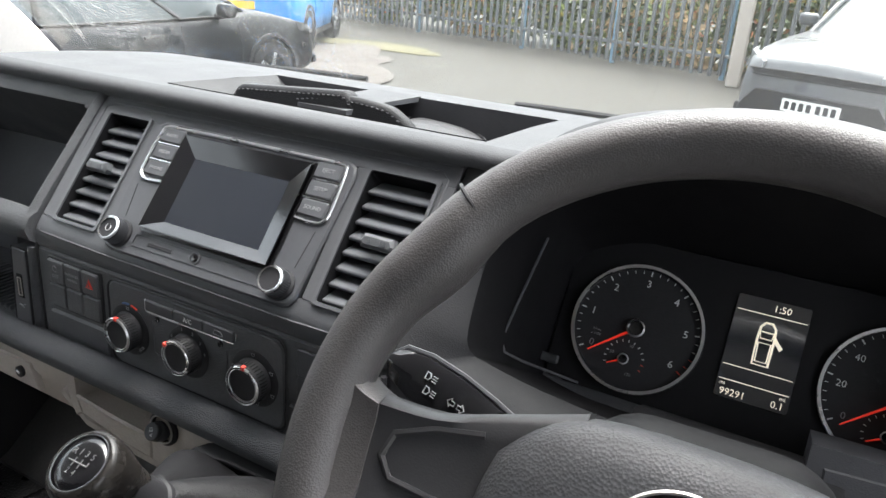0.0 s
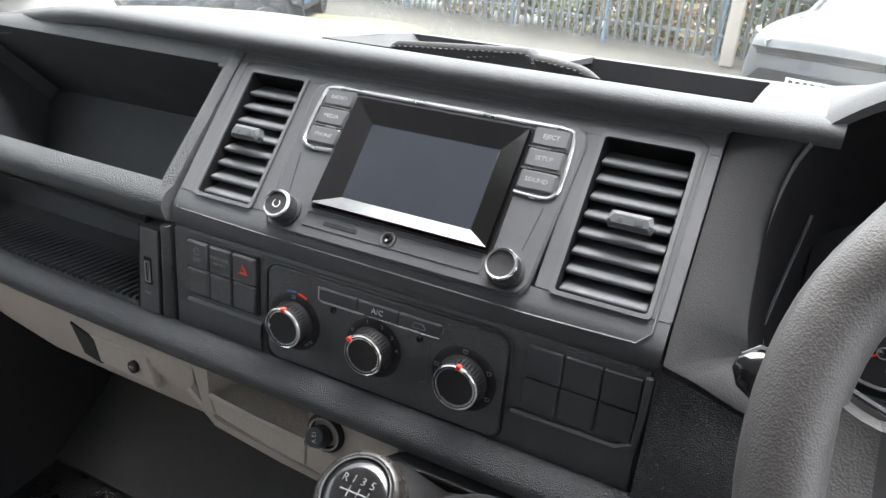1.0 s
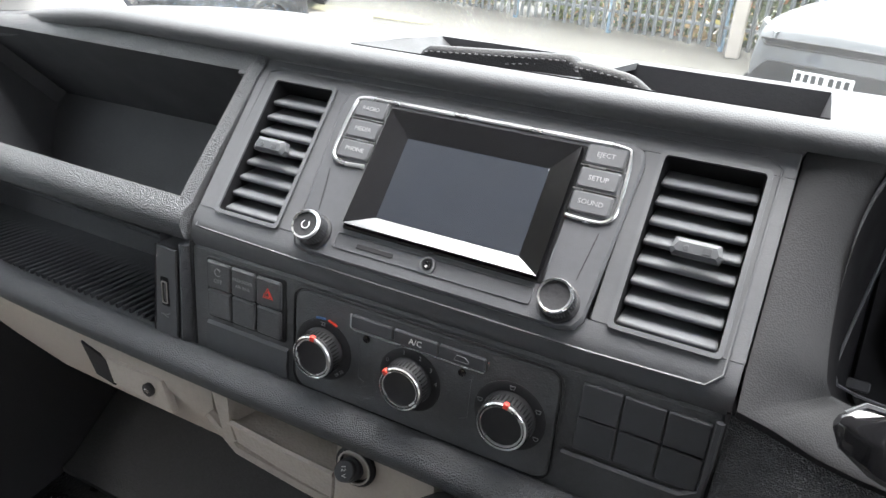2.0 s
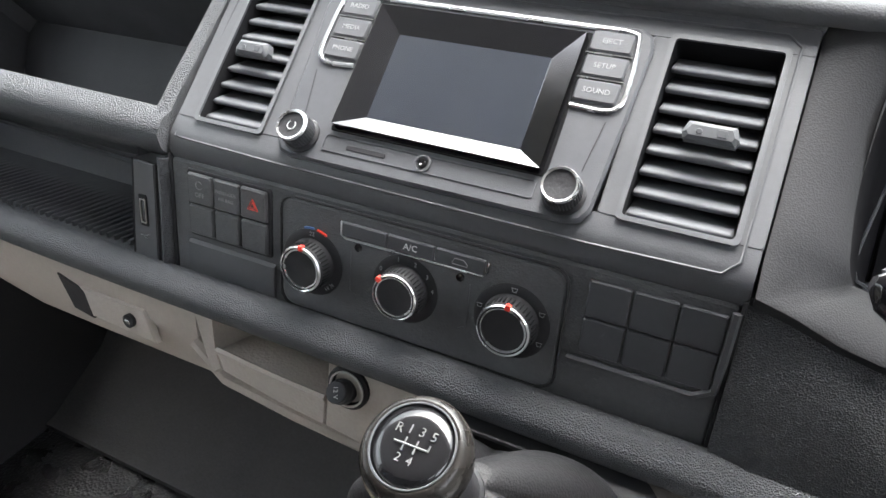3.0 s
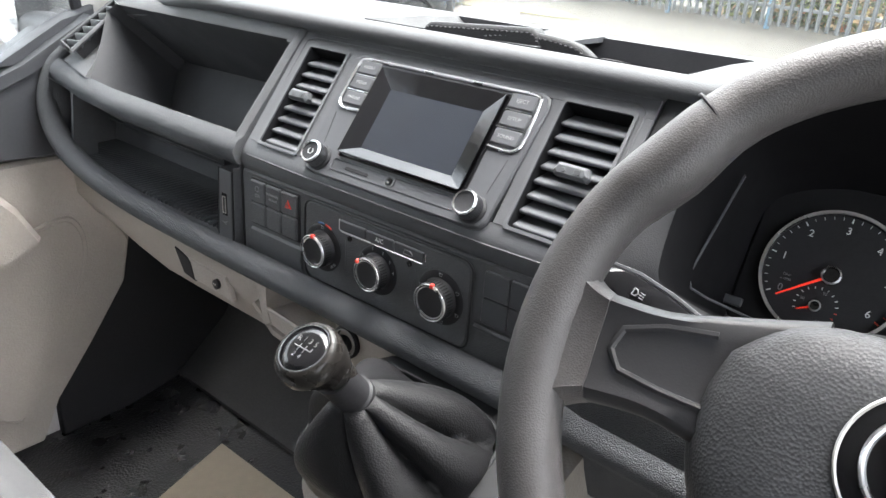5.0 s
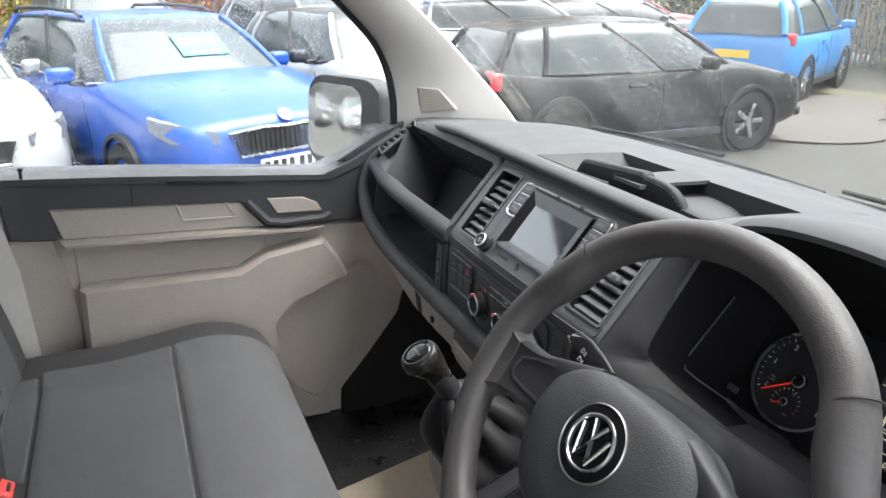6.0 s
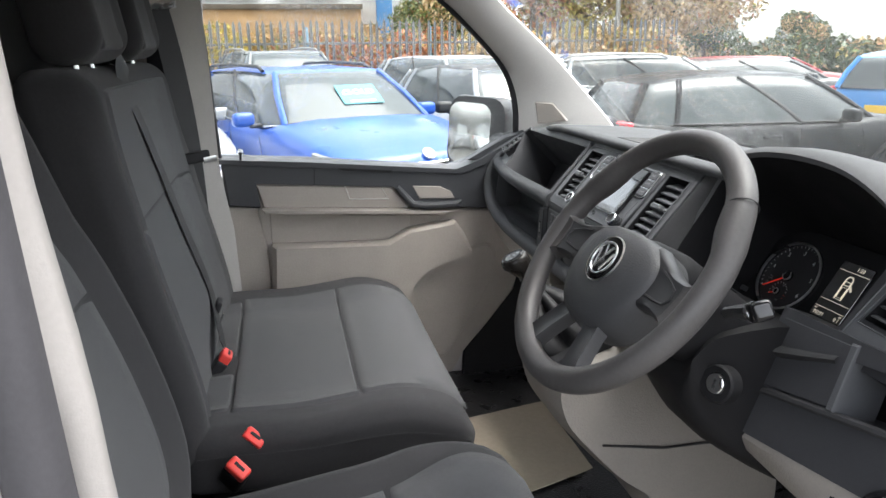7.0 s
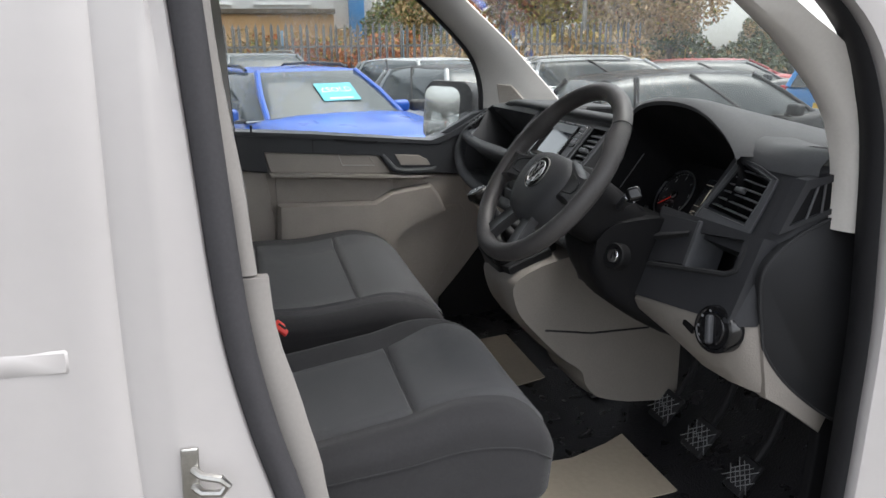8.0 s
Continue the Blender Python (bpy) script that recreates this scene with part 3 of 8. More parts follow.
for i in range(9):
    z = lerp(1.33, 1.85, i / 8)
    x = lerp(-0.862, -0.79, (i / 8) ** 1.3)
    yb = lerp(-0.32, -0.362, i / 8)
    yf = 0.61
    for p, q in zip(we, we[1:]):
        if p.z <= z <= q.z:
            yf = lerp(p.y, q.y, (z - p.z) / max(q.z - p.z, 1e-6)) + 0.012
    if z < 1.42:
        yf = 0.612
    rows.append([(x, lerp(yb, yf, j / 8), z) for j in range(9)])
window2 = sheet("window_2", rows, M_SIDEGLASS, "rain-spotted passenger door glass", "window", thick=0.004)
window2.visible_shadow = False

# rear-view door mirror
mirror = thing("door_mirror", (-0.90, 0.62, 1.38), "black-housed door mirror reflecting the car park", "door mirror")
mir_m = plane_m((-1.045, 0.510, 1.405), (0.835, 0.55, 0.0), (-0.01, 0.03, 1.0))
part("housing", loft([[tuple(mir_m @ Vector((x * k, y * k, h))) for x, y in shift(outline(0.260, 0.255, 0.06), 0.028, 0.0)] for k, h in ((0.97, 0.012), (1.0, 0.0), (0.98, -0.05), (0.80, -0.11), (0.45, -0.14))], True, True), M_PANEL, mirror)
rows = []
for r in (0.0, 0.25, 0.5, 0.75, 1.0):
    # a slightly domed silvered disc, as door mirrors are
    rows.append([tuple(mir_m @ Vector((x * r, y * r, 0.019 - (x * x + y * y) * r * r / 3.6))) for x, y in outline(0.190, 0.205, 0.045)])
part("mirror_glass", loft(rows, True, False), M_MIRROR, mirror, "domed silvered mirror glass", 80)
part("arm", rbox((0.16, 0.10, 0.09), 0.03, 3, Matrix.Translation((-0.915, 0.60, 1.375))), M_PANEL, mirror)
part("sail_panel", slab([(0.44, 1.345), (0.62, 1.345), (0.62, 1.44), (0.56, 1.42)], 0.0, 0.03, DM, 0.005), M_PANEL, mirror)

# ---- middle pillar on the passenger side ----
bpil = tagged(part("pillar_trim_rear", loft([[(-0.80, -0.34 - k, z), (-0.775 + 0.02, -0.30 - k, z), (-0.75, -0.33 - k, z), (-0.72, -0.45 - k, z), (-0.74, -0.56 - k, z), (-0.84, -0.58 - k, z), (-0.86, -0.36 - k, z)]
                        for z, k in ((0.62, -0.08), (0.9, -0.05), (1.15, -0.03), (1.30, 0.0), (1.34, 0.005), (1.60, 0.02), (1.88, 0.045))]), M_BEIGE_PALE, smooth=50),
              "pale moulded pillar trim behind the passenger door", "pillar trim", kind="structure")
left_wall = sheet("wall_left", [[(-0.86, y, z) for z in (0.5, 1.0, 1.4, 1.95)] for y in (-0.34, -0.72, -1.5, -2.4)], M_WHITE, "white van side panel", "wall", thick=0.02)

# ---- driver's door opening ----
def strip(rows2d, x0, x1, x2, w):
    """A moulded strip along (y, z) points: it runs w forward of them."""
    return loft([[(x0, y, z), (x1, y + w * 0.25, z), (x1, y + w * 0.75, z), (x0, y + w, z), (x2, y + w, z), (x2, y, z)] for y, z in rows2d])


def trim_strip(rows2d):
    """The pale strip inside the seal, narrow at the roof and wider towards the sill."""
    out = []
    for y, z in rows2d:
        w = 0.012 + 0.010 * smooth01((1.62 - z) / 0.20) + (0.013 if z < 1.333 else 0.0) + 0.008 * smooth01((1.26 - z) / 0.10) * smooth01((z - 1.0) / 0.08)
        out.append([(0.918, y, z), (0.921, y + 0.003, z), (0.917, y + w - 0.003, z), (0.912, y + w, z), (0.897, y + w - 0.002, z), (0.897, y, z)])
    return loft(out)


REAR_EDGE = [(-0.362, 1.92), (-0.345, 1.75), (-0.332, 1.62), (-0.318, 1.48), (-0.303, 1.33), (-0.288, 1.23), (-0.262, 1.12), (-0.232, 1.02), (-0.210, 0.92), (-0.19, 0.80), (-0.17, 0.64)]
rear_edge = spline([(y, z, 0) for y, z in REAR_EDGE], 3)
re2 = [(p.x, p.y) for p in rear_edge]
seal = tagged(part("door_seal", strip(re2, 0.938, 0.948, 0.905, 0.037), M_SEAL, smooth=60), "dark rubber door seal along the rear of the open doorway", "door seal", kind="structure")
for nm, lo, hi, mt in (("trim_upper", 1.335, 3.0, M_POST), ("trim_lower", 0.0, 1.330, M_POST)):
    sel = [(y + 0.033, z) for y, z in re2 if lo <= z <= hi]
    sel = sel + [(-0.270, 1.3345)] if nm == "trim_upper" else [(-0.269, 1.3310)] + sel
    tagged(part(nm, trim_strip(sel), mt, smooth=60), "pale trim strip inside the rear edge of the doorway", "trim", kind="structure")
# white body side behind the doorway, pressed with a rail groove and a step
cols = [(-0.02, 0.943), (-0.045, 0.949), (-0.056, 0.950), (-0.070, 0.9475), (-0.092, 0.9485), (-0.098, 0.946), (-0.101, 0.9455), (-0.105, 0.949), (-0.130, 0.954), (-0.152, 0.956), (-0.160, 0.9555), (-0.20, 0.960), (-0.40, 0.968), (-1.0, 0.972), (-2.1, 0.97)]
rows = []
for y, z in re2:
    row = [(0.925, y + 0.005, z), (0.940, y - 0.004, z)]
    for dy, x in cols:
        yy = (y + dy) if dy > -0.03 else lerp(y, -0.31, 0.8) + dy
        dx = -0.05 * max(0.0, (z - 1.45)) ** 1.3
        if dy < -0.16 and 1.245 < z:
            dx -= 0.0
        row.append((x + dx, yy, z))
    rows.append(row)
side = sheet("wall_right", rows, M_WHITE, "white painted van side with pressed shut lines", "van side", thick=0.003)
pressing = tagged(part("side_pressing", loft([[(x - 0.004, y, 1.228), (x + d, y, 1.238), (x + d, y, 1.262), (x - 0.004, y, 1.272)] for y, x, d in ((-0.462, 0.952, 0.002), (-0.468, 0.955, 0.005), (-0.52, 0.960, 0.003), (-0.71, 0.9685, 0.003), (-1.31, 0.972, 0.003), (-2.0, 0.970, 0.003))]), M_WHITE), "raised horizontal pressing on the white van side", "body pressing", kind="structure")
tagged(part("wall_back", box(-0.86, 0.97, -2.42, -2.40, 0.32, 1.985, 0.008), M_WHITE), "white closed rear of the van", "wall", kind="structure")
tagged(part("nose_panel", loft([[(x, 2.02 - 0.10 * (x / 0.85) ** 4, 0.965 - 0.10 * (x / 0.85) ** 4), (x, 2.12 - 0.12 * (x / 0.85) ** 4, 0.80), (x, 2.13 - 0.12 * (x / 0.85) ** 4, 0.36), (x, 2.02, 0.30)] for x in [-0.85 + 0.1 * i for i in range(18)]], False, False), M_WHITE), "white front of the van below the bonnet", "van nose", kind="structure")
for sx in (-0.85, 0.85):
    tagged(part("front_wing", loft([[(sx, y, z), (sx * 1.03, y, z * 0.6 + 0.2), (sx * 1.03, y, 0.36)] for y, z in ((0.80, 1.34), (1.28, 1.16), (1.65, 1.05), (2.02, 0.87))], False, False), M_WHITE), "white front wing beside the bonnet", "van wing", kind="structure")
    tagged(part("lower_side", box(sx * 1.10 - 0.012, sx * 1.10 + 0.012, -2.40, -0.20 if sx > 0 else 0.80, 0.30, 0.66 if sx > 0 else 0.60, 0.008), M_WHITE), "white lower body side", "van side", kind="structure")
sill = tagged(part("door_sill", box(0.80, 0.955, -0.30, 0.80, 0.52, 0.615, 0.02, 3), M_WHITE), "white painted door sill", "sill", kind="structure")
# front edge of the doorway
FRONT_EDGE = [(0.40, 1.795), (0.53, 1.712), (0.595, 1.65), (0.642, 1.56), (0.665, 1.47), (0.680, 1.37), (0.700, 1.21), (0.707, 1.05), (0.711, 0.90), (0.712, 0.62)]
fe = [(p.x, p.y) for p in spline([(y, z, 0) for y, z in FRONT_EDGE], 3)]
tagged(part("door_seal_front", loft([[(0.945, y + 0.006, z), (0.955, y - 0.004, z), (0.945, y - 0.012, z), (0.910, y - 0.006, z), (0.904, y + 0.010, z), (0.93, y + 0.03, z)] for y, z in fe]), M_SEAL_SHADED, smooth=60),
       "dark rubber door seal along the front of the open doorway", "door seal", kind="structure")
tagged(part("a_post", loft([[(0.93, y + 0.002, z), (0.962, y + 0.012, z), (0.966, y + 0.10, z - 0.02), (0.955, y + 0.40, z - 0.15), (0.90, y + 0.40, z - 0.15), (0.90, y + 0.02, z)] for y, z in fe]), M_WHITE, smooth=50),
       "white painted front post of the doorway", "door post", kind="structure")
roof_rail = [(-0.40, 1.93), (-0.1, 1.925), (0.15, 1.885), (0.40, 1.775)]
tagged(part("door_header", loft([[(0.90, y, z), (0.945, y, z), (0.90, y, z + 0.09), (0.74, y, z + 0.06), (0.76, y, z)] for y, z in roof_rail]), M_WHITE, smooth=50), "white roof rail above the doorway", "roof rail", kind="structure")
# striker
striker = thing("door_striker", (0.95, -0.34, 1.08), "bare steel door striker bolted to the white post", "striker")
part("plate", rbox((0.006, 0.022, 0.095), 0.003, 2, Matrix.Translation((0.956, -0.338, 1.075))), M_STEEL, striker)
part("loop", tube([(0.958, -0.334, 1.092), (0.975, -0.322, 1.092), (0.982, -0.300, 1.090), (0.982, -0.292, 1.080), (0.982, -0.300, 1.070), (0.975, -0.322, 1.068), (0.958, -0.334, 1.068)], 0.0055, 8), M_STEEL, striker)

# ---- dashboard ----
MA = plane_m((0, 0.508, 1.352), (1, 0, 0), (0, 0.61, 0.7925))      # leaning face of the centre stack
MB = plane_m((0, 0.495, 0.0), (1, 0, 0), (0, 0, 1))                 # upright face below it
dash = thing("dashboard", (0, 0.6, 1.2), "dark grey grained van dashboard with open bins and beige underside", "dashboard")


def rect(u0, u1, v0, v1, r=0.004, n=4):
    return shift(outline(abs(u1 - u0), abs(v1 - v0), r, n), (u0 + u1) / 2, (v0 + v1) / 2)


def top_z(x, y):
    """Height of the padded top."""
    end = smooth01((-0.42 - x) / 0.40)
    z = 1.494 - 0.012 * smooth01((y - 0.70) / 0.3) - 0.030 * smooth01((y - 0.88) / 0.2)
    return z - 0.042 * end - 0.02 * smooth01((x - 0.55) / 0.3)


def front_y(x):
    """Where the top's front lip stands."""
    return 0.590 + 0.050 * smooth01((-0.45 - x) / 0.34)


TX0, TX1, TY0, TY1 = -0.155, 0.245, 0.618, 0.800
LIP = ((0.006, -0.020), (-0.001, -0.014), (0.000, -0.006), (0.006, -0.002), (0.016, 0.0))


def pad_rows(xs, ys, lip):
    rows = []
    for x in xs:
        row = []
        if lip:
            row += [(x, front_y(x) + dy, top_z(x, front_y(x)) + dz) for dy, dz in LIP]
        row += [(x, y, top_z(x, y)) for y in ys if not lip or y > front_y(x) + 0.016]
        rows.append(row)
    return rows


def span(a, b, n):
    return [lerp(a, b, i / n) for i in range(n + 1)]


def back_y(x):
    return 1.085 - 0.15 * (x / 0.8) ** 2


bm = bmesh.new()
# the front band, the two sides of the tray and the band under the glass
loft(pad_rows(span(-0.80, 0.31, 46), [], True), False, False, bm)
for xs, y0, y1 in ((span(-0.80, TX0, 24), 0.606, None), (span(TX1, 0.31, 3), 0.606, None), (span(TX0, TX1, 18), 0.606, TY0), (span(TX0, TX1, 18), TY1, None)):
    rows = []
    for x in xs:
        a = front_y(x) + 0.016 if y0 < 0.65 else y0
        b = y1 if y1 else back_y(x)
        rows.append([(x, lerp(a, b, k / 8), top_z(x, lerp(a, b, k / 8))) for k in range(9)])
    loft(rows, False, False, bm)
bmesh.ops.remove_doubles(bm, verts=bm.verts[:], dist=0.0008)
pad = part("top_pad", bm, M_PAD, dash, "soft grained dashboard top", 60)

# storage tray in the top
bm = bmesh.new()
rim = [(TX0, TY0), (TX1, TY0), (TX1, TY1), (TX0, TY1)]
bot = [(TX0 + 0.10, TY0 + 0.02), (TX1 - 0.012, TY0 + 0.012), (TX1 - 0.012, TY1 - 0.02), (TX0 + 0.10, TY1 - 0.01)]
va = [bm.verts.new((x, y, top_z(x, y) + 0.001)) for x, y in rim]
vb = [bm.verts.new((x, y, 1.425)) for x, y in bot]
for i in range(4):
    j = (i + 1) % 4
    bm.faces.new((va[i], vb[i], vb[j], va[j]))
bm.faces.new(vb)
part("top_tray", bm, M_BLACK, dash, "open black tray in the dashboard top")

part("tray_tab", loft([[(-0.028, 0.690, 1.484), (0.040, 0.690, 1.484), (0.040, 0.690, 1.478), (-0.028, 0.690, 1.478)], [(-0.016, 0.74, 1.489), (0.052, 0.74, 1.489), (0.052, 0.74, 1.484), (-0.016, 0.74, 1.484)], [(0.0, 0.803, 1.4935), (0.068, 0.803, 1.4935), (0.068, 0.803, 1.487), (0.0, 0.803, 1.487)]]), M_PAD, dash)

# --- the leaning centre stack: a frame of bars round vents, radio and bins
for nm, r in (("stack_top_bar", (-0.262, 0.234, 0.130, 0.158)), ("stack_bar", (-0.236, -0.213, -0.004, 0.131)),
              ("stack_bar", (-0.149, -0.128, -0.004, 0.131)), ("stack_bar", (0.130, 0.146, -0.004, 0.131)), ("stack_bar", (0.2165, 0.234, -0.004, 0.131))):
    part(nm, slab(rect(*r, r=0.002), -0.03, 0.0, MA, 0.0008), M_FACE, dash)
part("stack_chin", loft([[tuple(MA @ Vector((u, v, h))) for v, h in ((-0.0036, -0.0004), (-0.016, -0.0006), (-0.024, -0.0025), (-0.031, -0.0065), (-0.036, -0.013), (-0.038, -0.022), (-0.0036, -0.03))] for u in (-0.236, -0.1, 0.1, 0.2335)]), M_FACE, dash, "curved lower edge of the centre stack", 60)
part("stack_outline", tube([MA @ Vector((u, v, -0.0022 if v < -0.02 else 0.0)) for u, v in ((-0.231, -0.022), (-0.226, 0.138), (-0.215, 0.143), (0.215, 0.144), (0.2245, 0.136), (0.2235, -0.014), (0.214, -0.0235), (0.13, -0.0255), (-0.12, -0.0245), (-0.222, -0.0225))], 0.0011, 6, True), M_FACE, dash)
part("stack_ledge", slab(rect(-0.240, 0.236, 0.150, 0.172, 0.003), -0.04, 0.003, MA, 0.002), M_DASH, dash)
part("stack_backing", box(-0.25, 0.232, 0.60, 0.70, 1.20, 1.44, 0.005), M_BLACK, dash)
part("stack_cheek", box(0.220, 0.2330, 0.60, 0.68, 1.20, 1.44, 0.003), M_BLACK, dash)
part("stack_groove", box(-0.235, 0.230, 0.514, 0.60, 1.306, 1.350, 0.004), M_BLACK, dash)



def air_vent(name, u0, u1, v0, v1, m, count, label, parent, tab_at=None, rim=0.0035, tilt=45.0):
    """A recessed outlet: a dark throat, a thin rim, tilted vanes and a thumb tab."""
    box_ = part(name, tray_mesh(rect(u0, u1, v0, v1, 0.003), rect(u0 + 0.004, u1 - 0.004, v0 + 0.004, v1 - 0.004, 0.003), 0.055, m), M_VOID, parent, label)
    part("rim", ring_slab(rect(u0 - rim, u1 + rim, v0 - rim, v1 + rim, 0.004), rect(u0, u1, v0, v1, 0.003), -0.006, 0.0022, m), M_TRIM, box_)
    w = u1 - u0
    for i in range(count):
        v = lerp(v0, v1, (i + 0.75) / (count + 0.5))
        part("vane", rbox((w - 0.003, 0.0260, 0.0046), 0.0021, 2, m @ at((u0 + u1) / 2, v, -0.014) @ pose(0, 0, 0, 90 + tilt, 0, 0)), M_VANE, box_)
    for k in range(3):
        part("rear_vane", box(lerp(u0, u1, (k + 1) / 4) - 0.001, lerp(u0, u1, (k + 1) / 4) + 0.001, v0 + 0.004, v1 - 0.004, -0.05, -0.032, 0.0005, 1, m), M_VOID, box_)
    if tab_at:
        tu, tv, tw = tab_at
        tb = part("thumb_tab", slab([(-tw / 2, -0.0055), (tw / 2, -0.0055), (tw / 2 + 0.002, -0.001), (tw / 2 - 0.001, 0.007), (-tw / 2 + 0.001, 0.007), (-tw / 2 - 0.002, -0.001)], -0.004, 0.006, m @ at(tu, tv, 0.004) @ pose(0, 0, 0, 8, 0, 0), 0.003), M_TRIM, box_)
        part("mark", slab(rect(tw * 0.12, tw * 0.32, -0.002, 0.003, 0.001), 0.0058, 0.0065, m @ at(tu, tv, 0.004) @ pose(0, 0, 0, 8, 0, 0), 0.0003), M_PANEL, tb)
        part("mark", slab(shift(outline(0.004, 0.004, 0.0019), -tw * 0.22, 0.0), 0.0058, 0.0065, m @ at(tu, tv, 0.004) @ pose(0, 0, 0, 8, 0, 0), 0.0003), M_PANEL, tb)
    return box_


air_vent("air_vent", -0.213, -0.149, -0.002, 0.130, MA, 8, "centre air outlet with tilted vanes", dash, (-0.184, 0.064, 0.030))
air_vent("air_vent", 0.146, 0.2165, -0.002, 0.130, MA, 8, "centre air outlet with tilted vanes", dash, (0.186, 0.062, 0.032))

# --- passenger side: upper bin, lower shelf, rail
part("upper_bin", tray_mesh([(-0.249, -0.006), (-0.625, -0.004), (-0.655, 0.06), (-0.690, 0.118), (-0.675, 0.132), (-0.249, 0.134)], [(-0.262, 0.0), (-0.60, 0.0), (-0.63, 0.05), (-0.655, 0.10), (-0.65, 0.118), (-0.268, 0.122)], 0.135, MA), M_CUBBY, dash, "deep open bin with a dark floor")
part("bin_post", loft([[tuple(MA @ Vector((u + d, v, h))) for d, h in ((-0.009, -0.02), (-0.008, 0.002), (0.0, 0.006), (0.008, 0.002), (0.009, -0.02))] for u, v in ((-0.251, -0.008), (-0.250, 0.02), (-0.246, 0.08), (-0.243, 0.135), (-0.241, 0.150))]), M_GRAIN, dash, "", 60)
part("bin_top_bar", loft([[tuple(MA @ Vector((u, v + d, h)) + Vector((0, 0.02 * smooth01((-0.5 - u) / 0.2), -0.012 * smooth01((-0.5 - u) / 0.2)))) for d, h in ((-0.006, -0.03), (-0.006, 0.0), (0.004, 0.004), (0.02, 0.002), (0.035, -0.02))] for u, v in ((-0.24, 0.140), (-0.45, 0.139), (-0.58, 0.137), (-0.66, 0.133), (-0.72, 0.126))]), M_DASH, dash, "", 60)
part("bin_lip", loft([[tuple(MA @ Vector((u, v + d, h)) + Vector((0, 0.012 * smooth01((-0.55 - u) / 0.2), 0.0))) for d, h in ((-0.030, -0.035), (-0.032, -0.006), (-0.024, 0.006), (-0.010, 0.008), (0.003, 0.002), (0.004, -0.03))] for u, v in ((-0.2415, -0.004), (-0.26, -0.004), (-0.4, -0.004), (-0.55, -0.003), (-0.65, 0.0), (-0.72, 0.006), (-0.762, 0.012))]), M_GRAIN, dash, "", 60)
# end face with the small outboard vent
E0, E1, E2, E3 = Vector((-0.635, 0.506, 1.357)), Vector((-0.772, 0.535, 1.362)), Vector((-0.775, 0.655, 1.452)), Vector((-0.700, 0.618, 1.448))
part("end_cap", loft([[E0, E1, Vector((-0.795, 0.60, 1.40)), E2, E3], [p + Vector((-0.01, 0.05, -0.03)) for p in (E0, E1, Vector((-0.795, 0.60, 1.40)), E2, E3)]]), M_DASH, dash)
EM = plane_m((E0 + E1 + E2 + E3) / 4, E0 - E1, E2 - E1)
ev = part("side_vent", tray_mesh([(-0.036, -0.048), (0.026, -0.050), (0.030, 0.050), (-0.012, 0.056)], [(-0.034, -0.046), (0.024, -0.048), (0.028, 0.048), (-0.010, 0.054)], 0.03, EM @ at(0, 0, 0.018), None, 0.0), M_BLACK, dash, "small outboard air outlet")
for i in range(6):
    v = -0.040 + i * 0.0165
    part("vane", rbox((0.054 - i * 0.003, 0.011, 0.004), 0.0018, 2, EM @ at(0.002 + i * 0.001, v, 0.0165) @ pose(0, 0, 0, 55, 0, 12)), M_TRIM, ev)
part("end_bezel", tube([EM @ Vector((u, v, 0.019)) for u, v in ((-0.038, -0.051), (0.028, -0.053), (0.033, 0.052), (-0.013, 0.060))], 0.004, 6, True), M_DASH, dash)
# lower shelf
sh = bmesh.new()
loft([[(x, 0.49, 1.212), (x, 0.604, 1.219), (x, 0.608, 1.255), (x, 0.50, 1.338)] for x in (-0.755, -0.60, -0.45, -0.285)], False, False, sh)
loft([[(-0.285, 0.502, 1.20), (-0.285, 0.61, 1.20)], [(-0.283, 0.502, 1.338), (-0.285, 0.61, 1.255)]], False, False, sh)
loft([[(-0.757, 0.50, 1.20), (-0.757, 0.61, 1.20)], [(-0.757, 0.51, 1.338), (-0.757, 0.61, 1.255)]], False, False, sh)
part("lower_shelf", sh, M_DASH, dash, "open lower shelf with a ribbed mat")
for i in range(46):
    x = -0.735 + i * 0.0096
    part("mat_rib", box(x, x + 0.004, 0.498, 0.60, 1.212, 1.2175, 0.001, 1), M_PANEL, dash)
part("shelf_step", tube([(-0.74, 0.59, 1.262), (-0.6, 0.59, 1.258), (-0.45, 0.588, 1.256), (-0.29, 0.586, 1.254)], 0.003, 6), M_PANEL, dash)
part("shelf_divider", loft([[(-0.712, 0.505, 1.215), (-0.696, 0.500, 1.215), (-0.694, 0.54, 1.215), (-0.712, 0.54, 1.215)], [(-0.700, 0.512, 1.338), (-0.684, 0.508, 1.338), (-0.682, 0.54, 1.338), (-0.700, 0.54, 1.338)]]), M_DASH, dash)
rail = spline([(0.43, 0.484, 1.185), (0.36, 0.484, 1.190), (0.24, 0.484, 1.194), (0.0, 0.485, 1.196), (-0.3, 0.486, 1.196), (-0.52, 0.487, 1.201), (-0.66, 0.490, 1.220), (-0.735, 0.496, 1.250), (-0.770, 0.502, 1.295), (-0.776, 0.520, 1.345), (-0.770, 0.545, 1.375)], 5)
rr = [0.0180] * len(rail)
for i in range(14):
    rr[-1 - i] = lerp(0.012, 0.0180, i / 14)
part("grab_rail", tube(rail, rr, 14), M_GRAIN, dash, "rounded grained rail along the dashboard", 70)

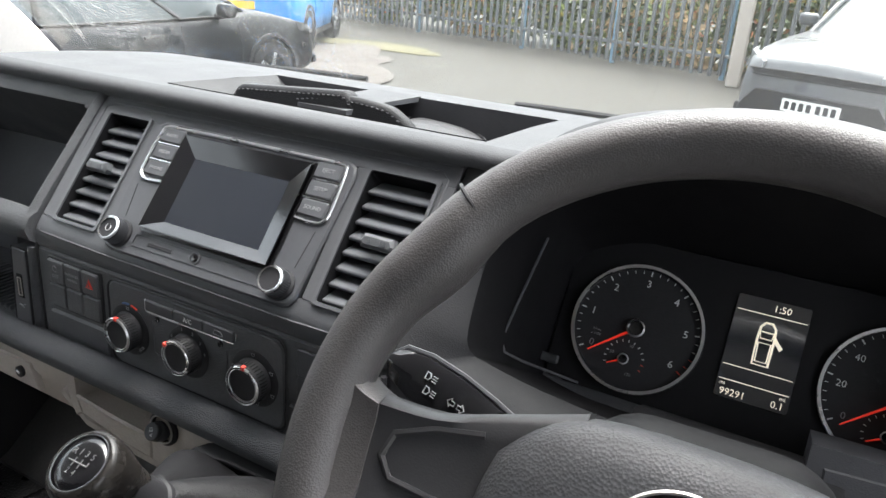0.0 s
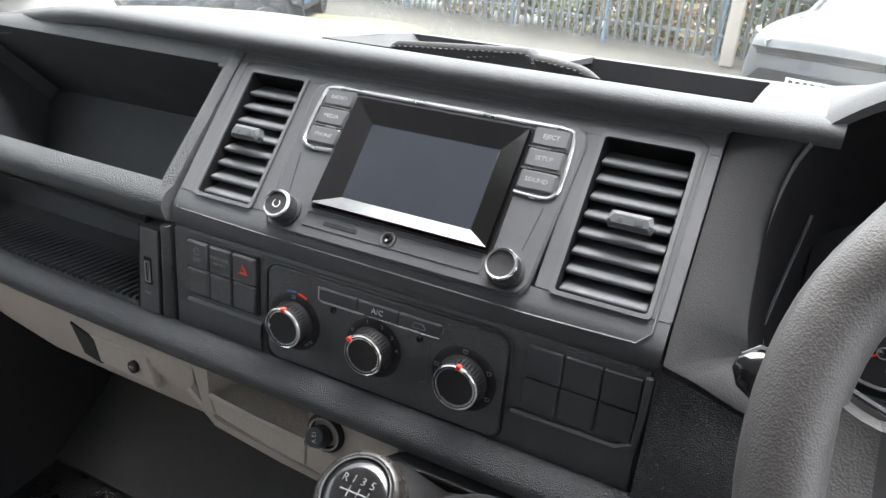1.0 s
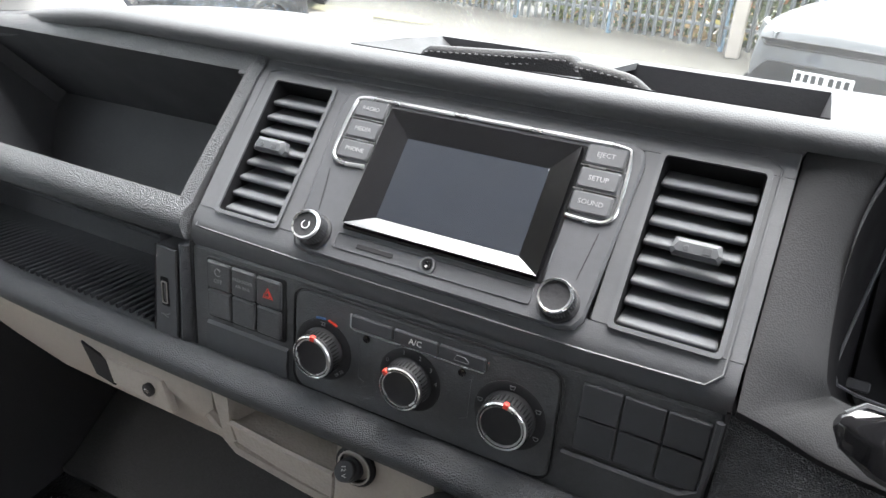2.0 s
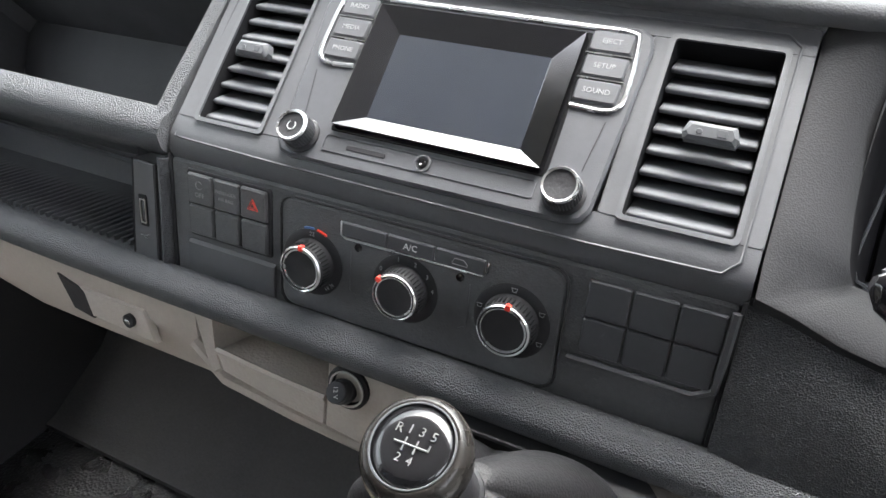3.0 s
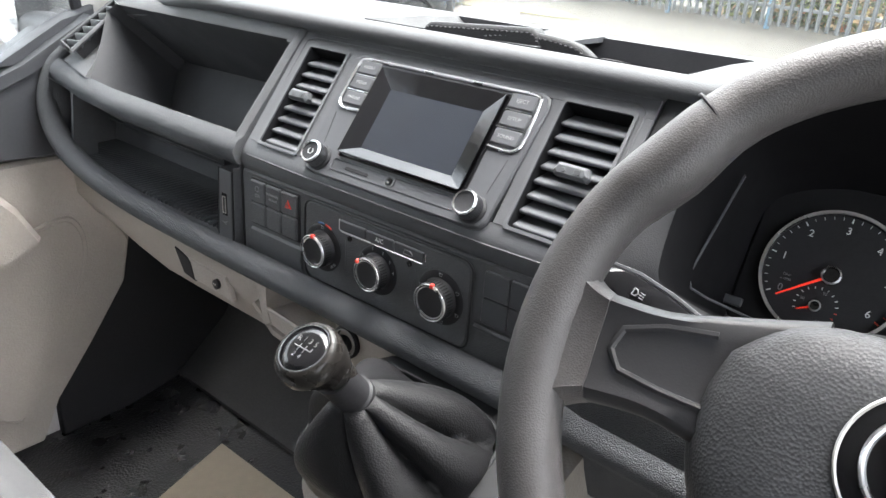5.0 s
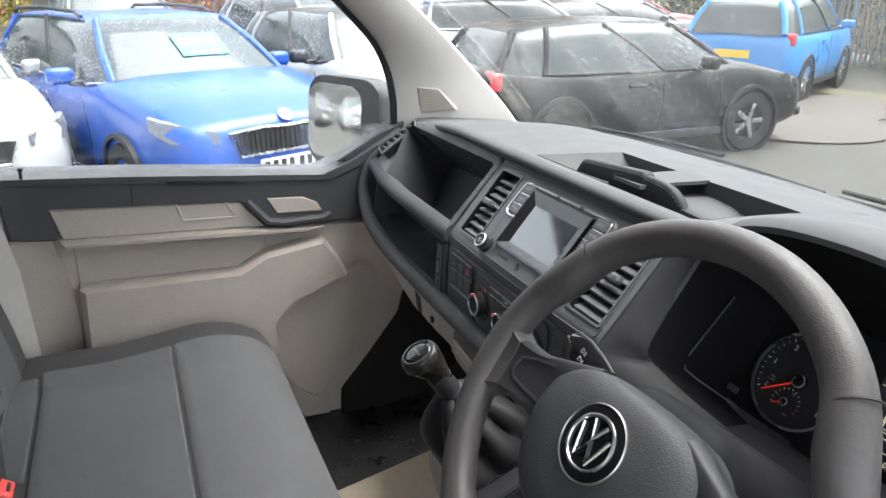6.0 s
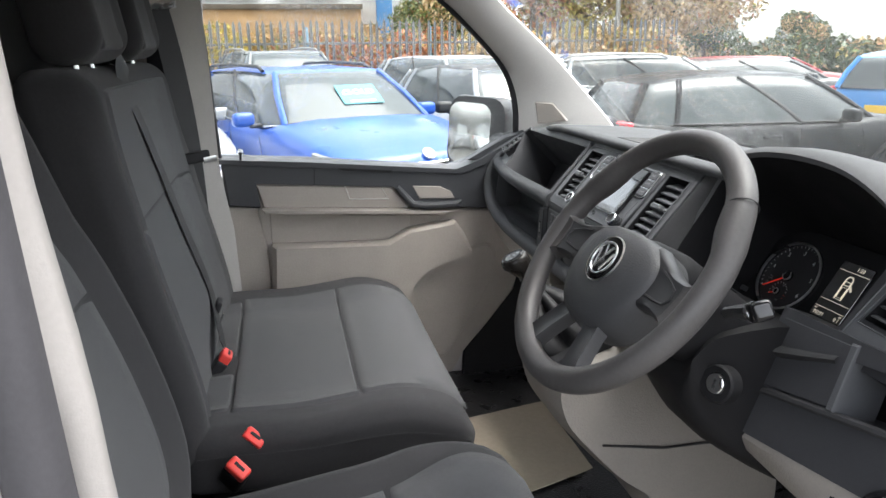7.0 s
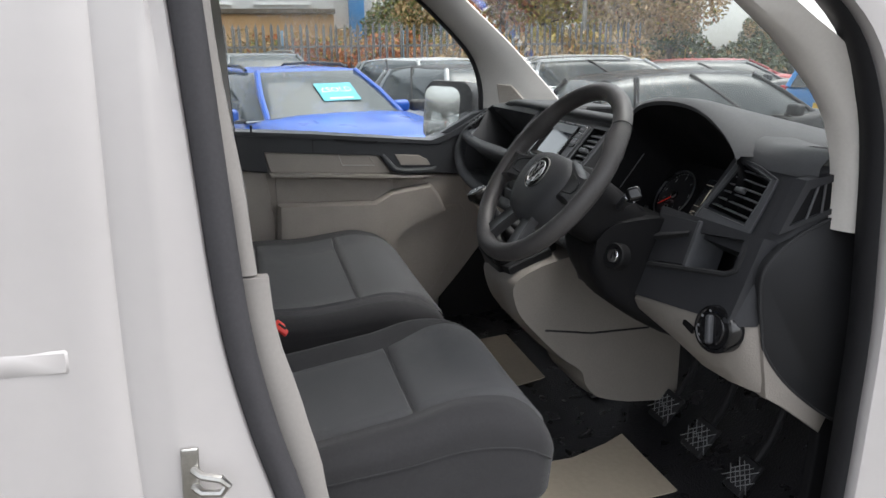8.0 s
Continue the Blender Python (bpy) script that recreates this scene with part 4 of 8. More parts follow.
# --- upright face with switches
part("lower_face", slab(rect(-0.236, 0.2315, 1.200, 1.314, 0.004), -0.02, 0.0, MB, 0.002), M_DASH, dash)
for u in (-0.2365, 0.2325):
    part("face_edge", box(u - 0.0015, u + 0.0015, 1.20, 1.318, -0.01, 0.0012, 0.0008, 1, MB), M_BLACK, dash)
usb = part("usb_module", slab([(-0.284, 1.209), (-0.254, 1.206), (-0.250, 1.306), (-0.276, 1.306)], -0.02, 0.006, MB, 0.002), M_FACE, dash, "narrow usb socket panel")
part("usb_edge", tube([MB @ Vector(p) for p in ((-0.2845, 1.209, 0.005), (-0.2765, 1.306, 0.005), (-0.2495, 1.306, 0.005), (-0.2535, 1.206, 0.005))], 0.0011, 5, True), M_BLACK, usb)
part("usb_port", slab(rect(-0.272, -0.262, 1.244, 1.274, 0.0015), 0.0045, 0.0066, MB, 0.0002), M_VOID, usb)
part("usb_frame", ring_slab(rect(-0.2705, -0.2635, 1.247, 1.270, 0.001), rect(-0.2695, -0.2645, 1.248, 1.269, 0.001), 0.006, 0.0074, MB), M_STEEL, usb)
part("usb_tongue", slab(rect(-0.2675, -0.2655, 1.249, 1.268, 0.0005), 0.006, 0.0072, MB, 0.0002), M_TRIM, usb)
part("usb_sign", tube([MB @ Vector(p) for p in ((-0.273, 1.2345, 0.0064), (-0.266, 1.2345, 0.0064), (-0.262, 1.237, 0.0064))], 0.0006, 4), M_PRINT_SOFT, usb)
part("usb_sign", tube([MB @ Vector(p) for p in ((-0.270, 1.2345, 0.0064), (-0.267, 1.2325, 0.0064), (-0.264, 1.2325, 0.0064))], 0.0005, 4), M_PRINT_SOFT, usb)
part("side_strip", loft([[tuple(MB @ Vector((u + d, v, h))) for d, h in ((-0.0065, -0.01), (-0.0055, 0.004), (0.0, 0.007), (0.0045, 0.004), (0.0055, -0.01))] for u, v in ((-0.2465, 1.200), (-0.2450, 1.25), (-0.2435, 1.312))]), M_GRAIN, dash, "grained strip beside the switches", 60)
part("switch_frame", slab(rect(-0.2175, -0.1275, 1.2475, 1.3085, 0.003), -0.003, 0.0016, MB, 0.0008), M_BLACK, dash)
for i in range(3):
    for j in range(2):
        u0, v1 = -0.215 + i * 0.0285, 1.306 - j * 0.0285
        b = part("switch", slab(rect(u0, u0 + 0.027, v1 - 0.027, v1, 0.002), -0.004, 0.0045, MB, 0.0015), M_DASH, dash, "square dash switch")
        cu, cv = u0 + 0.0135, v1 - 0.0135
        if j == 0 and i == 0:
            part("start_stop_sign", tube([MB @ Vector((cu + 0.0035 * math.cos(a), cv + 0.004 + 0.0035 * math.sin(a), 0.0047)) for a in span(0.5, 5.8, 12)], 0.0004, 4), M_PRINT_DIM, b)
            text("lettering", "OFF", 0.006, MB @ at(cu, cv - 0.005, 0.0046), M_PRINT_DIM, b)
        if j == 0 and i == 1:
            text("lettering", "PASSENGER", 0.0043, MB @ at(cu, cv + 0.003, 0.0046), M_PRINT_DIM, b)
            text("lettering", "AIR BAG", 0.0043, MB @ at(cu, cv - 0.003, 0.0046), M_PRINT_DIM, b)
        if j == 0 and i == 2:
            for k in (0.0062, 0.0034):
                part("hazard_triangle", tube([MB @ Vector((cu + k * math.cos(radians(a)), cv - 0.001 + k * math.sin(radians(a)), 0.0047)) for a in (90, 210, 330)], 0.0006, 4, True), M_RED, b, "red warning triangle")
part("switch_ledge", loft([[(x, 0.496, 1.244), (x, 0.4925, 1.240), (x, 0.4915, 1.226), (x, 0.4925, 1.214), (x, 0.496, 1.208)] for x in (-0.219, -0.125)]), M_FACE, dash)
for i in range(3):
    for j in range(2):
        u0, v1 = 0.137 + i * 0.030, 1.3065 - j * 0.0285
        part("blank_switch", slab(rect(u0, u0 + 0.0285, v1 - 0.027, v1, 0.0015), -0.004, 0.003, MB, 0.0008), M_PANEL, dash, "blank square switch cover")
part("blank_ledge", tube([MB @ Vector(p) for p in ((0.130, 1.2445, 0.002), (0.215, 1.2445, 0.002), (0.228, 1.252, 0.002), (0.2290, 1.275, 0.002), (0.2295, 1.31, 0.002))], 0.003, 6), M_FACE, dash)

# --- beige lower dashboard
def lower_front(x):
    return 0.505 + 0.02 * smooth01((-0.45 - x) / 0.3)


part("lower_dash", loft([[(x, lower_front(x), 1.178), (x, lower_front(x) + 0.004, 1.13), (x, lower_front(x) + 0.03, 1.072 + 0.02 * smooth01((-0.5 - x) / 0.3)), (x, 0.70, 1.02), (x, 0.72, 1.18)] for x in (-0.765, -0.7, -0.6, -0.5, -0.4, -0.3, -0.232)]), M_BEIGE, dash, "beige glovebox face")
part("lock_plate", slab([(-0.415, 1.138), (-0.396, 1.110), (-0.285, 1.106), (-0.300, 1.140)], -0.006, 0.0022, plane_m((0, 0.4515, 0), (1, 0, 0), (0, 0.05, 1)), 0.002), M_BEIGE, dash)
part("lock_recess", slab([(-0.424, 1.146), (-0.385, 1.136), (-0.372, 1.108), (-0.400, 1.112)], -0.006, 0.0030, plane_m((0, 0.4515, 0), (1, 0, 0), (0, 0.05, 1)), 0.001), M_BLACK, dash)
lk = part("glovebox_lock", lathe([(0.0075, -0.004), (0.0075, 0.0045), (0.006, 0.005), (0.0, 0.005)], 16, plane_m((-0.318, 0.506, 1.122), (1, 0, 0), (0, 0, 1)), cap=False), M_BLACK, dash)
part("lock_barrel", slab(outline(0.007, 0.004, 0.0015), 0.0045, 0.006, plane_m((-0.318, 0.506, 1.122), (1, 0, 0), (0, 0, 1)) @ pose(0, 0, 0, 0, 0, -15), 0.0004), M_CHROME, lk)
# pocket with the power socket
PM = plane_m((0, 0.4574, 0), (1, 0, 0), (0, 0.04, 1))
part("pocket_block", slab([(-0.232, 1.177), (-0.205, 1.177), (-0.200, 1.131), (-0.192, 1.112), (-0.203, 1.104), (-0.212, 1.122)], -0.02, 0.004, PM, 0.003), M_BEIGE, dash)
part("pocket_block", slab([(-0.205, 1.166), (-0.075, 1.164), (-0.075, 1.177), (-0.205, 1.177)], -0.02, 0.0035, PM, 0.002), M_BEIGE, dash)
part("pocket_block", slab([(-0.075, 1.177), (0.030, 1.177), (0.030, 1.084), (-0.075, 1.096)], -0.02, 0.004, PM, 0.003), M_BEIGE, dash)
part("pocket_block", slab([(-0.200, 1.130), (-0.075, 1.128), (-0.075, 1.096), (-0.12, 1.100), (-0.192, 1.112)], -0.02, 0.0035, PM, 0.002), M_BEIGE, dash)
part("pocket", tray_mesh([(-0.205, 1.167), (-0.200, 1.130), (-0.075, 1.127), (-0.075, 1.166)], [(-0.185, 1.164), (-0.182, 1.136), (-0.076, 1.134), (-0.076, 1.164)], 0.065, PM), M_BEIGE, dash, "beige open pocket")
part("pocket_sill", tube([PM @ Vector(p) for p in ((-0.200, 1.131, 0.002), (-0.135, 1.128, 0.004), (-0.075, 1.126, 0.004))], 0.0035, 6), M_BEIGE, dash)
part("under_strip", tube([(-0.235, 0.508, 1.125), (-0.20, 0.512, 1.092), (-0.12, 0.515, 1.080), (-0.03, 0.52, 1.070), (0.02, 0.53, 1.062)], 0.007, 8), M_BEIGE, dash)
soc_m = plane_m((-0.051, 0.500, 1.146), (1, 0, 0), (0, 0.04, 1))
socket = part("power_socket", lathe([(0.0205, -0.004), (0.0205, 0.004), (0.018, 0.006), (0.0150, 0.005), (0.0150, -0.01)], 24, soc_m), M_BLACK, dash, "black 12 volt socket with plug cap")
part("socket_ring", lathe([(0.0172, 0.005), (0.0172, 0.0068), (0.0156, 0.0068), (0.0156, 0.005)], 24, soc_m), M_STEEL, socket)
plug_m = plane_m((-0.055, 0.499, 1.140), (1, 0, 0), (0.06, 0.45, 0.9))
part("socket_cap", lathe([(0.0115, 0.0), (0.0115, 0.009), (0.0100, 0.011), (0.0100, 0.016), (0.009, 0.017), (0.0, 0.017)], 20, plug_m), M_PANEL, socket)
text("lettering", "12 V", 0.006, plug_m @ at(0, 0, 0.0173) @ pose(0, 0, 0, 0, 0, -70), M_PRINT, socket)

# --- driver's side
ARCH = [(0.290, 0.540, 1.328), (0.283, 0.535, 1.345), (0.278, 0.560, 1.385), (0.280, 0.585, 1.430), (0.290, 0.597, 1.468), (0.308, 0.597, 1.490), (0.345, 0.590, 1.513), (0.41, 0.586, 1.529), (0.50, 0.583, 1.535), (0.58, 0.585, 1.527), (0.645, 0.590, 1.500), (0.690, 0.596, 1.462), (0.705, 0.600, 1.42), (0.690, 0.585, 1.36), (0.655, 0.570, 1.318),
        (0.56, 0.560, 1.300), (0.45, 0.556, 1.300), (0.35, 0.548, 1.312)]
arch = spline([Vector(p) for p in ARCH] + [Vector(ARCH[0])], 4)[:-1]
pc = Vector((0.50, 0.683, 1.328))
MC = plane_m(pc, (1, 0, 0), (0, 0.505, 0.863))                      # face of the instruments
inv = MC.inverted()


def to_face(p):
    q = inv @ p
    u, v = q.x, q.y
    return (max(-0.187, min(0.187, u * 0.86)), max(-0.075, min(0.085, v * 0.8 - 0.01)))


face_ring = [MC @ Vector((*to_face(p), -0.004)) for p in arch]
# throat in near-black: the shade under the cowl is in its colour
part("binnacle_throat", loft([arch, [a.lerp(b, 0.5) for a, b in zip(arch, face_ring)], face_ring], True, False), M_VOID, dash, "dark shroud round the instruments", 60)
# cowl over it
n = len(arch)
crest = arch[int(n * 0.06):int(n * 0.66)]
rows = []
for p in crest:
    c = Vector((p.x * 1.0, 0.59, 1.40))
    o = (p - c)
    out = p + Vector((o.x, 0, o.z)).normalized() * 0.016 + Vector((0, 0.004, 0))
    far_z = top_z(min(p.x, 0.5), 0.9) + 0.006 * max(0.0, p.z - 1.45) * 10
    rows.append([p, p.lerp(out, 0.5) + Vector((0, -0.006, 0)), out, out + Vector((0, 0.05, -0.001)), Vector((lerp(out.x, 0.5, 0.0), 0.74, lerp(out.z, far_z, 0.35))), Vector((out.x, 0.88, lerp(out.z, far_z, 0.8) if out.z > far_z else out.z)), Vector((out.x, 1.02, far_z - 0.02))])
part("binnacle_cowl", loft(rows, False, False), M_PAD, dash, "grained cowl over the instruments", 60)
# inner fascia between stack and binnacle
inner = [arch[k] for k in range(19, -1, -1)] + [arch[k] for k in range(71, 59, -1)]
LIP_SWEEP = spline([(0.2365, 0.490, 1.324), (0.262, 0.493, 1.316), (0.30, 0.500, 1.300), (0.36, 0.510, 1.288), (0.45, 0.520, 1.277), (0.56, 0.522, 1.276)], 4)
rows = []
for k, p in enumerate(inner):
    if k < 18:
        o = MA @ Vector((0.2355, lerp(0.160, -0.018, k / 18), -0.003))
        d1, d2 = Vector((-0.001, 0.010, -0.004)), Vector((-0.001, 0.030, -0.010))
    else:
        o = LIP_SWEEP[min(int((k - 18) * 20 / 13), 20)]
        d1, d2 = Vector((0, 0.006, -0.008)), Vector((0, 0.06, -0.012))
    mid = p.lerp(o, 0.5) + Vector((0, -0.004, 0.003))
    near = p.lerp(o, 0.9) + Vector((0, -0.002, 0.0015))
    rows.append([p, p.lerp(o, 0.06) + Vector((0, -0.002, 0.001)), mid, near, o, o + d1, o + d2])
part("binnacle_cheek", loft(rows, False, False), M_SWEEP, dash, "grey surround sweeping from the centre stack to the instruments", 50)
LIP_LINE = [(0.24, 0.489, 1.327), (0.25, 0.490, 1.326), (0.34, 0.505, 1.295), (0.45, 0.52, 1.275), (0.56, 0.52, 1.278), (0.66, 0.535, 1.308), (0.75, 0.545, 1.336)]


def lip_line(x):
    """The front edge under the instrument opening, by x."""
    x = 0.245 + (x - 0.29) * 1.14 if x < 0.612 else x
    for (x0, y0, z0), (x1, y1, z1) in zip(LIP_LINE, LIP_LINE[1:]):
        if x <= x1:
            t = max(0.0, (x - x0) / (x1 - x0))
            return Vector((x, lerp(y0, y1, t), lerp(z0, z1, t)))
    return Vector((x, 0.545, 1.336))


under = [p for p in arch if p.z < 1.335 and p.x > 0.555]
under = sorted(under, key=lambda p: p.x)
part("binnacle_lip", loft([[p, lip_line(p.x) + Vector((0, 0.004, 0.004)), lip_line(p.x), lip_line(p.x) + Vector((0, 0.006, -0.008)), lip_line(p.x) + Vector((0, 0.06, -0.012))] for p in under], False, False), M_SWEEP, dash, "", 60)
part("binnacle_under", loft([[(x, 0.498, 1.320), (x, 0.486, 1.21), (x, 0.52, 1.10), (x, 0.66, 1.10), (x, 0.66, 1.30)] if x < 0.25 else [(x, y, z), (x, 0.480, 1.21), (x, 0.52, 1.10), (x, 0.66, 1.10), (x, 0.66, 1.27)] for x, y, z in ((0.2340, 0.5, 1.3), (0.26, 0.500, 1.312), (0.33, 0.511, 1.288), (0.42, 0.525, 1.270))]), M_GRAIN, dash, "textured dark panel beside the column", 60)
# right end: padded top, vent, shelf
rows = []
for i in range(13):
    x = lerp(0.660, 0.864, i / 12)
    hump = 0.012 * (1 - smooth01((x - 0.66) / 0.06))
    rows.append([(x, 0.628, 1.440), (x, 0.631, 1.462 + hump), (x, 0.643, 1.477 + hump), (x, 0.668, 1.483 + hump), (x, 0.73, 1.481 + hump), (x, 0.85, 1.462 + hump * 0.6), (x, back_y(x), 1.44)])
part("driver_pad", loft(rows, False, False), M_PAD, dash, "soft grained dashboard top", 60)
part("defrost_slot", loft([[(0.79 + 0.055 * math.cos(a) * k, 0.745 + 0.016 * math.sin(a) * k + 0.03 * math.cos(a), 1.4815 + d) for a in [2 * math.pi * i / 20 for i in range(20)]] for k, d in ((1.0, 0.0), (0.9, 0.001), (0.85, -0.012))]), M_BLACK, dash, "oval demister slot")
MD = plane_m((0, 0.566, 1.325), (1, 0, 0), (0, 0.50, 0.866))
VENT_OPEN = [(0.656, 0.037), (0.770, 0.030), (0.770, 0.070), (0.766, 0.110), (0.722, 0.121), (0.680, 0.131)]
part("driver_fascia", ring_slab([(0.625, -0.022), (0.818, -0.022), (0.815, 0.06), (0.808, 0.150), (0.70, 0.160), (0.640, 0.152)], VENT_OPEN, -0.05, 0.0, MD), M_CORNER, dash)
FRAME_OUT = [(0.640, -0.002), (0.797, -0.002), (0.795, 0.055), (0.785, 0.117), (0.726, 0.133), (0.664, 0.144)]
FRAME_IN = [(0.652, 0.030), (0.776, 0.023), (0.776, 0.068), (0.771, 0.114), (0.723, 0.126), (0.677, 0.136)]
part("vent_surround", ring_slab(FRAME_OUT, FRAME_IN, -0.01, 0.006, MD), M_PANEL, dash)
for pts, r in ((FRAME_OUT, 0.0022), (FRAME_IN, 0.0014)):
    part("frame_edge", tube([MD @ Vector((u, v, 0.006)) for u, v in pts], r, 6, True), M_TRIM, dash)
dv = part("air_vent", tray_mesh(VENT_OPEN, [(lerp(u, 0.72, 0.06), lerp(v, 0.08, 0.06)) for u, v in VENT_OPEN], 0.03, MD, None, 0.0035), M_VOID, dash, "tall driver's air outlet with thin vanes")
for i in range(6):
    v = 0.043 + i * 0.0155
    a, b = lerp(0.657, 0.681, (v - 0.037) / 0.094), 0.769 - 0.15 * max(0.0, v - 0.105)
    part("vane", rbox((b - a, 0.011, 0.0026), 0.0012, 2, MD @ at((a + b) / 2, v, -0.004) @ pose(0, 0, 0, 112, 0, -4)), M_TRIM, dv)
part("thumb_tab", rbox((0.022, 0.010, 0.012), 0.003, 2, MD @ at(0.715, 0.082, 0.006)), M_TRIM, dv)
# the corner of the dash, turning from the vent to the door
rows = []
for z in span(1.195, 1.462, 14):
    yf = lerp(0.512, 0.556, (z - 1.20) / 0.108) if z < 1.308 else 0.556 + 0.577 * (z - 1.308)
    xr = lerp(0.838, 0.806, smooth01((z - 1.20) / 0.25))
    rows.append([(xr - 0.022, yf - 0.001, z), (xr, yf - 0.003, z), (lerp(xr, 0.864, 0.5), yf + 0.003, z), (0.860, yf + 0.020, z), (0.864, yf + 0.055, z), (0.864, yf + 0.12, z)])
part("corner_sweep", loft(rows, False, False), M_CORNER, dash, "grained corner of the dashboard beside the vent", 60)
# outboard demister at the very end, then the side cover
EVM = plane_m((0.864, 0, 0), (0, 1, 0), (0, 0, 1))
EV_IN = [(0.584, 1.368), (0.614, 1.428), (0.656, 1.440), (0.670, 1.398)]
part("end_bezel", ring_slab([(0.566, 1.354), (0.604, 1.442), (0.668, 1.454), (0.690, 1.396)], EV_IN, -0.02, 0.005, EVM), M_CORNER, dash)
# flat near-black slab in place of the outlet's shaded depth
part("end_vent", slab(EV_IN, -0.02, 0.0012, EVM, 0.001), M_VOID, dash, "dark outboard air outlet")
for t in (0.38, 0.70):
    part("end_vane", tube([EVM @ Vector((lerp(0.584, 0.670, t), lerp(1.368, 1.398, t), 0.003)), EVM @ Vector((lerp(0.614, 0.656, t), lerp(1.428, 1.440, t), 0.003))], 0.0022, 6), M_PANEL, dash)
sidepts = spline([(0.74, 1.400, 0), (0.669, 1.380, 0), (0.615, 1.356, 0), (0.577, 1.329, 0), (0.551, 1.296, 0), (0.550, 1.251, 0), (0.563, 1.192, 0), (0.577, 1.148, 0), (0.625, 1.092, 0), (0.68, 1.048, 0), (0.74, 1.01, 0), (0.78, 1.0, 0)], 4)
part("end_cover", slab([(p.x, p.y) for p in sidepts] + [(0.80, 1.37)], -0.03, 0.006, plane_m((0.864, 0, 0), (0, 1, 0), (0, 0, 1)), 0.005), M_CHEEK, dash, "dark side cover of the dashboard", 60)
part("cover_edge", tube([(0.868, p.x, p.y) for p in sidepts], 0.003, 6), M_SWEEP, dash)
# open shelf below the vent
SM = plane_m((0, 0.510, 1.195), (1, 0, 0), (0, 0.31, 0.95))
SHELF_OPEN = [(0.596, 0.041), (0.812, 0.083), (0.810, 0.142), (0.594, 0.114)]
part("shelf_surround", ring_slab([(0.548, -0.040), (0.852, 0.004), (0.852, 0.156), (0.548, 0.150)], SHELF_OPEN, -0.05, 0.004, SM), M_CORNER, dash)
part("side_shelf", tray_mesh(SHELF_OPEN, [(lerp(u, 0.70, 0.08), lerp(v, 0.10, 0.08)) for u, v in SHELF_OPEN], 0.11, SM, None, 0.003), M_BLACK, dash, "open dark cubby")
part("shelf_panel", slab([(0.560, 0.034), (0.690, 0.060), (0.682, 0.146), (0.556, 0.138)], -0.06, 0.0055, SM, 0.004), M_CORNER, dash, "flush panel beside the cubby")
part("shelf_divider", slab([(0.686, 0.056), (0.698, 0.058), (0.690, 0.148), (0.678, 0.147)], -0.06, 0.009, SM, 0.003), M_PANEL, dash)
part("shelf_lip", tube([SM @ Vector(p) for p in ((0.560, 0.026, 0.0), (0.590, 0.034, 0.003), (0.70, 0.056, 0.003), (0.800, 0.076, 0.003), (0.822, 0.090, 0.002), (0.820, 0.135, 0.0))], 0.006, 8), M_SWEEP, dash)
# beige lower part on the driver's side, sweeping down to the door
low = [(0.40, 1.165, 0.512, 1.150), (0.48, 1.158, 0.506, 1.138), (0.56, 1.152, 0.502, 1.118), (0.66, 1.165, 0.503, 1.098), (0.76, 1.178, 0.508, 1.080), (0.82, 1.188, 0.520, 1.076), (0.850, 1.191, 0.540, 1.072), (0.864, 1.190, 0.562, 1.068)]
part("lower_driver_dash", loft([[(x, y, zt + 0.01), (x, y - 0.006, zt), (x, y + 0.004, lerp(zt, zb, 0.55)), (x, y + 0.035, zb), (x, y + 0.16, zb - 0.02), (x, y + 0.16, zt)] for x, zt, y, zb in low]), M_BEIGE_SHADED, dash, "beige lower dashboard", 50)
part("lower_corner", slab([(0.560, 1.192), (0.566, 1.170), (0.576, 1.148), (0.598, 1.118), (0.625, 1.092), (0.68, 1.048), (0.733, 1.014), (0.722, 0.982), (0.68, 1.010), (0.627, 1.044), (0.590, 1.064)], -0.03, 0.008, plane_m((0.861, 0, 0), (0, 1, 0), (0, 0, 1)), 0.006), M_BEIGE_SHADED, dash, "beige tail sweeping down to the sill", 50)
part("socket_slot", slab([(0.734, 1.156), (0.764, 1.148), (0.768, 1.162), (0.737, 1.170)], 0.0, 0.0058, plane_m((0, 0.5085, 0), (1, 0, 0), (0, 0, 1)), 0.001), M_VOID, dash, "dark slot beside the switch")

# ---- radio in the centre stack ----
radio = thing("car_radio", MA @ Vector((0, 0.06, 0)), "black touch-screen car radio with bright bezel and two knobs, switched off", "car radio")
part("faceplate", slab([(-0.112, -0.017), (0.112, -0.017), (0.122, -0.014), (0.127, -0.006), (0.134, 0.118), (0.131, 0.128), (0.122, 0.133), (-0.122, 0.133), (-0.131, 0.128), (-0.134, 0.118), (-0.127, -0.006), (-0.122, -0.014)], -0.02, 0.004, MA, 0.002), M_PANEL, radio)
DO, DI = [(-0.082, 0.014), (0.086, 0.014), (0.087, 0.120), (-0.080, 0.120)], [(-0.058, 0.026), (0.067, 0.026), (0.067, 0.099), (-0.058, 0.099)]
part("display_surround", slab(shift(outline(0.176, 0.114, 0.003), 0.003, 0.067), 0.0, 0.0046, MA, 0.001), M_GLOSS, radio)
# lower and right sides bright, upper and left black: reflections painted by material
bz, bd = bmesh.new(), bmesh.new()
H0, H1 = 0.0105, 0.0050
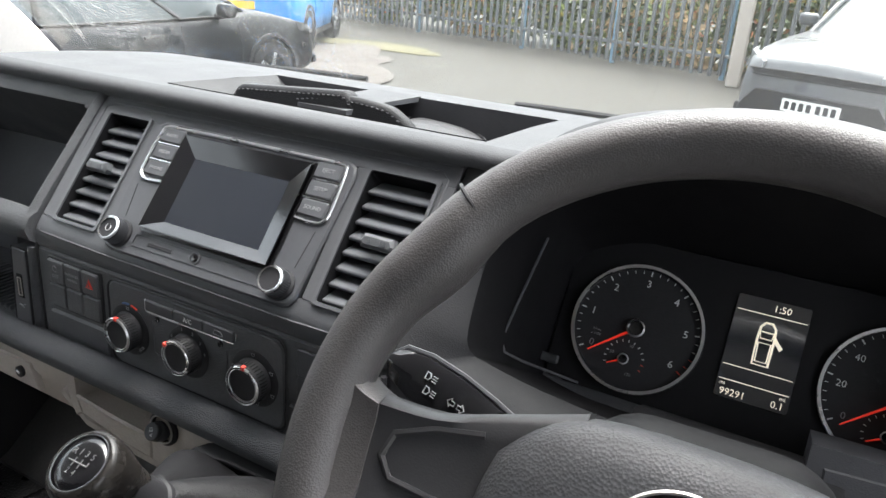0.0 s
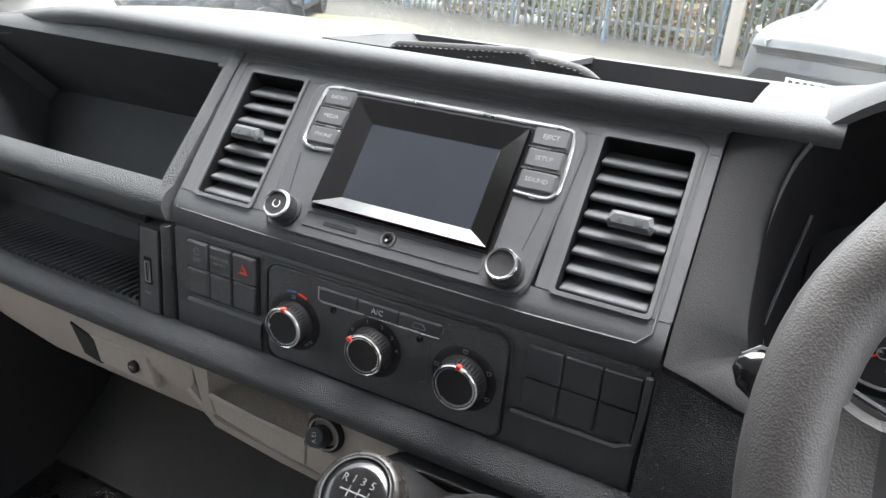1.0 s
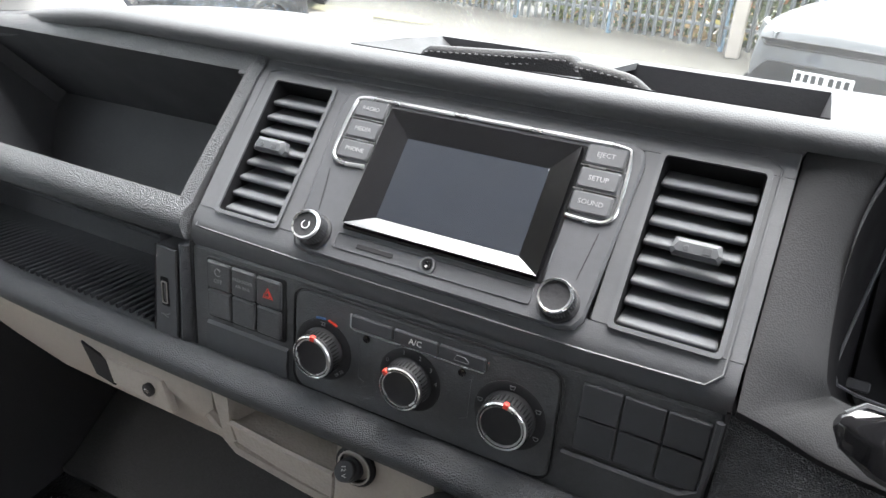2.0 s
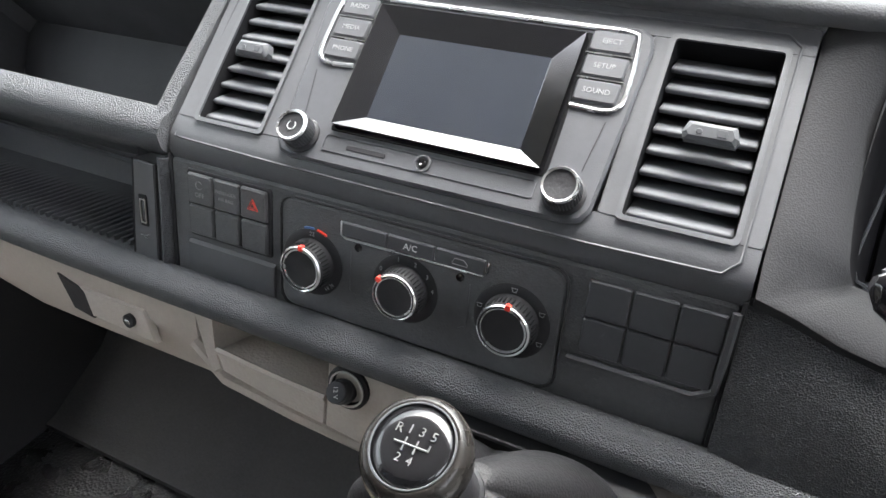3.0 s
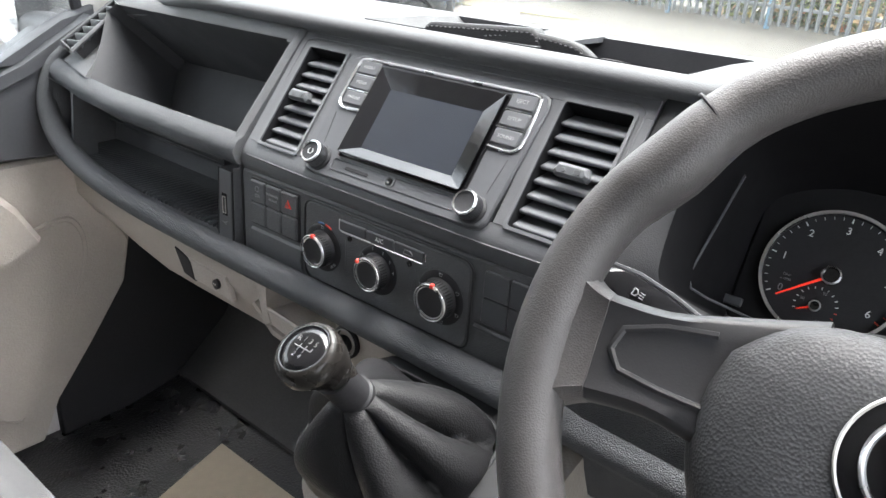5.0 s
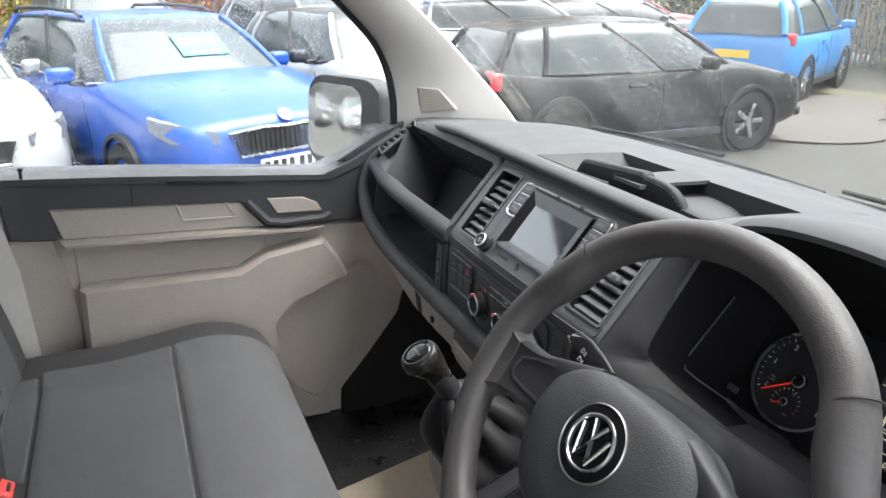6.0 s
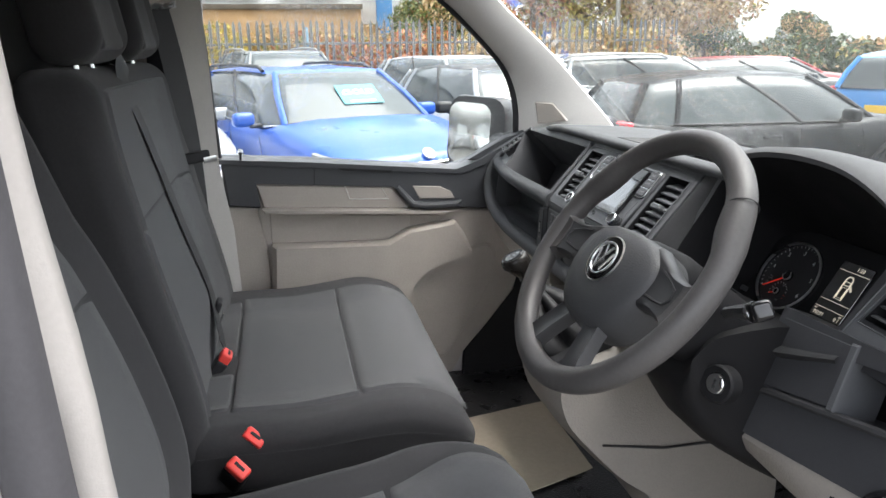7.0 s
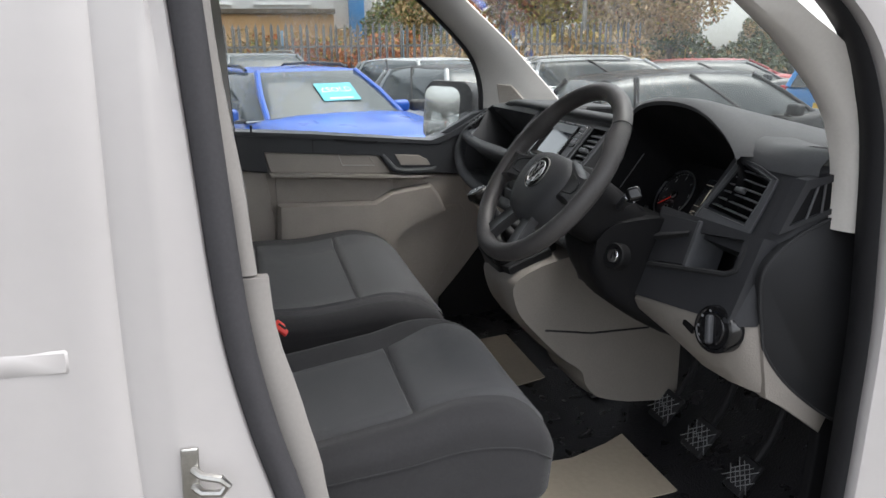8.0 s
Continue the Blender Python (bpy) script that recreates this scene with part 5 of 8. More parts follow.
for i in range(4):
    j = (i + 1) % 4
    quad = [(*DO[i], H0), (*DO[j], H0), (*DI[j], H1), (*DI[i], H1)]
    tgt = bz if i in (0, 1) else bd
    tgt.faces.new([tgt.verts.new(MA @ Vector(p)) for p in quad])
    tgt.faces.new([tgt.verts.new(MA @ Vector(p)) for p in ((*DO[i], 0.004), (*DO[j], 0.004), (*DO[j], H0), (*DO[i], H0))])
part("bezel", bz, M_BEZEL, radio, "sloping screen bezel sides painted as catching the light", 0)
part("bezel_dark_sides", bd, M_GLOSS, radio, "sloping bezel sides painted as reflecting the dark cab", 0)
part("screen", slab(DI, 0.0040, 0.0052, MA, 0.0003), M_SCREEN, radio, "dark glass touch screen")
part("disc_slot", slab(rect(-0.077, 0.085, 0.1215, 0.1240, 0.0012), 0.0035, 0.0046, MA, 0.0003), M_BLACK, radio)
part("slot_edge", tube([MA @ Vector((u, 0.1208, 0.0052)) for u in (-0.077, 0.0, 0.085)], 0.0008, 5), M_TRIM, radio)
ch = [(-0.087, 0.066), (-0.108, 0.065), (-0.1185, 0.069), (-0.1215, 0.080), (-0.1195, 0.118), (-0.113, 0.1272), (-0.08, 0.1280), (0.0, 0.1282), (0.085, 0.1280), (0.117, 0.1272), (0.1235, 0.119), (0.1255, 0.080), (0.122, 0.069), (0.113, 0.0655), (0.090, 0.0662)]
part("chrome_trim", tube([MA @ Vector((p.x, p.y, 0.0048)) for p in spline([(u, v, 0) for u, v in ch], 4)], 0.0019, 7), M_CHROME, radio, "bright chrome outline")
for sgn, names in ((-1, ("RADIO", "MEDIA", "PHONE")), (1, ("EJECT", "SETUP", "SOUND"))):
    for j, w in enumerate(names):
        cu, cv = (-0.1015 if sgn < 0 else 0.1055) , 0.1175 - j * 0.0195
        b = part("button", slab(shift(outline(0.031, 0.0172, 0.002), cu, cv), 0.003, 0.0064, MA, 0.0015), M_PANEL, radio, "small black radio key")
        text("lettering", w, 0.0056, MA @ at(cu, cv, 0.0065), M_PRINT_SOFT, b)
        if j:
            part("key_rule", tube([MA @ Vector((cu - 0.0165, cv + 0.0098, 0.0052)), MA @ Vector((cu + 0.0165, cv + 0.0098, 0.0052))], 0.0008, 5), M_CHROME, radio)
for u in (-0.1065, 0.1065):
    k = part("knob", lathe([(0.0150, 0.003), (0.0150, 0.006), (0.0125, 0.007), (0.0128, 0.020), (0.0115, 0.0215), (0.0, 0.0205)], 40, MA @ at(u, 0.0015, 0), cap=False), M_BLACK, radio, "ribbed rotary knob")
    part("ring", lathe([(0.0126, 0.0200), (0.0131, 0.0215), (0.0122, 0.0230), (0.0107, 0.0226), (0.0105, 0.0200)], 40, MA @ at(u, 0.0015, 0)), M_CHROME, k)
    for i in range(36):
        a = 2 * math.pi * i / 36
        part("knurl", box(-0.0005, 0.0005, 0.0122, 0.0134, 0.008, 0.0185, 0.0003, 1, MA @ at(u, 0.0015, 0) @ pose(0, 0, 0, 0, 0, math.degrees(a))), M_PANEL, k)
    if u < 0:
        part("power_sign", tube([MA @ Vector((u + 0.0035 * math.cos(a), 0.0015 + 0.0035 * math.sin(a), 0.0217)) for a in span(2.2, 7.2, 10)], 0.0004, 4), M_PRINT, k)
part("lower_strip", ring_slab(rect(-0.086, 0.086, -0.0065, 0.0075, 0.002), rect(-0.085, 0.085, -0.0055, 0.0065, 0.002), 0.0035, 0.0048, MA), M_TRIM, radio)
part("card_slot", slab(rect(-0.065, -0.031, -0.0025, 0.0015, 0.001), 0.0035, 0.0046, MA, 0.0003), M_BLACK, radio)
jack = part("aux_jack", lathe([(0.0068, 0.0035), (0.0068, 0.0055), (0.0052, 0.0058), (0.0050, 0.0048)], 24, MA @ at(0.0, 0.0005, 0)), M_TRIM, radio)
part("hole", lathe([(0.0034, 0.004), (0.0034, 0.0056), (0.0022, 0.0058), (0.0, 0.0045)], 16, MA @ at(0.0, 0.0005, 0), cap=False), M_GLOSS, jack)
for u0, v0, u1, v1 in ((-0.118, 0.058, -0.112, 0.02), (0.118, 0.058, 0.113, 0.02)):
    part("seam", tube([MA @ Vector((u0, v0, 0.004)), MA @ Vector((u1, v1, 0.004))], 0.0005, 4), M_BLACK, radio)

# ---- heater controls ----
heater = thing("heater_panel", MB @ Vector((0, 1.26, 0)), "black heater control panel with three chrome-ringed dials", "heater panel")
part("plate", slab(rect(-0.116, 0.122, 1.213, 1.3075, 0.012, 5), 0.0, 0.003, MB, 0.0015), M_DASH, heater)
part("plate_edge", tube([MB @ Vector((u, v, 0.002)) for u, v in rect(-0.1175, 0.1235, 1.2115, 1.309, 0.013, 4)], 0.0012, 5, True), M_BLACK, heater)
part("key_rim", tube([MB @ Vector((u, v, 0.0036)) for u, v in ((-0.0585, 1.300), (-0.0585, 1.2885), (-0.055, 1.2865), (0.061, 1.2875), (0.0645, 1.291), (0.0645, 1.299))], 0.0010, 5), M_CHROME, heater)
for i in range(3):
    u0 = -0.0575 + i * 0.0405
    b = part("key", slab(rect(u0, u0 + 0.0395, 1.2885, 1.3005, 0.0015), 0.0, 0.0058, MB, 0.001), M_PANEL, heater)
    if i == 1:
        text("lettering", "A/C", 0.0072, MB @ at(u0 + 0.02, 1.2945, 0.006), M_PRINT, b)
    if i == 2:
        part("car_sign", tube([MB @ Vector((u0 + 0.02 + x, 1.2935 + y, 0.006)) for x, y in ((-0.006, 0), (-0.004, 0.003), (0.003, 0.003), (0.006, 0), (0.006, -0.0015), (-0.006, -0.0015))], 0.0004, 4, True), M_PRINT_DIM, b)
for u in (-0.043, 0.044):
    part("screw", lathe([(0.0032, 0.002), (0.0032, 0.0042), (0.0020, 0.0038), (0.0, 0.003)], 12, MB @ at(u, 1.2815, 0), cap=False), M_GLOSS, heater)
part("line", tube([MB @ Vector((u, v, 0.0032)) for u, v in ((-0.050, 1.278), (-0.050, 1.243), (-0.044, 1.240))], 0.0006, 4), M_TRIM, heater)
part("line", tube([MB @ Vector((u, v, 0.0032)) for u, v in ((0.052, 1.278), (0.052, 1.243), (0.046, 1.240))], 0.0006, 4), M_TRIM, heater)
DIALS = ((-0.0855, 1.2575, 0.0190, 88), (-0.0005, 1.2585, 0.0185, 140), (0.0865, 1.2590, 0.0198, 84))
for di, (u, v, r, mark) in enumerate(DIALS):
    m = MB @ at(u, v, 0)
    d = part("dial", lathe([(r + 0.0095, 0.0005), (r + 0.0095, 0.0035), (r + 0.0080, 0.0045), (r + 0.002, 0.0045), (r + 0.0015, 0.006), (r, 0.0195), (r - 0.0008, 0.0205), (r - 0.0032, 0.0190), (0.0, 0.0190)], 44, m, cap=False), M_BLACK, heater, "round heater dial")
    part("ring", lathe([(r - 0.0002, 0.0185), (r + 0.0002, 0.0200), (r - 0.0006, 0.0212), (r - 0.0014, 0.0208), (r - 0.0016, 0.0188)], 44, m), M_CHROME, d)
    part("inner_ring", lathe([(r - 0.0024, 0.0185), (r - 0.0026, 0.0204), (r - 0.0036, 0.0202), (r - 0.0040, 0.0186)], 44, m), M_CHROME, d)
    a = radians(mark)
    part("mark", box(r - 0.0030, r + 0.0014, -0.0020, 0.0020, 0.0175, 0.0218, 0.0006, 1, m @ pose(0, 0, 0, 0, 0, mark)), M_RED, d, "red pointer mark")
    for i in range(40):
        b = 2 * math.pi * i / 40
        part("knurl", box(r + 0.0002, r + 0.0012, -0.0006, 0.0006, 0.0065, 0.0165, 0.0003, 1, m @ pose(0, 0, 0, 0, 0, math.degrees(b))), M_VOID, d)
    if di == 1:
        for w, ang in (("0", 150), ("1", 105), ("2", 70), ("3", 40), ("4", 12)):
            text("lettering", w, 0.0052, m @ at((r + 0.0058) * math.cos(radians(ang)), (r + 0.0058) * math.sin(radians(ang)), 0.0047), M_PRINT_DIM, d)
    if di == 0:
        text("lettering", "22", 0.0050, m @ at(0.0, r + 0.0058, 0.0047), M_PRINT_DIM, d)
        text("lettering", "HI 26", 0.0045, m @ at((r + 0.0055) * 0.72, -(r + 0.0055) * 0.70, 0.0047) @ pose(0, 0, 0, 0, 0, 42), M_PRINT_DIM, d)
        for ang, mt in ((96, M_BLUE_MARK), (72, M_RED)):
            part("arc", tube([m @ Vector(((r + 0.0105) * math.cos(radians(ang + k)), (r + 0.0105) * math.sin(radians(ang + k)), 0.0038)) for k in (-9, -5, 0, 5, 9)], 0.0010, 4), mt, d)
    if di == 2:
        for ang in (90, 30, -25, -80, 165):
            x, y = (r + 0.0058) * math.cos(radians(ang)), (r + 0.0058) * math.sin(radians(ang))
            part("sign", tube([m @ Vector((x + dx, y + dy, 0.0047)) for dx, dy in ((-0.0022, 0.001), (0.0022, 0.001), (0.0012, -0.0018), (-0.0012, -0.0018))], 0.0004, 4, True), M_PRINT_DIM, d)

# ---- gear lever and its console ----
console = thing("gear_console", (0.1, 0.45, 0.65), "beige gear console with black lever surround under the dashboard", "gear console")
prof = [(0.50, 1.165), (0.44, 1.150), (0.378, 1.126), (0.340, 1.098), (0.336, 1.064), (0.358, 1.010), (0.406, 0.955), (0.465, 0.900), (0.520, 0.862), (0.536, 0.822), (0.575, 0.786), (0.66, 0.766), (0.82, 0.76), (0.82, 1.165)]
rings = []
for x, k in ((0.004, 1.15), (0.008, 0.95), (0.016, 0.72), (0.030, 0.42), (0.052, 0.18), (0.10, -0.02), (0.20, 0.0), (0.232, 0.08), (0.262, 0.30)):
    prof_s = [(p.x, p.y) for p in spline([(y, z, 0) for y, z in prof[:12]], 4)] + prof[12:]
    rings.append([(x + (0.03 if x > 0.15 else 0.0) * smooth01((1.1 - z) / 0.3), y + 0.06 * k * (1 if y < 0.7 else 0), z - 0.018 * k * smooth01((z - 0.96) / 0.08)) for y, z in prof_s])
# console takes the darker beige: shade of wheel and seat is in its colour
part("body", loft(rings), M_BEIGE_SHADED, console, "beige moulded console body", 50)
part("body_seam", tube([(0.014, 0.448, 0.974), (0.030, 0.425, 0.974), (0.052, 0.411, 0.974), (0.10, 0.398, 0.974), (0.19, 0.402, 0.974), (0.238, 0.412, 0.973), (0.276, 0.440, 0.972), (0.283, 0.56, 0.960), (0.283, 0.72, 0.966)], 0.0024, 6), M_BLACK, console)

GM = plane_m((0.120, 0.398, 1.140), (1, 0, 0), (0, 0.915, 0.40))
part("surround", ring_slab(shift(outline(0.200, 0.162, 0.045), 0.004, 0.012), shift(outline(0.172, 0.137, 0.04), 0, 0.006), -0.03, 0.006, GM), M_CHEEK, console, "black lever surround")
part("surround_edge", tube([GM @ Vector((x, y + 0.006, 0.006)) for x, y in outline(0.174, 0.139, 0.04, 4)], 0.0020, 6, True), M_CHEEK, console)
part("surround_plate", slab([(0.090, -0.062), (0.120, -0.055), (0.120, 0.060), (0.086, 0.066)], -0.01, 0.009, GM, 0.003), M_CHEEK, console, "dark plate beside the lever")
lever = thing("gear_lever", (0.105, 0.40, 1.15), "worn black gear lever with chrome-edged knob and leatherette gaiter", "gear lever")
TOP, BASE = Vector((0.111, 0.297, 1.291)), Vector((0.112, 0.400, 1.160))
axis = (TOP - BASE).normalized()
# gaiter: a square skirt gathered to the shaft, falling in a few broad soft folds
bm_rings = []
for k in range(25):
    t = k / 24
    c = Vector((0.120, 0.398, 1.146)).lerp(BASE + axis * 0.082, t)
    ring = []
    for i in range(120):
        a = 2 * math.pi * i / 120
        ca, sa = math.cos(a), math.sin(a)
        sq = lerp((abs(ca) ** 5 + abs(sa) ** 5) ** (-1 / 5), 1.0, smooth01(t * 1.2))
        w, h = 0.022 + 0.066 * (1 - t ** 1.9), 0.022 + 0.049 * (1 - t ** 1.9)
        r = abs(math.sin(3.0 * a + 0.9 + 0.35 * math.sin(2.2 * t) + 0.3 * math.sin(2 * a))) ** 0.7
        deep = math.sin(math.pi * min(1.0, t * 0.80 + 0.04)) ** 0.8
        fold = 1 + (0.55 * r - 0.44) * deep
        ring.append(c + GM.to_3x3() @ Vector((w * ca * sq * fold, h * sa * sq * fold, 0.0)))
    bm_rings.append(ring)
part("gaiter", loft(bm_rings), M_LEATHER, lever, "creased black leatherette gaiter", 60)
LM = Matrix.Translation(BASE) @ axis.to_track_quat("Z", "Y").to_matrix().to_4x4()
part("shaft", lathe([(0.0165, 0.03), (0.0165, 0.075), (0.0185, 0.077), (0.0185, 0.084), (0.0165, 0.086), (0.0165, 0.122), (0.0, 0.123)], 24, LM), M_BLACK, lever)
KM = plane_m(TOP, Vector((1, 0.0, 0.0)), Vector((0, 0.86, 0.51))) @ Matrix.Scale(0.87, 4)
knob_rings = []
for k, (rx, ry, h, ox, oy) in enumerate(((0.0165, 0.0165, -0.064, 0.0, 0.012), (0.0185, 0.0185, -0.050, 0.0, 0.010), (0.024, 0.024, -0.036, 0.0, 0.006), (0.0285, 0.029, -0.022, 0, 0.003), (0.0305, 0.0315, -0.010, 0, 0.0), (0.0300, 0.0312, -0.003, 0, 0.0), (0.0275, 0.029, 0.0015, 0, 0), (0.0245, 0.026, 0.003, 0, 0))):
    knob_rings.append([KM @ Vector((ox + rx * math.cos(2 * math.pi * i / 40), oy + ry * math.sin(2 * math.pi * i / 40), h)) for i in range(40)])
M_KNOBRING = material("worn_glossy_knob", (0.013, 0.0118, 0.0108), 0.24, spec=0.24, var=0.55, scale=45, bump=0.08, bump_scale=400)
knob = part("knob", loft(knob_rings), M_KNOBRING, lever, "worn glossy black knob", 75)
part("knob_collar", loft([[KM @ Vector((rx * math.cos(2 * math.pi * i / 40), rx * 1.04 * math.sin(2 * math.pi * i / 40), h)) for i in range(40)] for rx, h in ((0.0306, -0.014), (0.0312, -0.008), (0.0302, -0.0005), (0.0280, 0.0036), (0.0255, 0.0054), (0.0238, 0.0056), (0.0230, 0.0046))]), M_KNOBRING, knob, "worn glossy collar", 75)
part("plate_ring", tube([KM @ Vector((0.0232 * math.cos(2 * math.pi * i / 48), 0.0242 * math.sin(2 * math.pi * i / 48), 0.0056)) for i in range(48)], 0.0006, 5, True), M_TRIM, knob)
part("shift_plate", loft([[KM @ Vector((r * math.cos(2 * math.pi * i / 40), r * 1.05 * math.sin(2 * math.pi * i / 40), h)) for i in range(40)] for r, h in ((0.0230, 0.0030), (0.0226, 0.0050), (0.014, 0.0059), (0.004, 0.0063))]), M_GLOSS, knob, "glossy shift diagram plate", 75)
for w, u, v in (("R", -0.0105, 0.0062), ("1", -0.0042, 0.0072), ("3", 0.0026, 0.0075), ("5", 0.0096, 0.0072), ("2", -0.0042, -0.0090), ("4", 0.0026, -0.0092)):
    text("lettering", w, 0.0076 if v > 0 else 0.0068, KM @ at(u, v, 0.0065), M_PLATE_PRINT, knob)
part("gate", tube([KM @ Vector(p) for p in ((-0.0105, -0.0012, 0.0065), (0.0096, -0.0008, 0.0065))], 0.0006, 4), M_PLATE_PRINT, knob)
for u in (-0.0042, 0.0026):
    part("gate", tube([KM @ Vector((u, 0.0026, 0.0065)), KM @ Vector((u, -0.005, 0.0065))], 0.0005, 4), M_PLATE_PRINT, knob)
part("gate", tube([KM @ Vector((0.0096, 0.0026, 0.0065)), KM @ Vector((0.0096, -0.001, 0.0065))], 0.0005, 4), M_PLATE_PRINT, knob)

# ---- instruments ----
cluster = thing("instrument_cluster", MC @ Vector((0, 0, 0)), "dark instrument cluster with two chrome-ringed dials and a lit trip display", "instruments")
part("face", slab(rect(-0.186, 0.186, -0.074, 0.086, 0.02), -0.01, 0.0, MC, 0.002), M_COLUMN, cluster)
M_LIT = glow_material("lit_display_amber", (0.95, 0.86, 0.70), 0.052)
M_NEEDLE = glow_material("red_needle", (0.85, 0.04, 0.02), 0.03)
for cx, top, words, needle, small in ((-0.109, 6, ("0", "1", "2", "3", "4", "5", "6"), 213, True), (0.110, 8, ("0", "20", "40", "60", "80", "100", "120", "140"), 213, True)):
    m = MC @ at(cx, 0.0, 0)
    dial = part("gauge", lathe([(0.062, 0.0), (0.062, 0.006), (0.0585, 0.0045), (0.0585, 0.001), (0.0, 0.001)], 56, m, cap=False), M_BLACK, cluster, "round gauge face")
    part("ring", lathe([(0.0616, 0.004), (0.0616, 0.0080), (0.0588, 0.0080), (0.0588, 0.004)], 56, m), M_CHROME, dial, "thin chrome ring")
    k = len(words)
    for i, w in enumerate(words):
        a = radians(212 - i * (244 / (k - 1)))
        text("lettering", w, 0.0098 if cx < 0 else 0.0085, m @ at(0.0445 * math.cos(a), 0.0445 * math.sin(a), 0.0015), M_PRINT if i else M_PRINT_DIM, dial)
    for i in range(31):
        a = 212 - i * (244 / 30)
        long = i % 5 == 0
        part("tick", box(0.0525 if long else 0.0540, 0.0570, -0.0006 if long else -0.0003, 0.0006 if long else 0.0003, 0.0010, 0.0016, 0.0002, 1, m @ pose(0, 0, 0, 0, 0, a)), M_RED if (cx < 0 and i > 27) else M_PRINT, dial)
    part("needle", slab([(0.0, -0.0014), (0.050, -0.0006), (0.050, 0.0006), (0.0, 0.0014)], 0.004, 0.0055, m @ pose(0, 0, 0, 0, 0, 219), 0.0003), M_NEEDLE, dial, "red needle")
    part("cap", lathe([(0.0085, 0.003), (0.0085, 0.007), (0.0072, 0.0085), (0.0062, 0.0078), (0.0, 0.0078)], 28, m, cap=False), M_GLOSS, dial)
    part("cap_ring", lathe([(0.0086, 0.0066), (0.0086, 0.0086), (0.0072, 0.0090), (0.0072, 0.0078)], 28, m), M_CHROME, dial)
    sm = m @ at(-0.004, -0.031, 0)
    for i in range(13):
        a = 200 - i * 18.5
        part("tick", box(0.0165, 0.0190, -0.0004, 0.0004, 0.0010, 0.0016, 0.0002, 1, sm @ pose(0, 0, 0, 0, 0, a)), M_PRINT if i < 11 else M_RED, dial)
    part("small_needle", slab([(0.0, -0.0010), (0.016, -0.0005), (0.016, 0.0005), (0.0, 0.0010)], 0.003, 0.004, sm @ pose(0, 0, 0, 0, 0, 208), 0.0002), M_NEEDLE, dial)
    part("small_cap", lathe([(0.0052, 0.002), (0.0052, 0.0055), (0.0040, 0.0062), (0.0, 0.0055)], 20, sm, cap=False), M_GLOSS, dial)
    part("small_cap_ring", lathe([(0.0053, 0.0048), (0.0053, 0.0064), (0.0042, 0.0066), (0.0042, 0.0058)], 20, sm), M_CHROME, dial)
    if cx < 0:
        for w, dx, dy in (("50", -0.0125, 0.004), ("90", 0.004, 0.0135), ("130", 0.007, -0.013)):
            text("lettering", w, 0.0042, sm @ at(dx, dy, 0.0015), M_PRINT_DIM, dial)
        text("lettering", "1/min", 0.0034, m @ at(-0.036, -0.010, 0.0015), M_PRINT_DIM, dial)
        text("lettering", "x 1000", 0.0034, m @ at(-0.036, -0.0145, 0.0015), M_PRINT_DIM, dial)
DISP = MC @ at(0.001, 0.012, 0)
disp = part("trip_display", slab(rect(-0.031, 0.031, -0.050, 0.046, 0.002), 0.0, 0.0025, DISP, 0.0005), M_SCREEN, cluster, "lit trip display")
text("lettering", "1:50", 0.0088, DISP @ at(0.0075, 0.0385, 0.0026), M_LIT, disp)
for v in (0.0315, -0.020, -0.0335):
    part("rule", box(-0.029, 0.029, v - 0.0004, v + 0.0004, 0.0024, 0.0029, 0.0001, 1, DISP), M_LIT, disp)
text("lettering", "99291", 0.0088, DISP @ at(-0.0155, -0.0445, 0.0026), M_LIT, disp)
text("lettering", "mi", 0.0052, DISP @ at(-0.0255, -0.0372, 0.0026), M_LIT, disp)
text("lettering", "0.1", 0.0088, DISP @ at(0.0215, -0.0440, 0.0026), M_LIT, disp)
text("lettering", "mi", 0.0052, DISP @ at(0.0245, -0.0372, 0.0026), M_LIT, disp)
vanpts = [(x * 0.74, y) for x, y in [(-0.009, -0.014), (0.009, -0.014), (0.0095, 0.010), (0.0085, 0.020), (0.004, 0.0245), (-0.004, 0.0245), (-0.0085, 0.020), (-0.0095, 0.010)]]
part("van_sign", tube([DISP @ Vector((x, y, 0.0028)) for x, y in vanpts], 0.0011, 5, True), M_LIT, disp, "lit outline of a van with an open door")
part("van_sign", tube([DISP @ Vector((x, y, 0.0028)) for x, y in ((-0.0048, -0.011), (0.0048, -0.011), (0.0052, 0.006), (-0.0052, 0.006))], 0.0007, 5, True), M_LIT, disp)
part("van_sign", tube([DISP @ Vector((x, y, 0.0028)) for x, y in ((-0.0048, 0.010), (-0.0056, 0.016), (0.0056, 0.016), (0.0048, 0.010))], 0.0007, 5, True), M_LIT, disp)
part("door_sign", slab([(0.0078, 0.013), (0.0150, 0.005), (0.0128, 0.002), (0.0078, 0.008)], 0.0024, 0.0032, DISP, 0.0003), M_LIT, disp)
# shaded inner bezel line on the binnacle's left
part("inner_bezel", tube([Vector(p) for p in ((0.306, 0.640, 1.412), (0.296, 0.606, 1.352), (0.292, 0.590, 1.325), (0.297, 0.588, 1.314), (0.312, 0.596, 1.306), (0.36, 0.618, 1.290))], 0.0013, 5), M_TRIM, cluster)
part("left_switch", slab(rect(-0.195, -0.172, -0.055, -0.046, 0.002), 0.004, 0.006, MC, 0.001), M_PANEL, cluster)

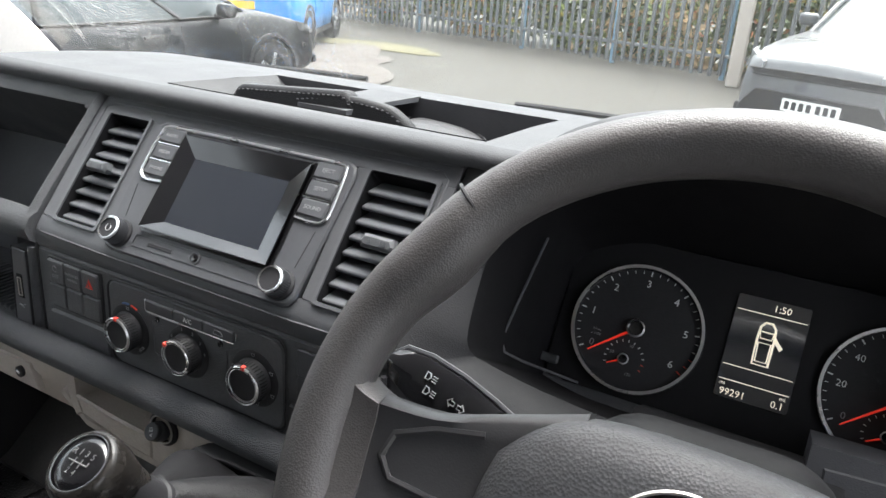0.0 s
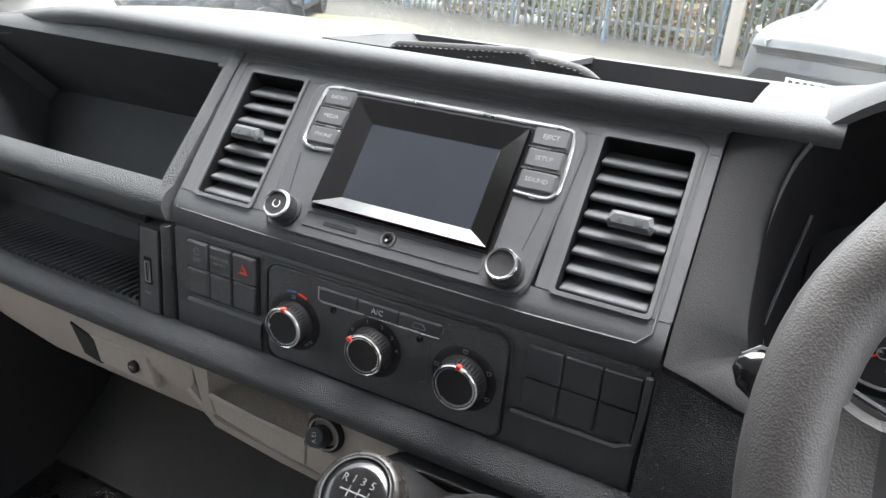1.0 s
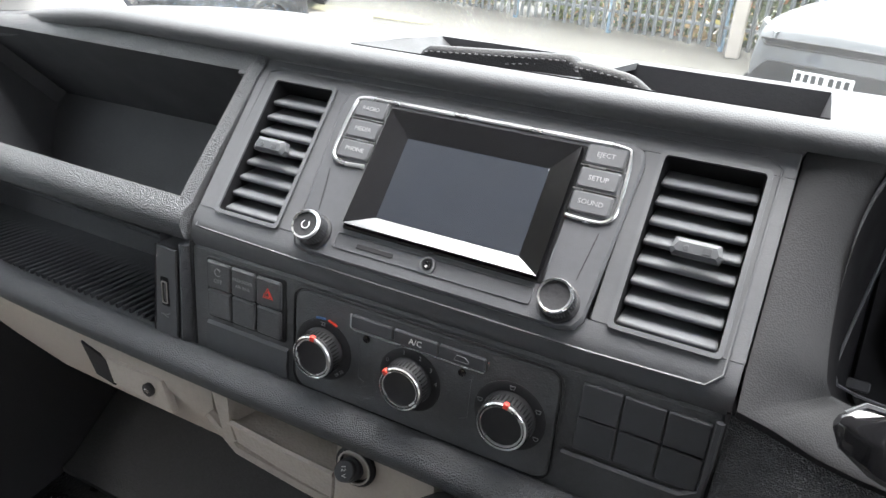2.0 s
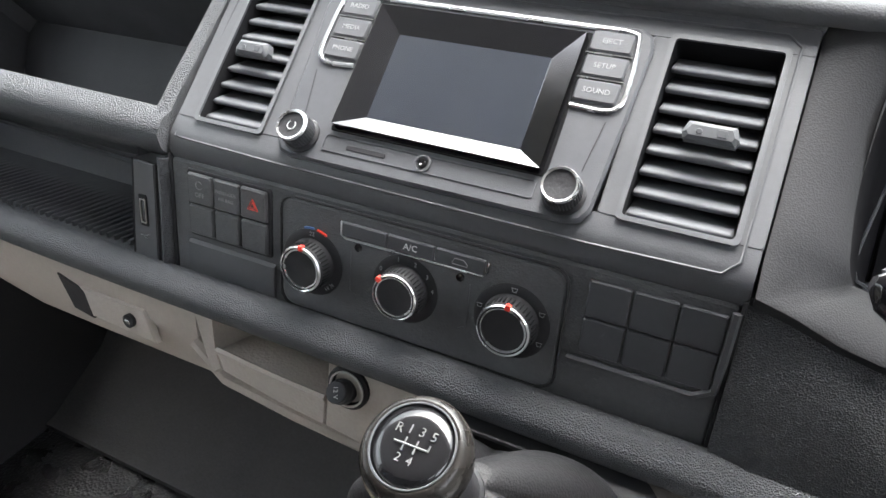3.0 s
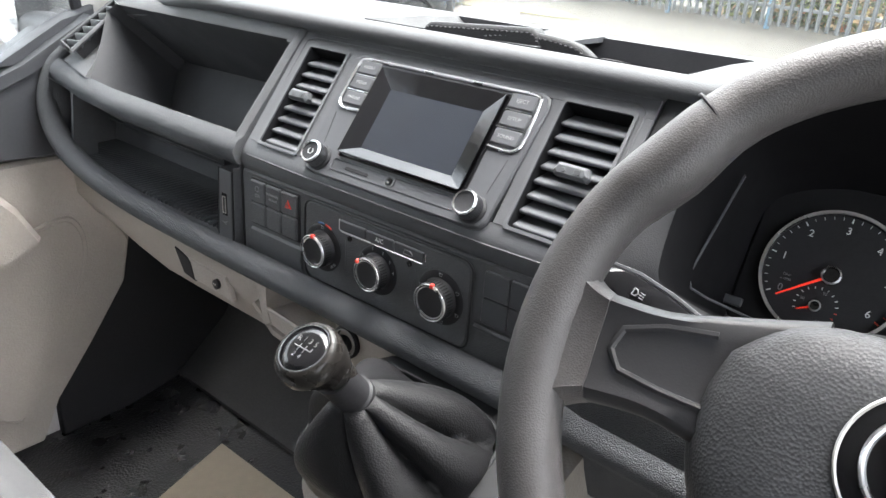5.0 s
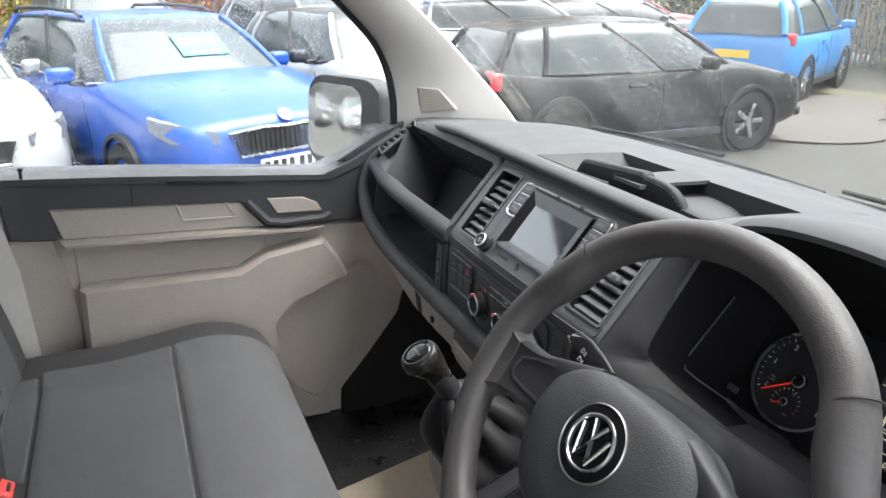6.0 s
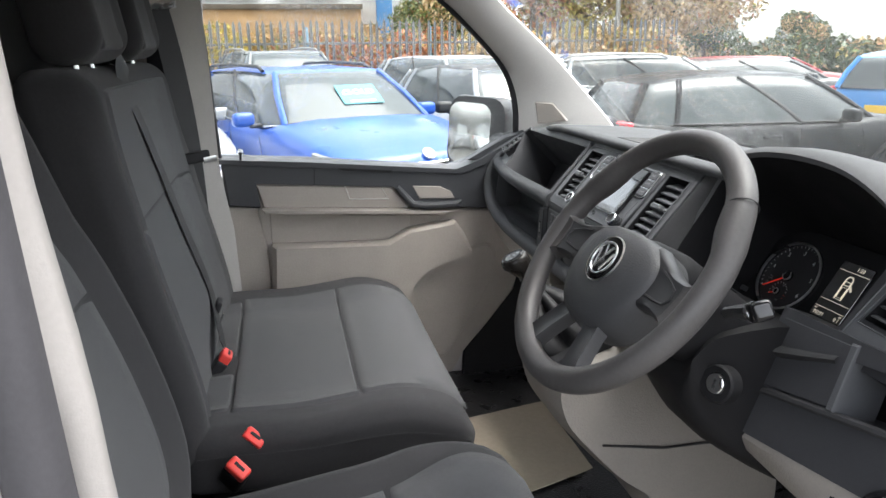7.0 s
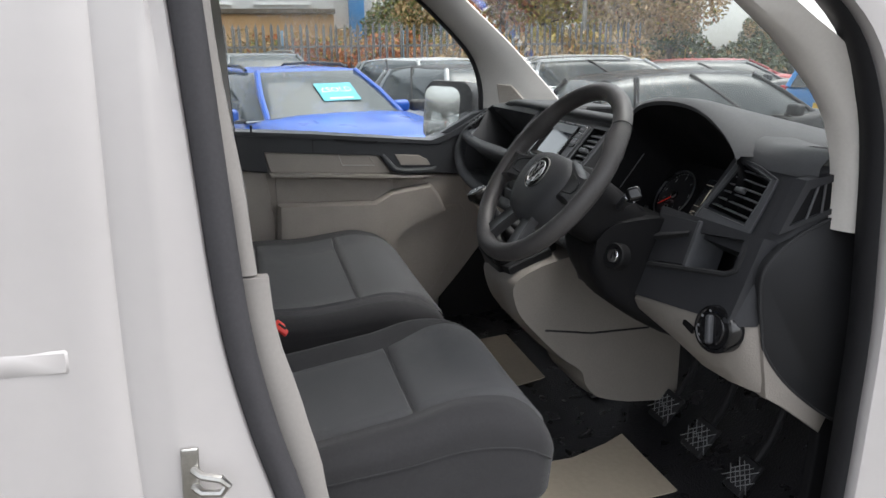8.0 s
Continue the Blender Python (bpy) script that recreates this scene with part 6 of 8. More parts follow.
# ---- steering wheel ----
WC, TILT_W = Vector((0.497, 0.320, 1.403)), radians(34.7)
WN = Vector((0.03, -math.cos(TILT_W), math.sin(TILT_W))).normalized()
WU = Vector((1, 0, 0)) - WN * WN.x
WM = plane_m(WC, WU, WN.cross(WU))
wheel = thing("steering_wheel", WC, "worn dark grey four-spoke steering wheel with round chrome emblem", "steering wheel")
R, rt = 0.1895, 0.0182
rim_bm = bmesh.new()
rings = []
for i in range(96):
    a = 2 * math.pi * i / 96
    fat = 1.0 + 0.16 * (math.exp(-((math.degrees(a) - 150) / 10) ** 2) + math.exp(-((math.degrees(a) - 30) / 10) ** 2))
    ring = []
    for k in range(18):
        b = 2 * math.pi * k / 18
        rad = R + rt * fat * math.cos(b) * 0.98 - (0.006 * (fat - 1) / 0.16)
        ring.append(WM @ Vector((rad * math.cos(a), rad * math.sin(a), rt * 1.0 * math.sin(b) * (1 + 0.12 * (fat > 1.05)))))
    rings.append(ring)
part("rim", loft(rings, True, False, rim_bm, None, True), M_WHEEL, wheel, "worn grained rim", 80)
for a in (140, 40):
    part("rim_seam", tube([WM @ Vector(((R + (rt * 1.035) * math.cos(b)) * math.cos(radians(a)), (R + (rt * 1.035) * math.cos(b)) * math.sin(radians(a)), rt * 1.02 * math.sin(b))) for b in [2 * math.pi * k / 20 for k in range(20)]], 0.0011, 5, True), M_BLACK, wheel)


def spoke(a, widths, r0, r1, z0, z1, th):
    """A flat arm from the hub to the rim at angle a, its half-width given along the way."""
    wf = along([(k / (len(widths) - 1), w) for k, w in enumerate(widths)])
    rings = []
    for k in range(13):
        t = k / 12
        r, w, z = lerp(r0, r1, t), wf(t), lerp(z0, z1, smooth01(t))
        c = Vector((math.cos(a), math.sin(a), 0))
        s = Vector((-math.sin(a), math.cos(a), 0))
        bow = -0.10 * w * w / 0.05
        rings.append([c * (r + bow * abs(x) * 0.5) + s * (w * x) + Vector((0, 0, z + th * y)) for x, y in ((-1, -0.5), (-0.96, 0.25), (-0.8, 0.5), (-0.55, 0.42), (0, 0.40), (0.55, 0.42), (0.8, 0.5), (0.96, 0.25), (1, -0.5), (0, -0.9))])
    return loft(rings, True, True, None, WM)


for a, sg in ((186, 1), (-6, -1)):
    sp = part("spoke", spoke(radians(a), (0.046, 0.037, 0.029, 0.031), 0.055, 0.164, -0.012, -0.004, 0.022), M_SPOKE, wheel, "broad satin upper spoke", 60)
    ca = radians(a)
    c, s_ = Vector((math.cos(ca), math.sin(ca), 0)), Vector((-math.sin(ca), math.cos(ca), 0))
    part("contour", tube([WM @ (c * r + s_ * (sg * w) + Vector((0, 0, z))) for r, w, z in ((0.100, -0.022, 0.0005), (0.125, -0.019, 0.0025), (0.146, -0.012, 0.004), (0.150, 0.0, 0.0045), (0.143, 0.010, 0.004), (0.120, 0.014, 0.002), (0.098, 0.016, 0.0))], 0.0022, 6), M_SPOKE, sp)
    part("rim_grip", spoke(ca, (0.030, 0.037, 0.052), 0.158, 0.186, -0.004, -0.001, 0.025), M_WHEEL, wheel, "grained grip where the spoke meets the rim", 60)
for a in (249, 291):
    part("spoke", spoke(radians(a), (0.022, 0.019, 0.021), 0.06, 0.186, -0.016, -0.004, 0.018), M_SPOKE, wheel, "narrow satin lower spoke", 60)
hub_out = spline([(-0.078, 0.030, 0), (-0.060, 0.052, 0), (-0.03, 0.062, 0), (0.03, 0.062, 0), (0.060, 0.052, 0), (0.078, 0.030, 0), (0.082, 0.0, 0), (0.074, -0.035, 0), (0.052, -0.066, 0), (0.02, -0.080, 0), (-0.02, -0.080, 0), (-0.052, -0.066, 0), (-0.074, -0.035, 0), (-0.082, 0.0, 0), (-0.078, 0.030, 0)], 4)[:-1]
hub_out = [(p.x * 1.22, p.y * (0.98 if p.y > 0 else 1.08) - 0.008) for p in hub_out]
part("hub_cover", loft([[(x * k, y * k, h) for x, y in hub_out] for k, h in ((1.02, -0.05), (1.03, -0.022), (1.0, -0.008), (0.95, 0.002), (0.86, 0.009), (0.6, 0.015), (0.3, 0.017))], True, True, None, WM @ at(-0.002, -0.014, 0)), M_HUB, wheel, "grained airbag cover", 70)
part("hub_crease", tube([WM @ Vector(p) for p in ((-0.094, 0.000, -0.010), (-0.058, -0.046, 0.006), (-0.008, -0.060, 0.010), (0.042, -0.046, 0.006), (0.078, 0.000, -0.010))], 0.0016, 5), M_BLACK, wheel)
text("lettering", "AIRBAG", 0.008, WM @ at(-0.008, -0.060, 0.0130), M_PANEL, wheel)
EMB = WM @ at(-0.002, -0.016, 0.0165)
emblem = part("emblem", lathe([(0.0335, -0.002), (0.0335, 0.0015), (0.029, 0.0025), (0.0, 0.0025)], 48, EMB, cap=False), M_GLOSS, wheel, "round black and chrome emblem")
part("ring", lathe([(0.0352, -0.001), (0.0355, 0.0018), (0.0346, 0.0026), (0.0336, 0.0018)], 48, EMB), M_STEEL, emblem)
part("ring", tube([EMB @ Vector((0.0242 * math.cos(2 * math.pi * i / 48), 0.0242 * math.sin(2 * math.pi * i / 48), 0.0034)) for i in range(48)], 0.0017, 8, True), M_CHROME, emblem)
for pts in (((-0.0085, 0.0205), (0.0, 0.0035), (0.0085, 0.0205)), ((-0.0185, 0.0120), (-0.0085, -0.0185), (0.0, 0.0005), (0.0085, -0.0185), (0.0185, 0.0120))):
    part("chevron", tube([EMB @ Vector((x * 0.94, y * 0.94, 0.0036)) for x, y in pts], 0.0021, 6, False, None, None, 0.7), M_CHROME, emblem)

# ---- steering column, stalks, ignition ----
column = thing("steering_column", (0.50, 0.50, 1.25), "dark plastic steering column shroud with stalks and ignition lock", "steering column")
ax = -WN
CM = Matrix.Translation(WC + ax * 0.14 + Vector((0, 0, -0.012))) @ ax.to_track_quat("Z", "Y").to_matrix().to_4x4()
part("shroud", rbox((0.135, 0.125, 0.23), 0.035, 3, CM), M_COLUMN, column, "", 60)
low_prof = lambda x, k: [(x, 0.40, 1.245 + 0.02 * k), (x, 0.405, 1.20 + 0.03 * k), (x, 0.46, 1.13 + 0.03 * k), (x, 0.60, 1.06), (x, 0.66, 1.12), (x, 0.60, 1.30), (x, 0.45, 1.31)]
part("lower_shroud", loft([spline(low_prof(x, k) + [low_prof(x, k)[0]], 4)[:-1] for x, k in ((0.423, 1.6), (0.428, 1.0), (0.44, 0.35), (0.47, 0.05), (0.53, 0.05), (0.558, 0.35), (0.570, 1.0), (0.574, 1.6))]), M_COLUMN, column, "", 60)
ign_m = Matrix.Translation((0.594, 0.428, 1.250)) @ Vector((0.30, -0.92, 0.25)).to_track_quat("Z", "Y").to_matrix().to_4x4()
ign = part("ignition_lock", lathe([(0.026, -0.02), (0.026, 0.0), (0.0235, 0.003), (0.0150, 0.002), (0.0150, -0.004)], 32, ign_m), M_COLUMN, column, "ignition lock")
part("lock_face", lathe([(0.0135, -0.006), (0.0135, 0.0035), (0.0120, 0.005), (0.0, 0.005)], 28, ign_m, cap=False), M_CHROME, ign, "bright key barrel")
part("keyhole", slab(outline(0.0035, 0.013, 0.001), 0.004, 0.0056, ign_m, 0.0002), M_BLACK, ign)
# left stalk: flat paddle
SL = plane_m((0.332, 0.415, 1.364), (0.96, -0.05, -0.26), (0.16, 0.55, 0.80)) @ Matrix.Scale(0.86, 4)
stalk = part("indicator_stalk", loft([[(x, y * w, h) for y, h in ((-1, -0.004), (-0.9, 0.004), (0.0, 0.008), (0.9, 0.004), (1, -0.004), (0, -0.008))] for x, w in ((-0.062, 0.004), (-0.055, 0.013), (-0.035, 0.019), (0.0, 0.020), (0.03, 0.017), (0.06, 0.013), (0.11, 0.011))], True, True, None, SL), M_GLOSS, column, "black indicator stalk with white signs", 60)
part("stalk_edge", tube([SL @ Vector(p) for p in ((-0.060, 0.006, 0.003), (-0.052, 0.016, 0.002), (-0.03, 0.021, 0.0), (0.0, 0.0215, 0.0), (0.03, 0.019, 0.0), (0.06, 0.0145, 0.0))], 0.0016, 5), M_TRIM, stalk)
for k, (x, y) in enumerate(((-0.022, 0.006), (-0.018, -0.004))):
    part("lamp_sign", tube([SL @ Vector((x + dx, y + dy, 0.0082)) for dx, dy in ((-0.004, -0.003), (-0.004, 0.003), (-0.001, 0.0025), (0.0005, 0.0), (-0.001, -0.0025))], 0.0006, 4, True), M_PRINT_DIM, stalk)
    for j in range(3):
        part("lamp_sign", tube([SL @ Vector((x + 0.002, y - 0.002 + 0.002 * j, 0.0082)), SL @ Vector((x + 0.006, y - 0.002 + 0.002 * j, 0.0082))], 0.0004, 4), M_PRINT_DIM, stalk)
for sgn in (-1, 1):
    part("arrow_sign", tube([SL @ Vector((0.006 + sgn * 0.0015 + sgn * dx, -0.001 + dy, 0.0082)) for dx, dy in ((0, -0.0015), (0.003, -0.0015), (0.003, -0.0035), (0.0062, 0.0), (0.003, 0.0035), (0.003, 0.0015), (0, 0.0015))], 0.0005, 4, True), M_PRINT_DIM, stalk)
rs = part("wiper_stalk", tube([(0.58, 0.44, 1.345), (0.62, 0.425, 1.362), (0.665, 0.410, 1.378), (0.690, 0.402, 1.388)], [0.009, 0.009, 0.012, 0.011], 10), M_PANEL, column, "black wiper stalk")
part("stalk_tip", rbox((0.030, 0.024, 0.024), 0.006, 2, Matrix.Translation((0.690, 0.402, 1.389)) @ pose(0, 0, 0, 20, -22, -20)), M_GLOSS, rs)
part("stalk_tip_ring", tube([(0.672, 0.407, 1.381), (0.679, 0.405, 1.384)], 0.0125, 12), M_CHROME, rs)

# ---- light switch ----
lsw = thing("light_switch", (0.822, 0.507, 1.179), "black rotary headlight switch on the beige panel", "light switch")
LSM = Matrix.Translation((0.821, 0.512, 1.178)) @ Vector((0.20, -0.97, 0.12)).to_track_quat("Z", "Y").to_matrix().to_4x4()
part("base", lathe([(0.041, -0.02), (0.042, 0.006), (0.0405, 0.010), (0.036, 0.0115), (0.034, 0.0095), (0.0, 0.0095)], 44, LSM, cap=False), M_GLOSS, lsw, "glossy round base")
part("dial", lathe([(0.028, 0.008), (0.0275, 0.013), (0.025, 0.0145), (0.0, 0.0145)], 40, LSM, cap=False), M_GLOSS, lsw, "turning disc")
part("grip", rbox((0.012, 0.050, 0.014), 0.005, 3, LSM @ at(0, 0, 0.018) @ pose(0, 0, 0, 0, 0, 12)), M_PANEL, lsw, "raised grip bar")
for a in (115, 150, 185, 215):
    part("sign", slab(shift(outline(0.005, 0.004, 0.001), 0.0315 * math.cos(radians(a)), 0.0315 * math.sin(radians(a))), 0.009, 0.0101, LSM, 0.0002), M_PRINT_DIM, lsw)

# ---- pedals ----
for x, y, z, w, lab in ((0.318, 0.775, 0.755, 0.075, "clutch pedal"), (0.466, 0.780, 0.748, 0.075, "brake pedal"), (0.622, 0.785, 0.738, 0.060, "accelerator pedal")):
    pd = thing("pedal", (x, y, z), "black rubber " + lab + " with a crosshatched pad", "pedal", "pedals")
    pm = Matrix.Translation((x, y, z)) @ Vector((0, -0.80, 0.60)).to_track_quat("Z", "Y").to_matrix().to_4x4()
    part("pad", rbox((w, 0.085, 0.014), 0.005, 2, pm), M_BLACK, pd)
    for i in range(7):
        o = -0.5 + i / 6
        for ang in (45, -45):
            part("tread", rbox((0.0016, 0.046, 0.003), 0.0007, 1, pm @ at(o * w * 0.85, 0.012 * (1 if i % 2 else -1), 0.0075) @ pose(0, 0, 0, 0, 0, ang)), M_PRINT_SOFT, pd)
    part("arm", tube([(x, y + 0.01, z), (x, y + 0.06, z + 0.08), (x + 0.01, y + 0.10, z + 0.25)], 0.009, 8), M_BLACK, pd)

# ---- paper mats on the floor ----
def floor_mat(pts, label, z=0.616):
    ob = part("floor_mat", loft([[(x, y, z) for x, y in pts], [(x, y, z + 0.0025) for x, y in pts]]), M_MAT)
    return tagged(ob, label, "floor mat", "paper floor mats")


floor_mat([(-0.575, 0.70), (-0.18, 0.66), (-0.10, 0.45), (-0.04, 0.10), (-0.42, 0.05), (-0.48, 0.36)], "cream paper protective mat on the passenger floor", 0.622)
floor_mat([(0.200, 0.755), (0.50, 0.728), (0.56, 0.30), (0.335, 0.20), (0.330, 0.35), (0.315, 0.52), (0.265, 0.64)], "cream paper protective mat on the driver's floor", 0.632)


# ---- seats ----
def rim_step(i, n, rim):
    """Even steps from 0 to 1 with a narrow first and last one."""
    return 0.0 if i == 0 else 1.0 if i == n else lerp(rim, 1 - rim, (i - 1) / (n - 2))


def seat(name, x0, x1, label, ins, top, face, cushion_y, heads, head_y, split=None, group="front seats", wing=0.030):
    """A van seat: cushion and back in dark cloth with paler inserts, head restraints on steel posts.
    top: the cushion's height along y; face: where the back's flanks stand, by height."""
    s = thing(name, ((x0 + x1) / 2, -0.05, 0.62), label, "seat", group)
    xc, hw = (x0 + x1) / 2, (x1 - x0) / 2
    y0, y1 = cushion_y
    hy = (y1 - y0) / 2
    yc = (y0 + y1) / 2
    top_f, face_f = along(top), along(face)

    def cush(p):
        """Bend a flat cushion: rising to a rolled front, raised flanks, a slight dish."""
        x, y, z = p
        f = (y + hy) / (2 * hy)
        side = abs(x) / hw
        up = (z + 0.085) / 0.17
        lift = 0.022 * smooth01((side - 0.60) / 0.22) * (1 - smooth01((f - 0.62) / 0.3)) - 0.006 * (1 - side * side)
        pinch = 0.035 * max(0.0, (f - 0.86) / 0.14) ** 2
        zt = top_f(yc + y)
        return (xc + x * (1 - pinch), yc + y - 0.010 * (1 - up), lerp(0.845 + 0.02 * max(0.0, f - 0.8), zt + lift, up))

    part("cushion", rbox((2 * hw, 2 * hy, 0.17), 0.042, 4, None, cush, None, (12, 18, 2)), M_CLOTH_DARK, s, "charcoal cushion flanks", 60)

    def overlay(nm, a, b, v0, v1, lab, flare=0.0):
        """A cloth panel on the cushion, its rim tucked in; flare widens it forward."""
        bm = bmesh.new()
        nx, ny = 14, 14
        rows = []
        for i in range(nx + 1):
            row = []
            for j in range(ny + 1):
                gi, gj = rim_step(i, nx, 0.005 / (b - a)), rim_step(j, ny, 0.005 / (v1 - v0))
                w = flare * smooth01(gj * 1.6)
                u = lerp(a - w, b + w, gi) - xc
                edge = i in (0, nx) or j in (0, ny)
                row.append(Vector(cush((u, lerp(v0, v1, gj) - yc, 0.085))) + Vector((0, 0, -0.002 if edge else 0.0058)))
            rows.append(row)
        loft(rows, False, False, bm)
        return part(nm, bm, M_CLOTH, s, lab, 60)

    seam, a, b = 0.014, *ins
    overlay("cushion_insert", a, b, y0 + (0.078 if split else 0.01), seam - 0.0015, "mid-grey ribbed cloth insert")
    overlay("thigh_insert", a, b, seam + 0.0015, y1 - 0.006, "mid-grey cloth thigh insert", 0.0 if split else 0.026)
    if split:
        for u0, u1 in split:
            overlay("rear_insert", u0, u1, y0 + 0.01, y0 + 0.075, "small cloth strip beside the buckle")
    for sg in (-1, 1):
        part("flank_piping", tube([Vector(cush((sg * hw * 0.995, lerp(y0 + 0.03, y1 - 0.02, k / 16) - yc, 0.028))) + Vector((sg * 0.001, 0, 0)) for k in range(17)], 0.0022, 5), M_CLOTH_DARK, s)
    # back
    zb, zt_back = 0.90, 1.615

    def back(p):
        x, y, z = p
        f = (z + 0.35) / 0.70
        zw = lerp(zb, zt_back, f)
        side = abs(x) / hw
        narrow = 1 - 0.16 * max(0.0, (f - 0.74) / 0.26) ** 2 * (0.5 if split else 1.0)
        dish = wing * (1 - smooth01((side - 0.60) / 0.26)) * (1 - 0.6 * smooth01((f - 0.8) / 0.2))
        return Vector((xc + x * narrow, face_f(zw) - dish * (1 if y < 0 else 0.3) - (y + 0.065), zw))

    part("backrest", rbox((2 * hw, 0.13, 0.70), 0.045, 4, None, back, None, (12, 2, 18)), M_CLOTH_DARK, s, "charcoal backrest flanks", 60)
    zs = 0.08
    for nm, f0, f1 in (("back_insert", -0.345, zs - 0.0015), ("shoulder_insert", zs + 0.0015, 0.318)):
        rows = []
        for i in range(15):
            u = lerp((a - xc) * 1.02, (b - xc) * 1.02, rim_step(i, 14, 0.005 / (b - a)))
            rows.append([back(Vector((u, -0.065 - (-0.003 if (i in (0, 14) or j in (0, 14)) else 0.0045), lerp(f0, f1, rim_step(j, 14, 0.015))))) for j in range(15)])
        part(nm, loft(rows, False, False), M_CLOTH, s, "mid-grey cloth back insert", 60)
    for k, f in enumerate(heads):
        hx = lerp(x0, x1, f)
        hm = Matrix.Translation((hx, head_y, 1.735)) @ pose(0, 0, 0, 12, 0, 0)
        h = part("head_restraint", rbox((0.29, 0.115, 0.235), 0.048, 4, hm, lambda p: (p.x * (1 - 0.12 * max(0, p.z) / 0.1), p.y + 0.02 * (p.x / 0.13) ** 2, p.z), None, (4, 2, 4)), M_CLOTH_DARK, s, "charcoal head restraint", 60)
        part("front_panel", rbox((0.165, 0.02, 0.20), 0.009, 2, hm @ at(0, 0.048, 0), lambda p: (p.x, p.y + 0.02 * (p.x / 0.13) ** 2, p.z), None, (4, 1, 4)), M_CLOTH, h, "mid-grey cloth panel", 60)
        for d in (-0.055, 0.055):
            part("post", tube([(hx + d, hm.translation.y + 0.033, 1.585), (hx + d, hm.translation.y + 0.018, 1.655)], 0.006, 10), M_CHROME, h)
            part("post_collar", lathe([(0.014, 0.0), (0.014, 0.008), (0.009, 0.010)], 14, Matrix.Translation((hx + d, hm.translation.y + 0.032, 1.598))), M_BLACK, h)
    part("base", box(x0 + 0.03, x1 - 0.03, y0 + 0.04, y1 - 0.06, 0.605, 0.86, 0.02, 2), M_BLACK, s, "dark seat base")
    part("skirt", loft([[(x, y1 - 0.045, 0.845), (x, y1 - 0.020, 0.835), (x, y1 - 0.035, 0.80), (x, y1 - 0.09, 0.79)] for x in span(x0 + 0.02, x1 - 0.02, 4)], False, False), M_PANEL, s)
    return s


driver = seat("driver_seat", 0.315, 0.800, "charcoal and grey cloth driver's seat beside the open doorway", (0.402, 0.700),
              [(-0.34, 0.940), (-0.21, 0.960), (-0.06, 0.991), (0.0, 1.004), (0.085, 1.032), (0.15, 1.042), (0.20, 1.030), (0.235, 1.000), (0.262, 0.965)],
              [(0.88, -0.290), (1.06, -0.278), (1.21, -0.311), (1.366, -0.371), (1.447, -0.412), (1.64, -0.475)], (-0.32, 0.258), (0.5,), -0.535)
bench = seat("passenger_bench", -0.715, 0.150, "charcoal and grey cloth double passenger seat", (-0.612, 0.054),
             [(-0.34, 0.948), (-0.24, 0.960), (-0.11, 0.964), (0.02, 0.984), (0.09, 0.998), (0.14, 1.000), (0.18, 0.992), (0.215, 0.970), (0.248, 0.935)],
             [(0.88, -0.262), (1.042, -0.285), (1.319, -0.358), (1.603, -0.424), (1.66, -0.440)], (-0.32, 0.245), (0.27, 0.74), -0.505, ((-0.60, -0.268), (-0.165, 0.040)))

# ---- belts ----
def strap(name, pts, w, mat, parent, normal=(0, -1, 0.2)):
    """A flat belt along points."""
    n = Vector(normal).normalized()
    pts = spline(pts, 5)
    rows = []
    for i, p in enumerate(pts):
        d = (pts[min(i + 1, len(pts) - 1)] - pts[max(i - 1, 0)]).normalized()
        s = d.cross(n).normalized()
        rows.append([p - s * w / 2, p - s * w / 2 + n * 0.0015, p + s * w / 2 + n * 0.0015, p + s * w / 2])
    return part(name, loft(rows), mat, parent)


belt1 = thing("pillar_seat_belt", (-0.70, -0.38, 0.95), "black seat belt hanging from the pale door pillar", "seat belt", "seat belts")
strap("webbing", [(-0.665, -0.435, 1.765), (-0.668, -0.40, 1.60), (-0.672, -0.372, 1.40), (-0.675, -0.355, 1.15), (-0.68, -0.345, 0.95)], 0.062, M_STRAP, belt1, (0.75, 0.6, 0.1))
part("top_guide", rbox((0.03, 0.075, 0.05), 0.012, 3, Matrix.Translation((-0.660, -0.425, 1.775)) @ pose(0, 0, 0, 12, 0, 20)), M_BEIGE_PALE, belt1, "pale belt guide")
part("guide_loop", tube([(-0.648, -0.445, 1.755), (-0.640, -0.41, 1.752), (-0.645, -0.385, 1.76)], 0.008, 8), M_CHROME, belt1)
part("guide_slot", box(-0.765, -0.712, -0.475, -0.415, 1.50, 1.76, 0.012, 2), M_BLACK, belt1, "dark height slot")
tongue = part("tongue", rbox((0.016, 0.075, 0.030), 0.006, 2, Matrix.Translation((-0.648, -0.355, 1.372)) @ pose(0, 0, 0, 8, 0, 25)), M_BLACK, belt1)
part("tongue_plate", rbox((0.003, 0.035, 0.016), 0.001, 1, Matrix.Translation((-0.642, -0.318, 1.368)) @ pose(0, 0, 0, 8, 0, 25)), M_CHROME, belt1, "steel belt tongue")
belt2 = thing("centre_seat_belt", (-0.30, -0.35, 1.0), "black lap and shoulder belt lying over the bench backrest", "seat belt", "seat belts")
strap("webbing", [(-0.300, -0.520, 1.600), (-0.290, -0.455, 1.632), (-0.195, -0.440, 1.585), (-0.261, -0.420, 1.501), (-0.317, -0.392, 1.381), (-0.362, -0.359, 1.249), (-0.413, -0.325, 1.119), (-0.414, -0.306, 1.044), (-0.222, -0.270, 0.995)], 0.046, M_STRAP, belt2, (0.1, 0.95, 0.3))
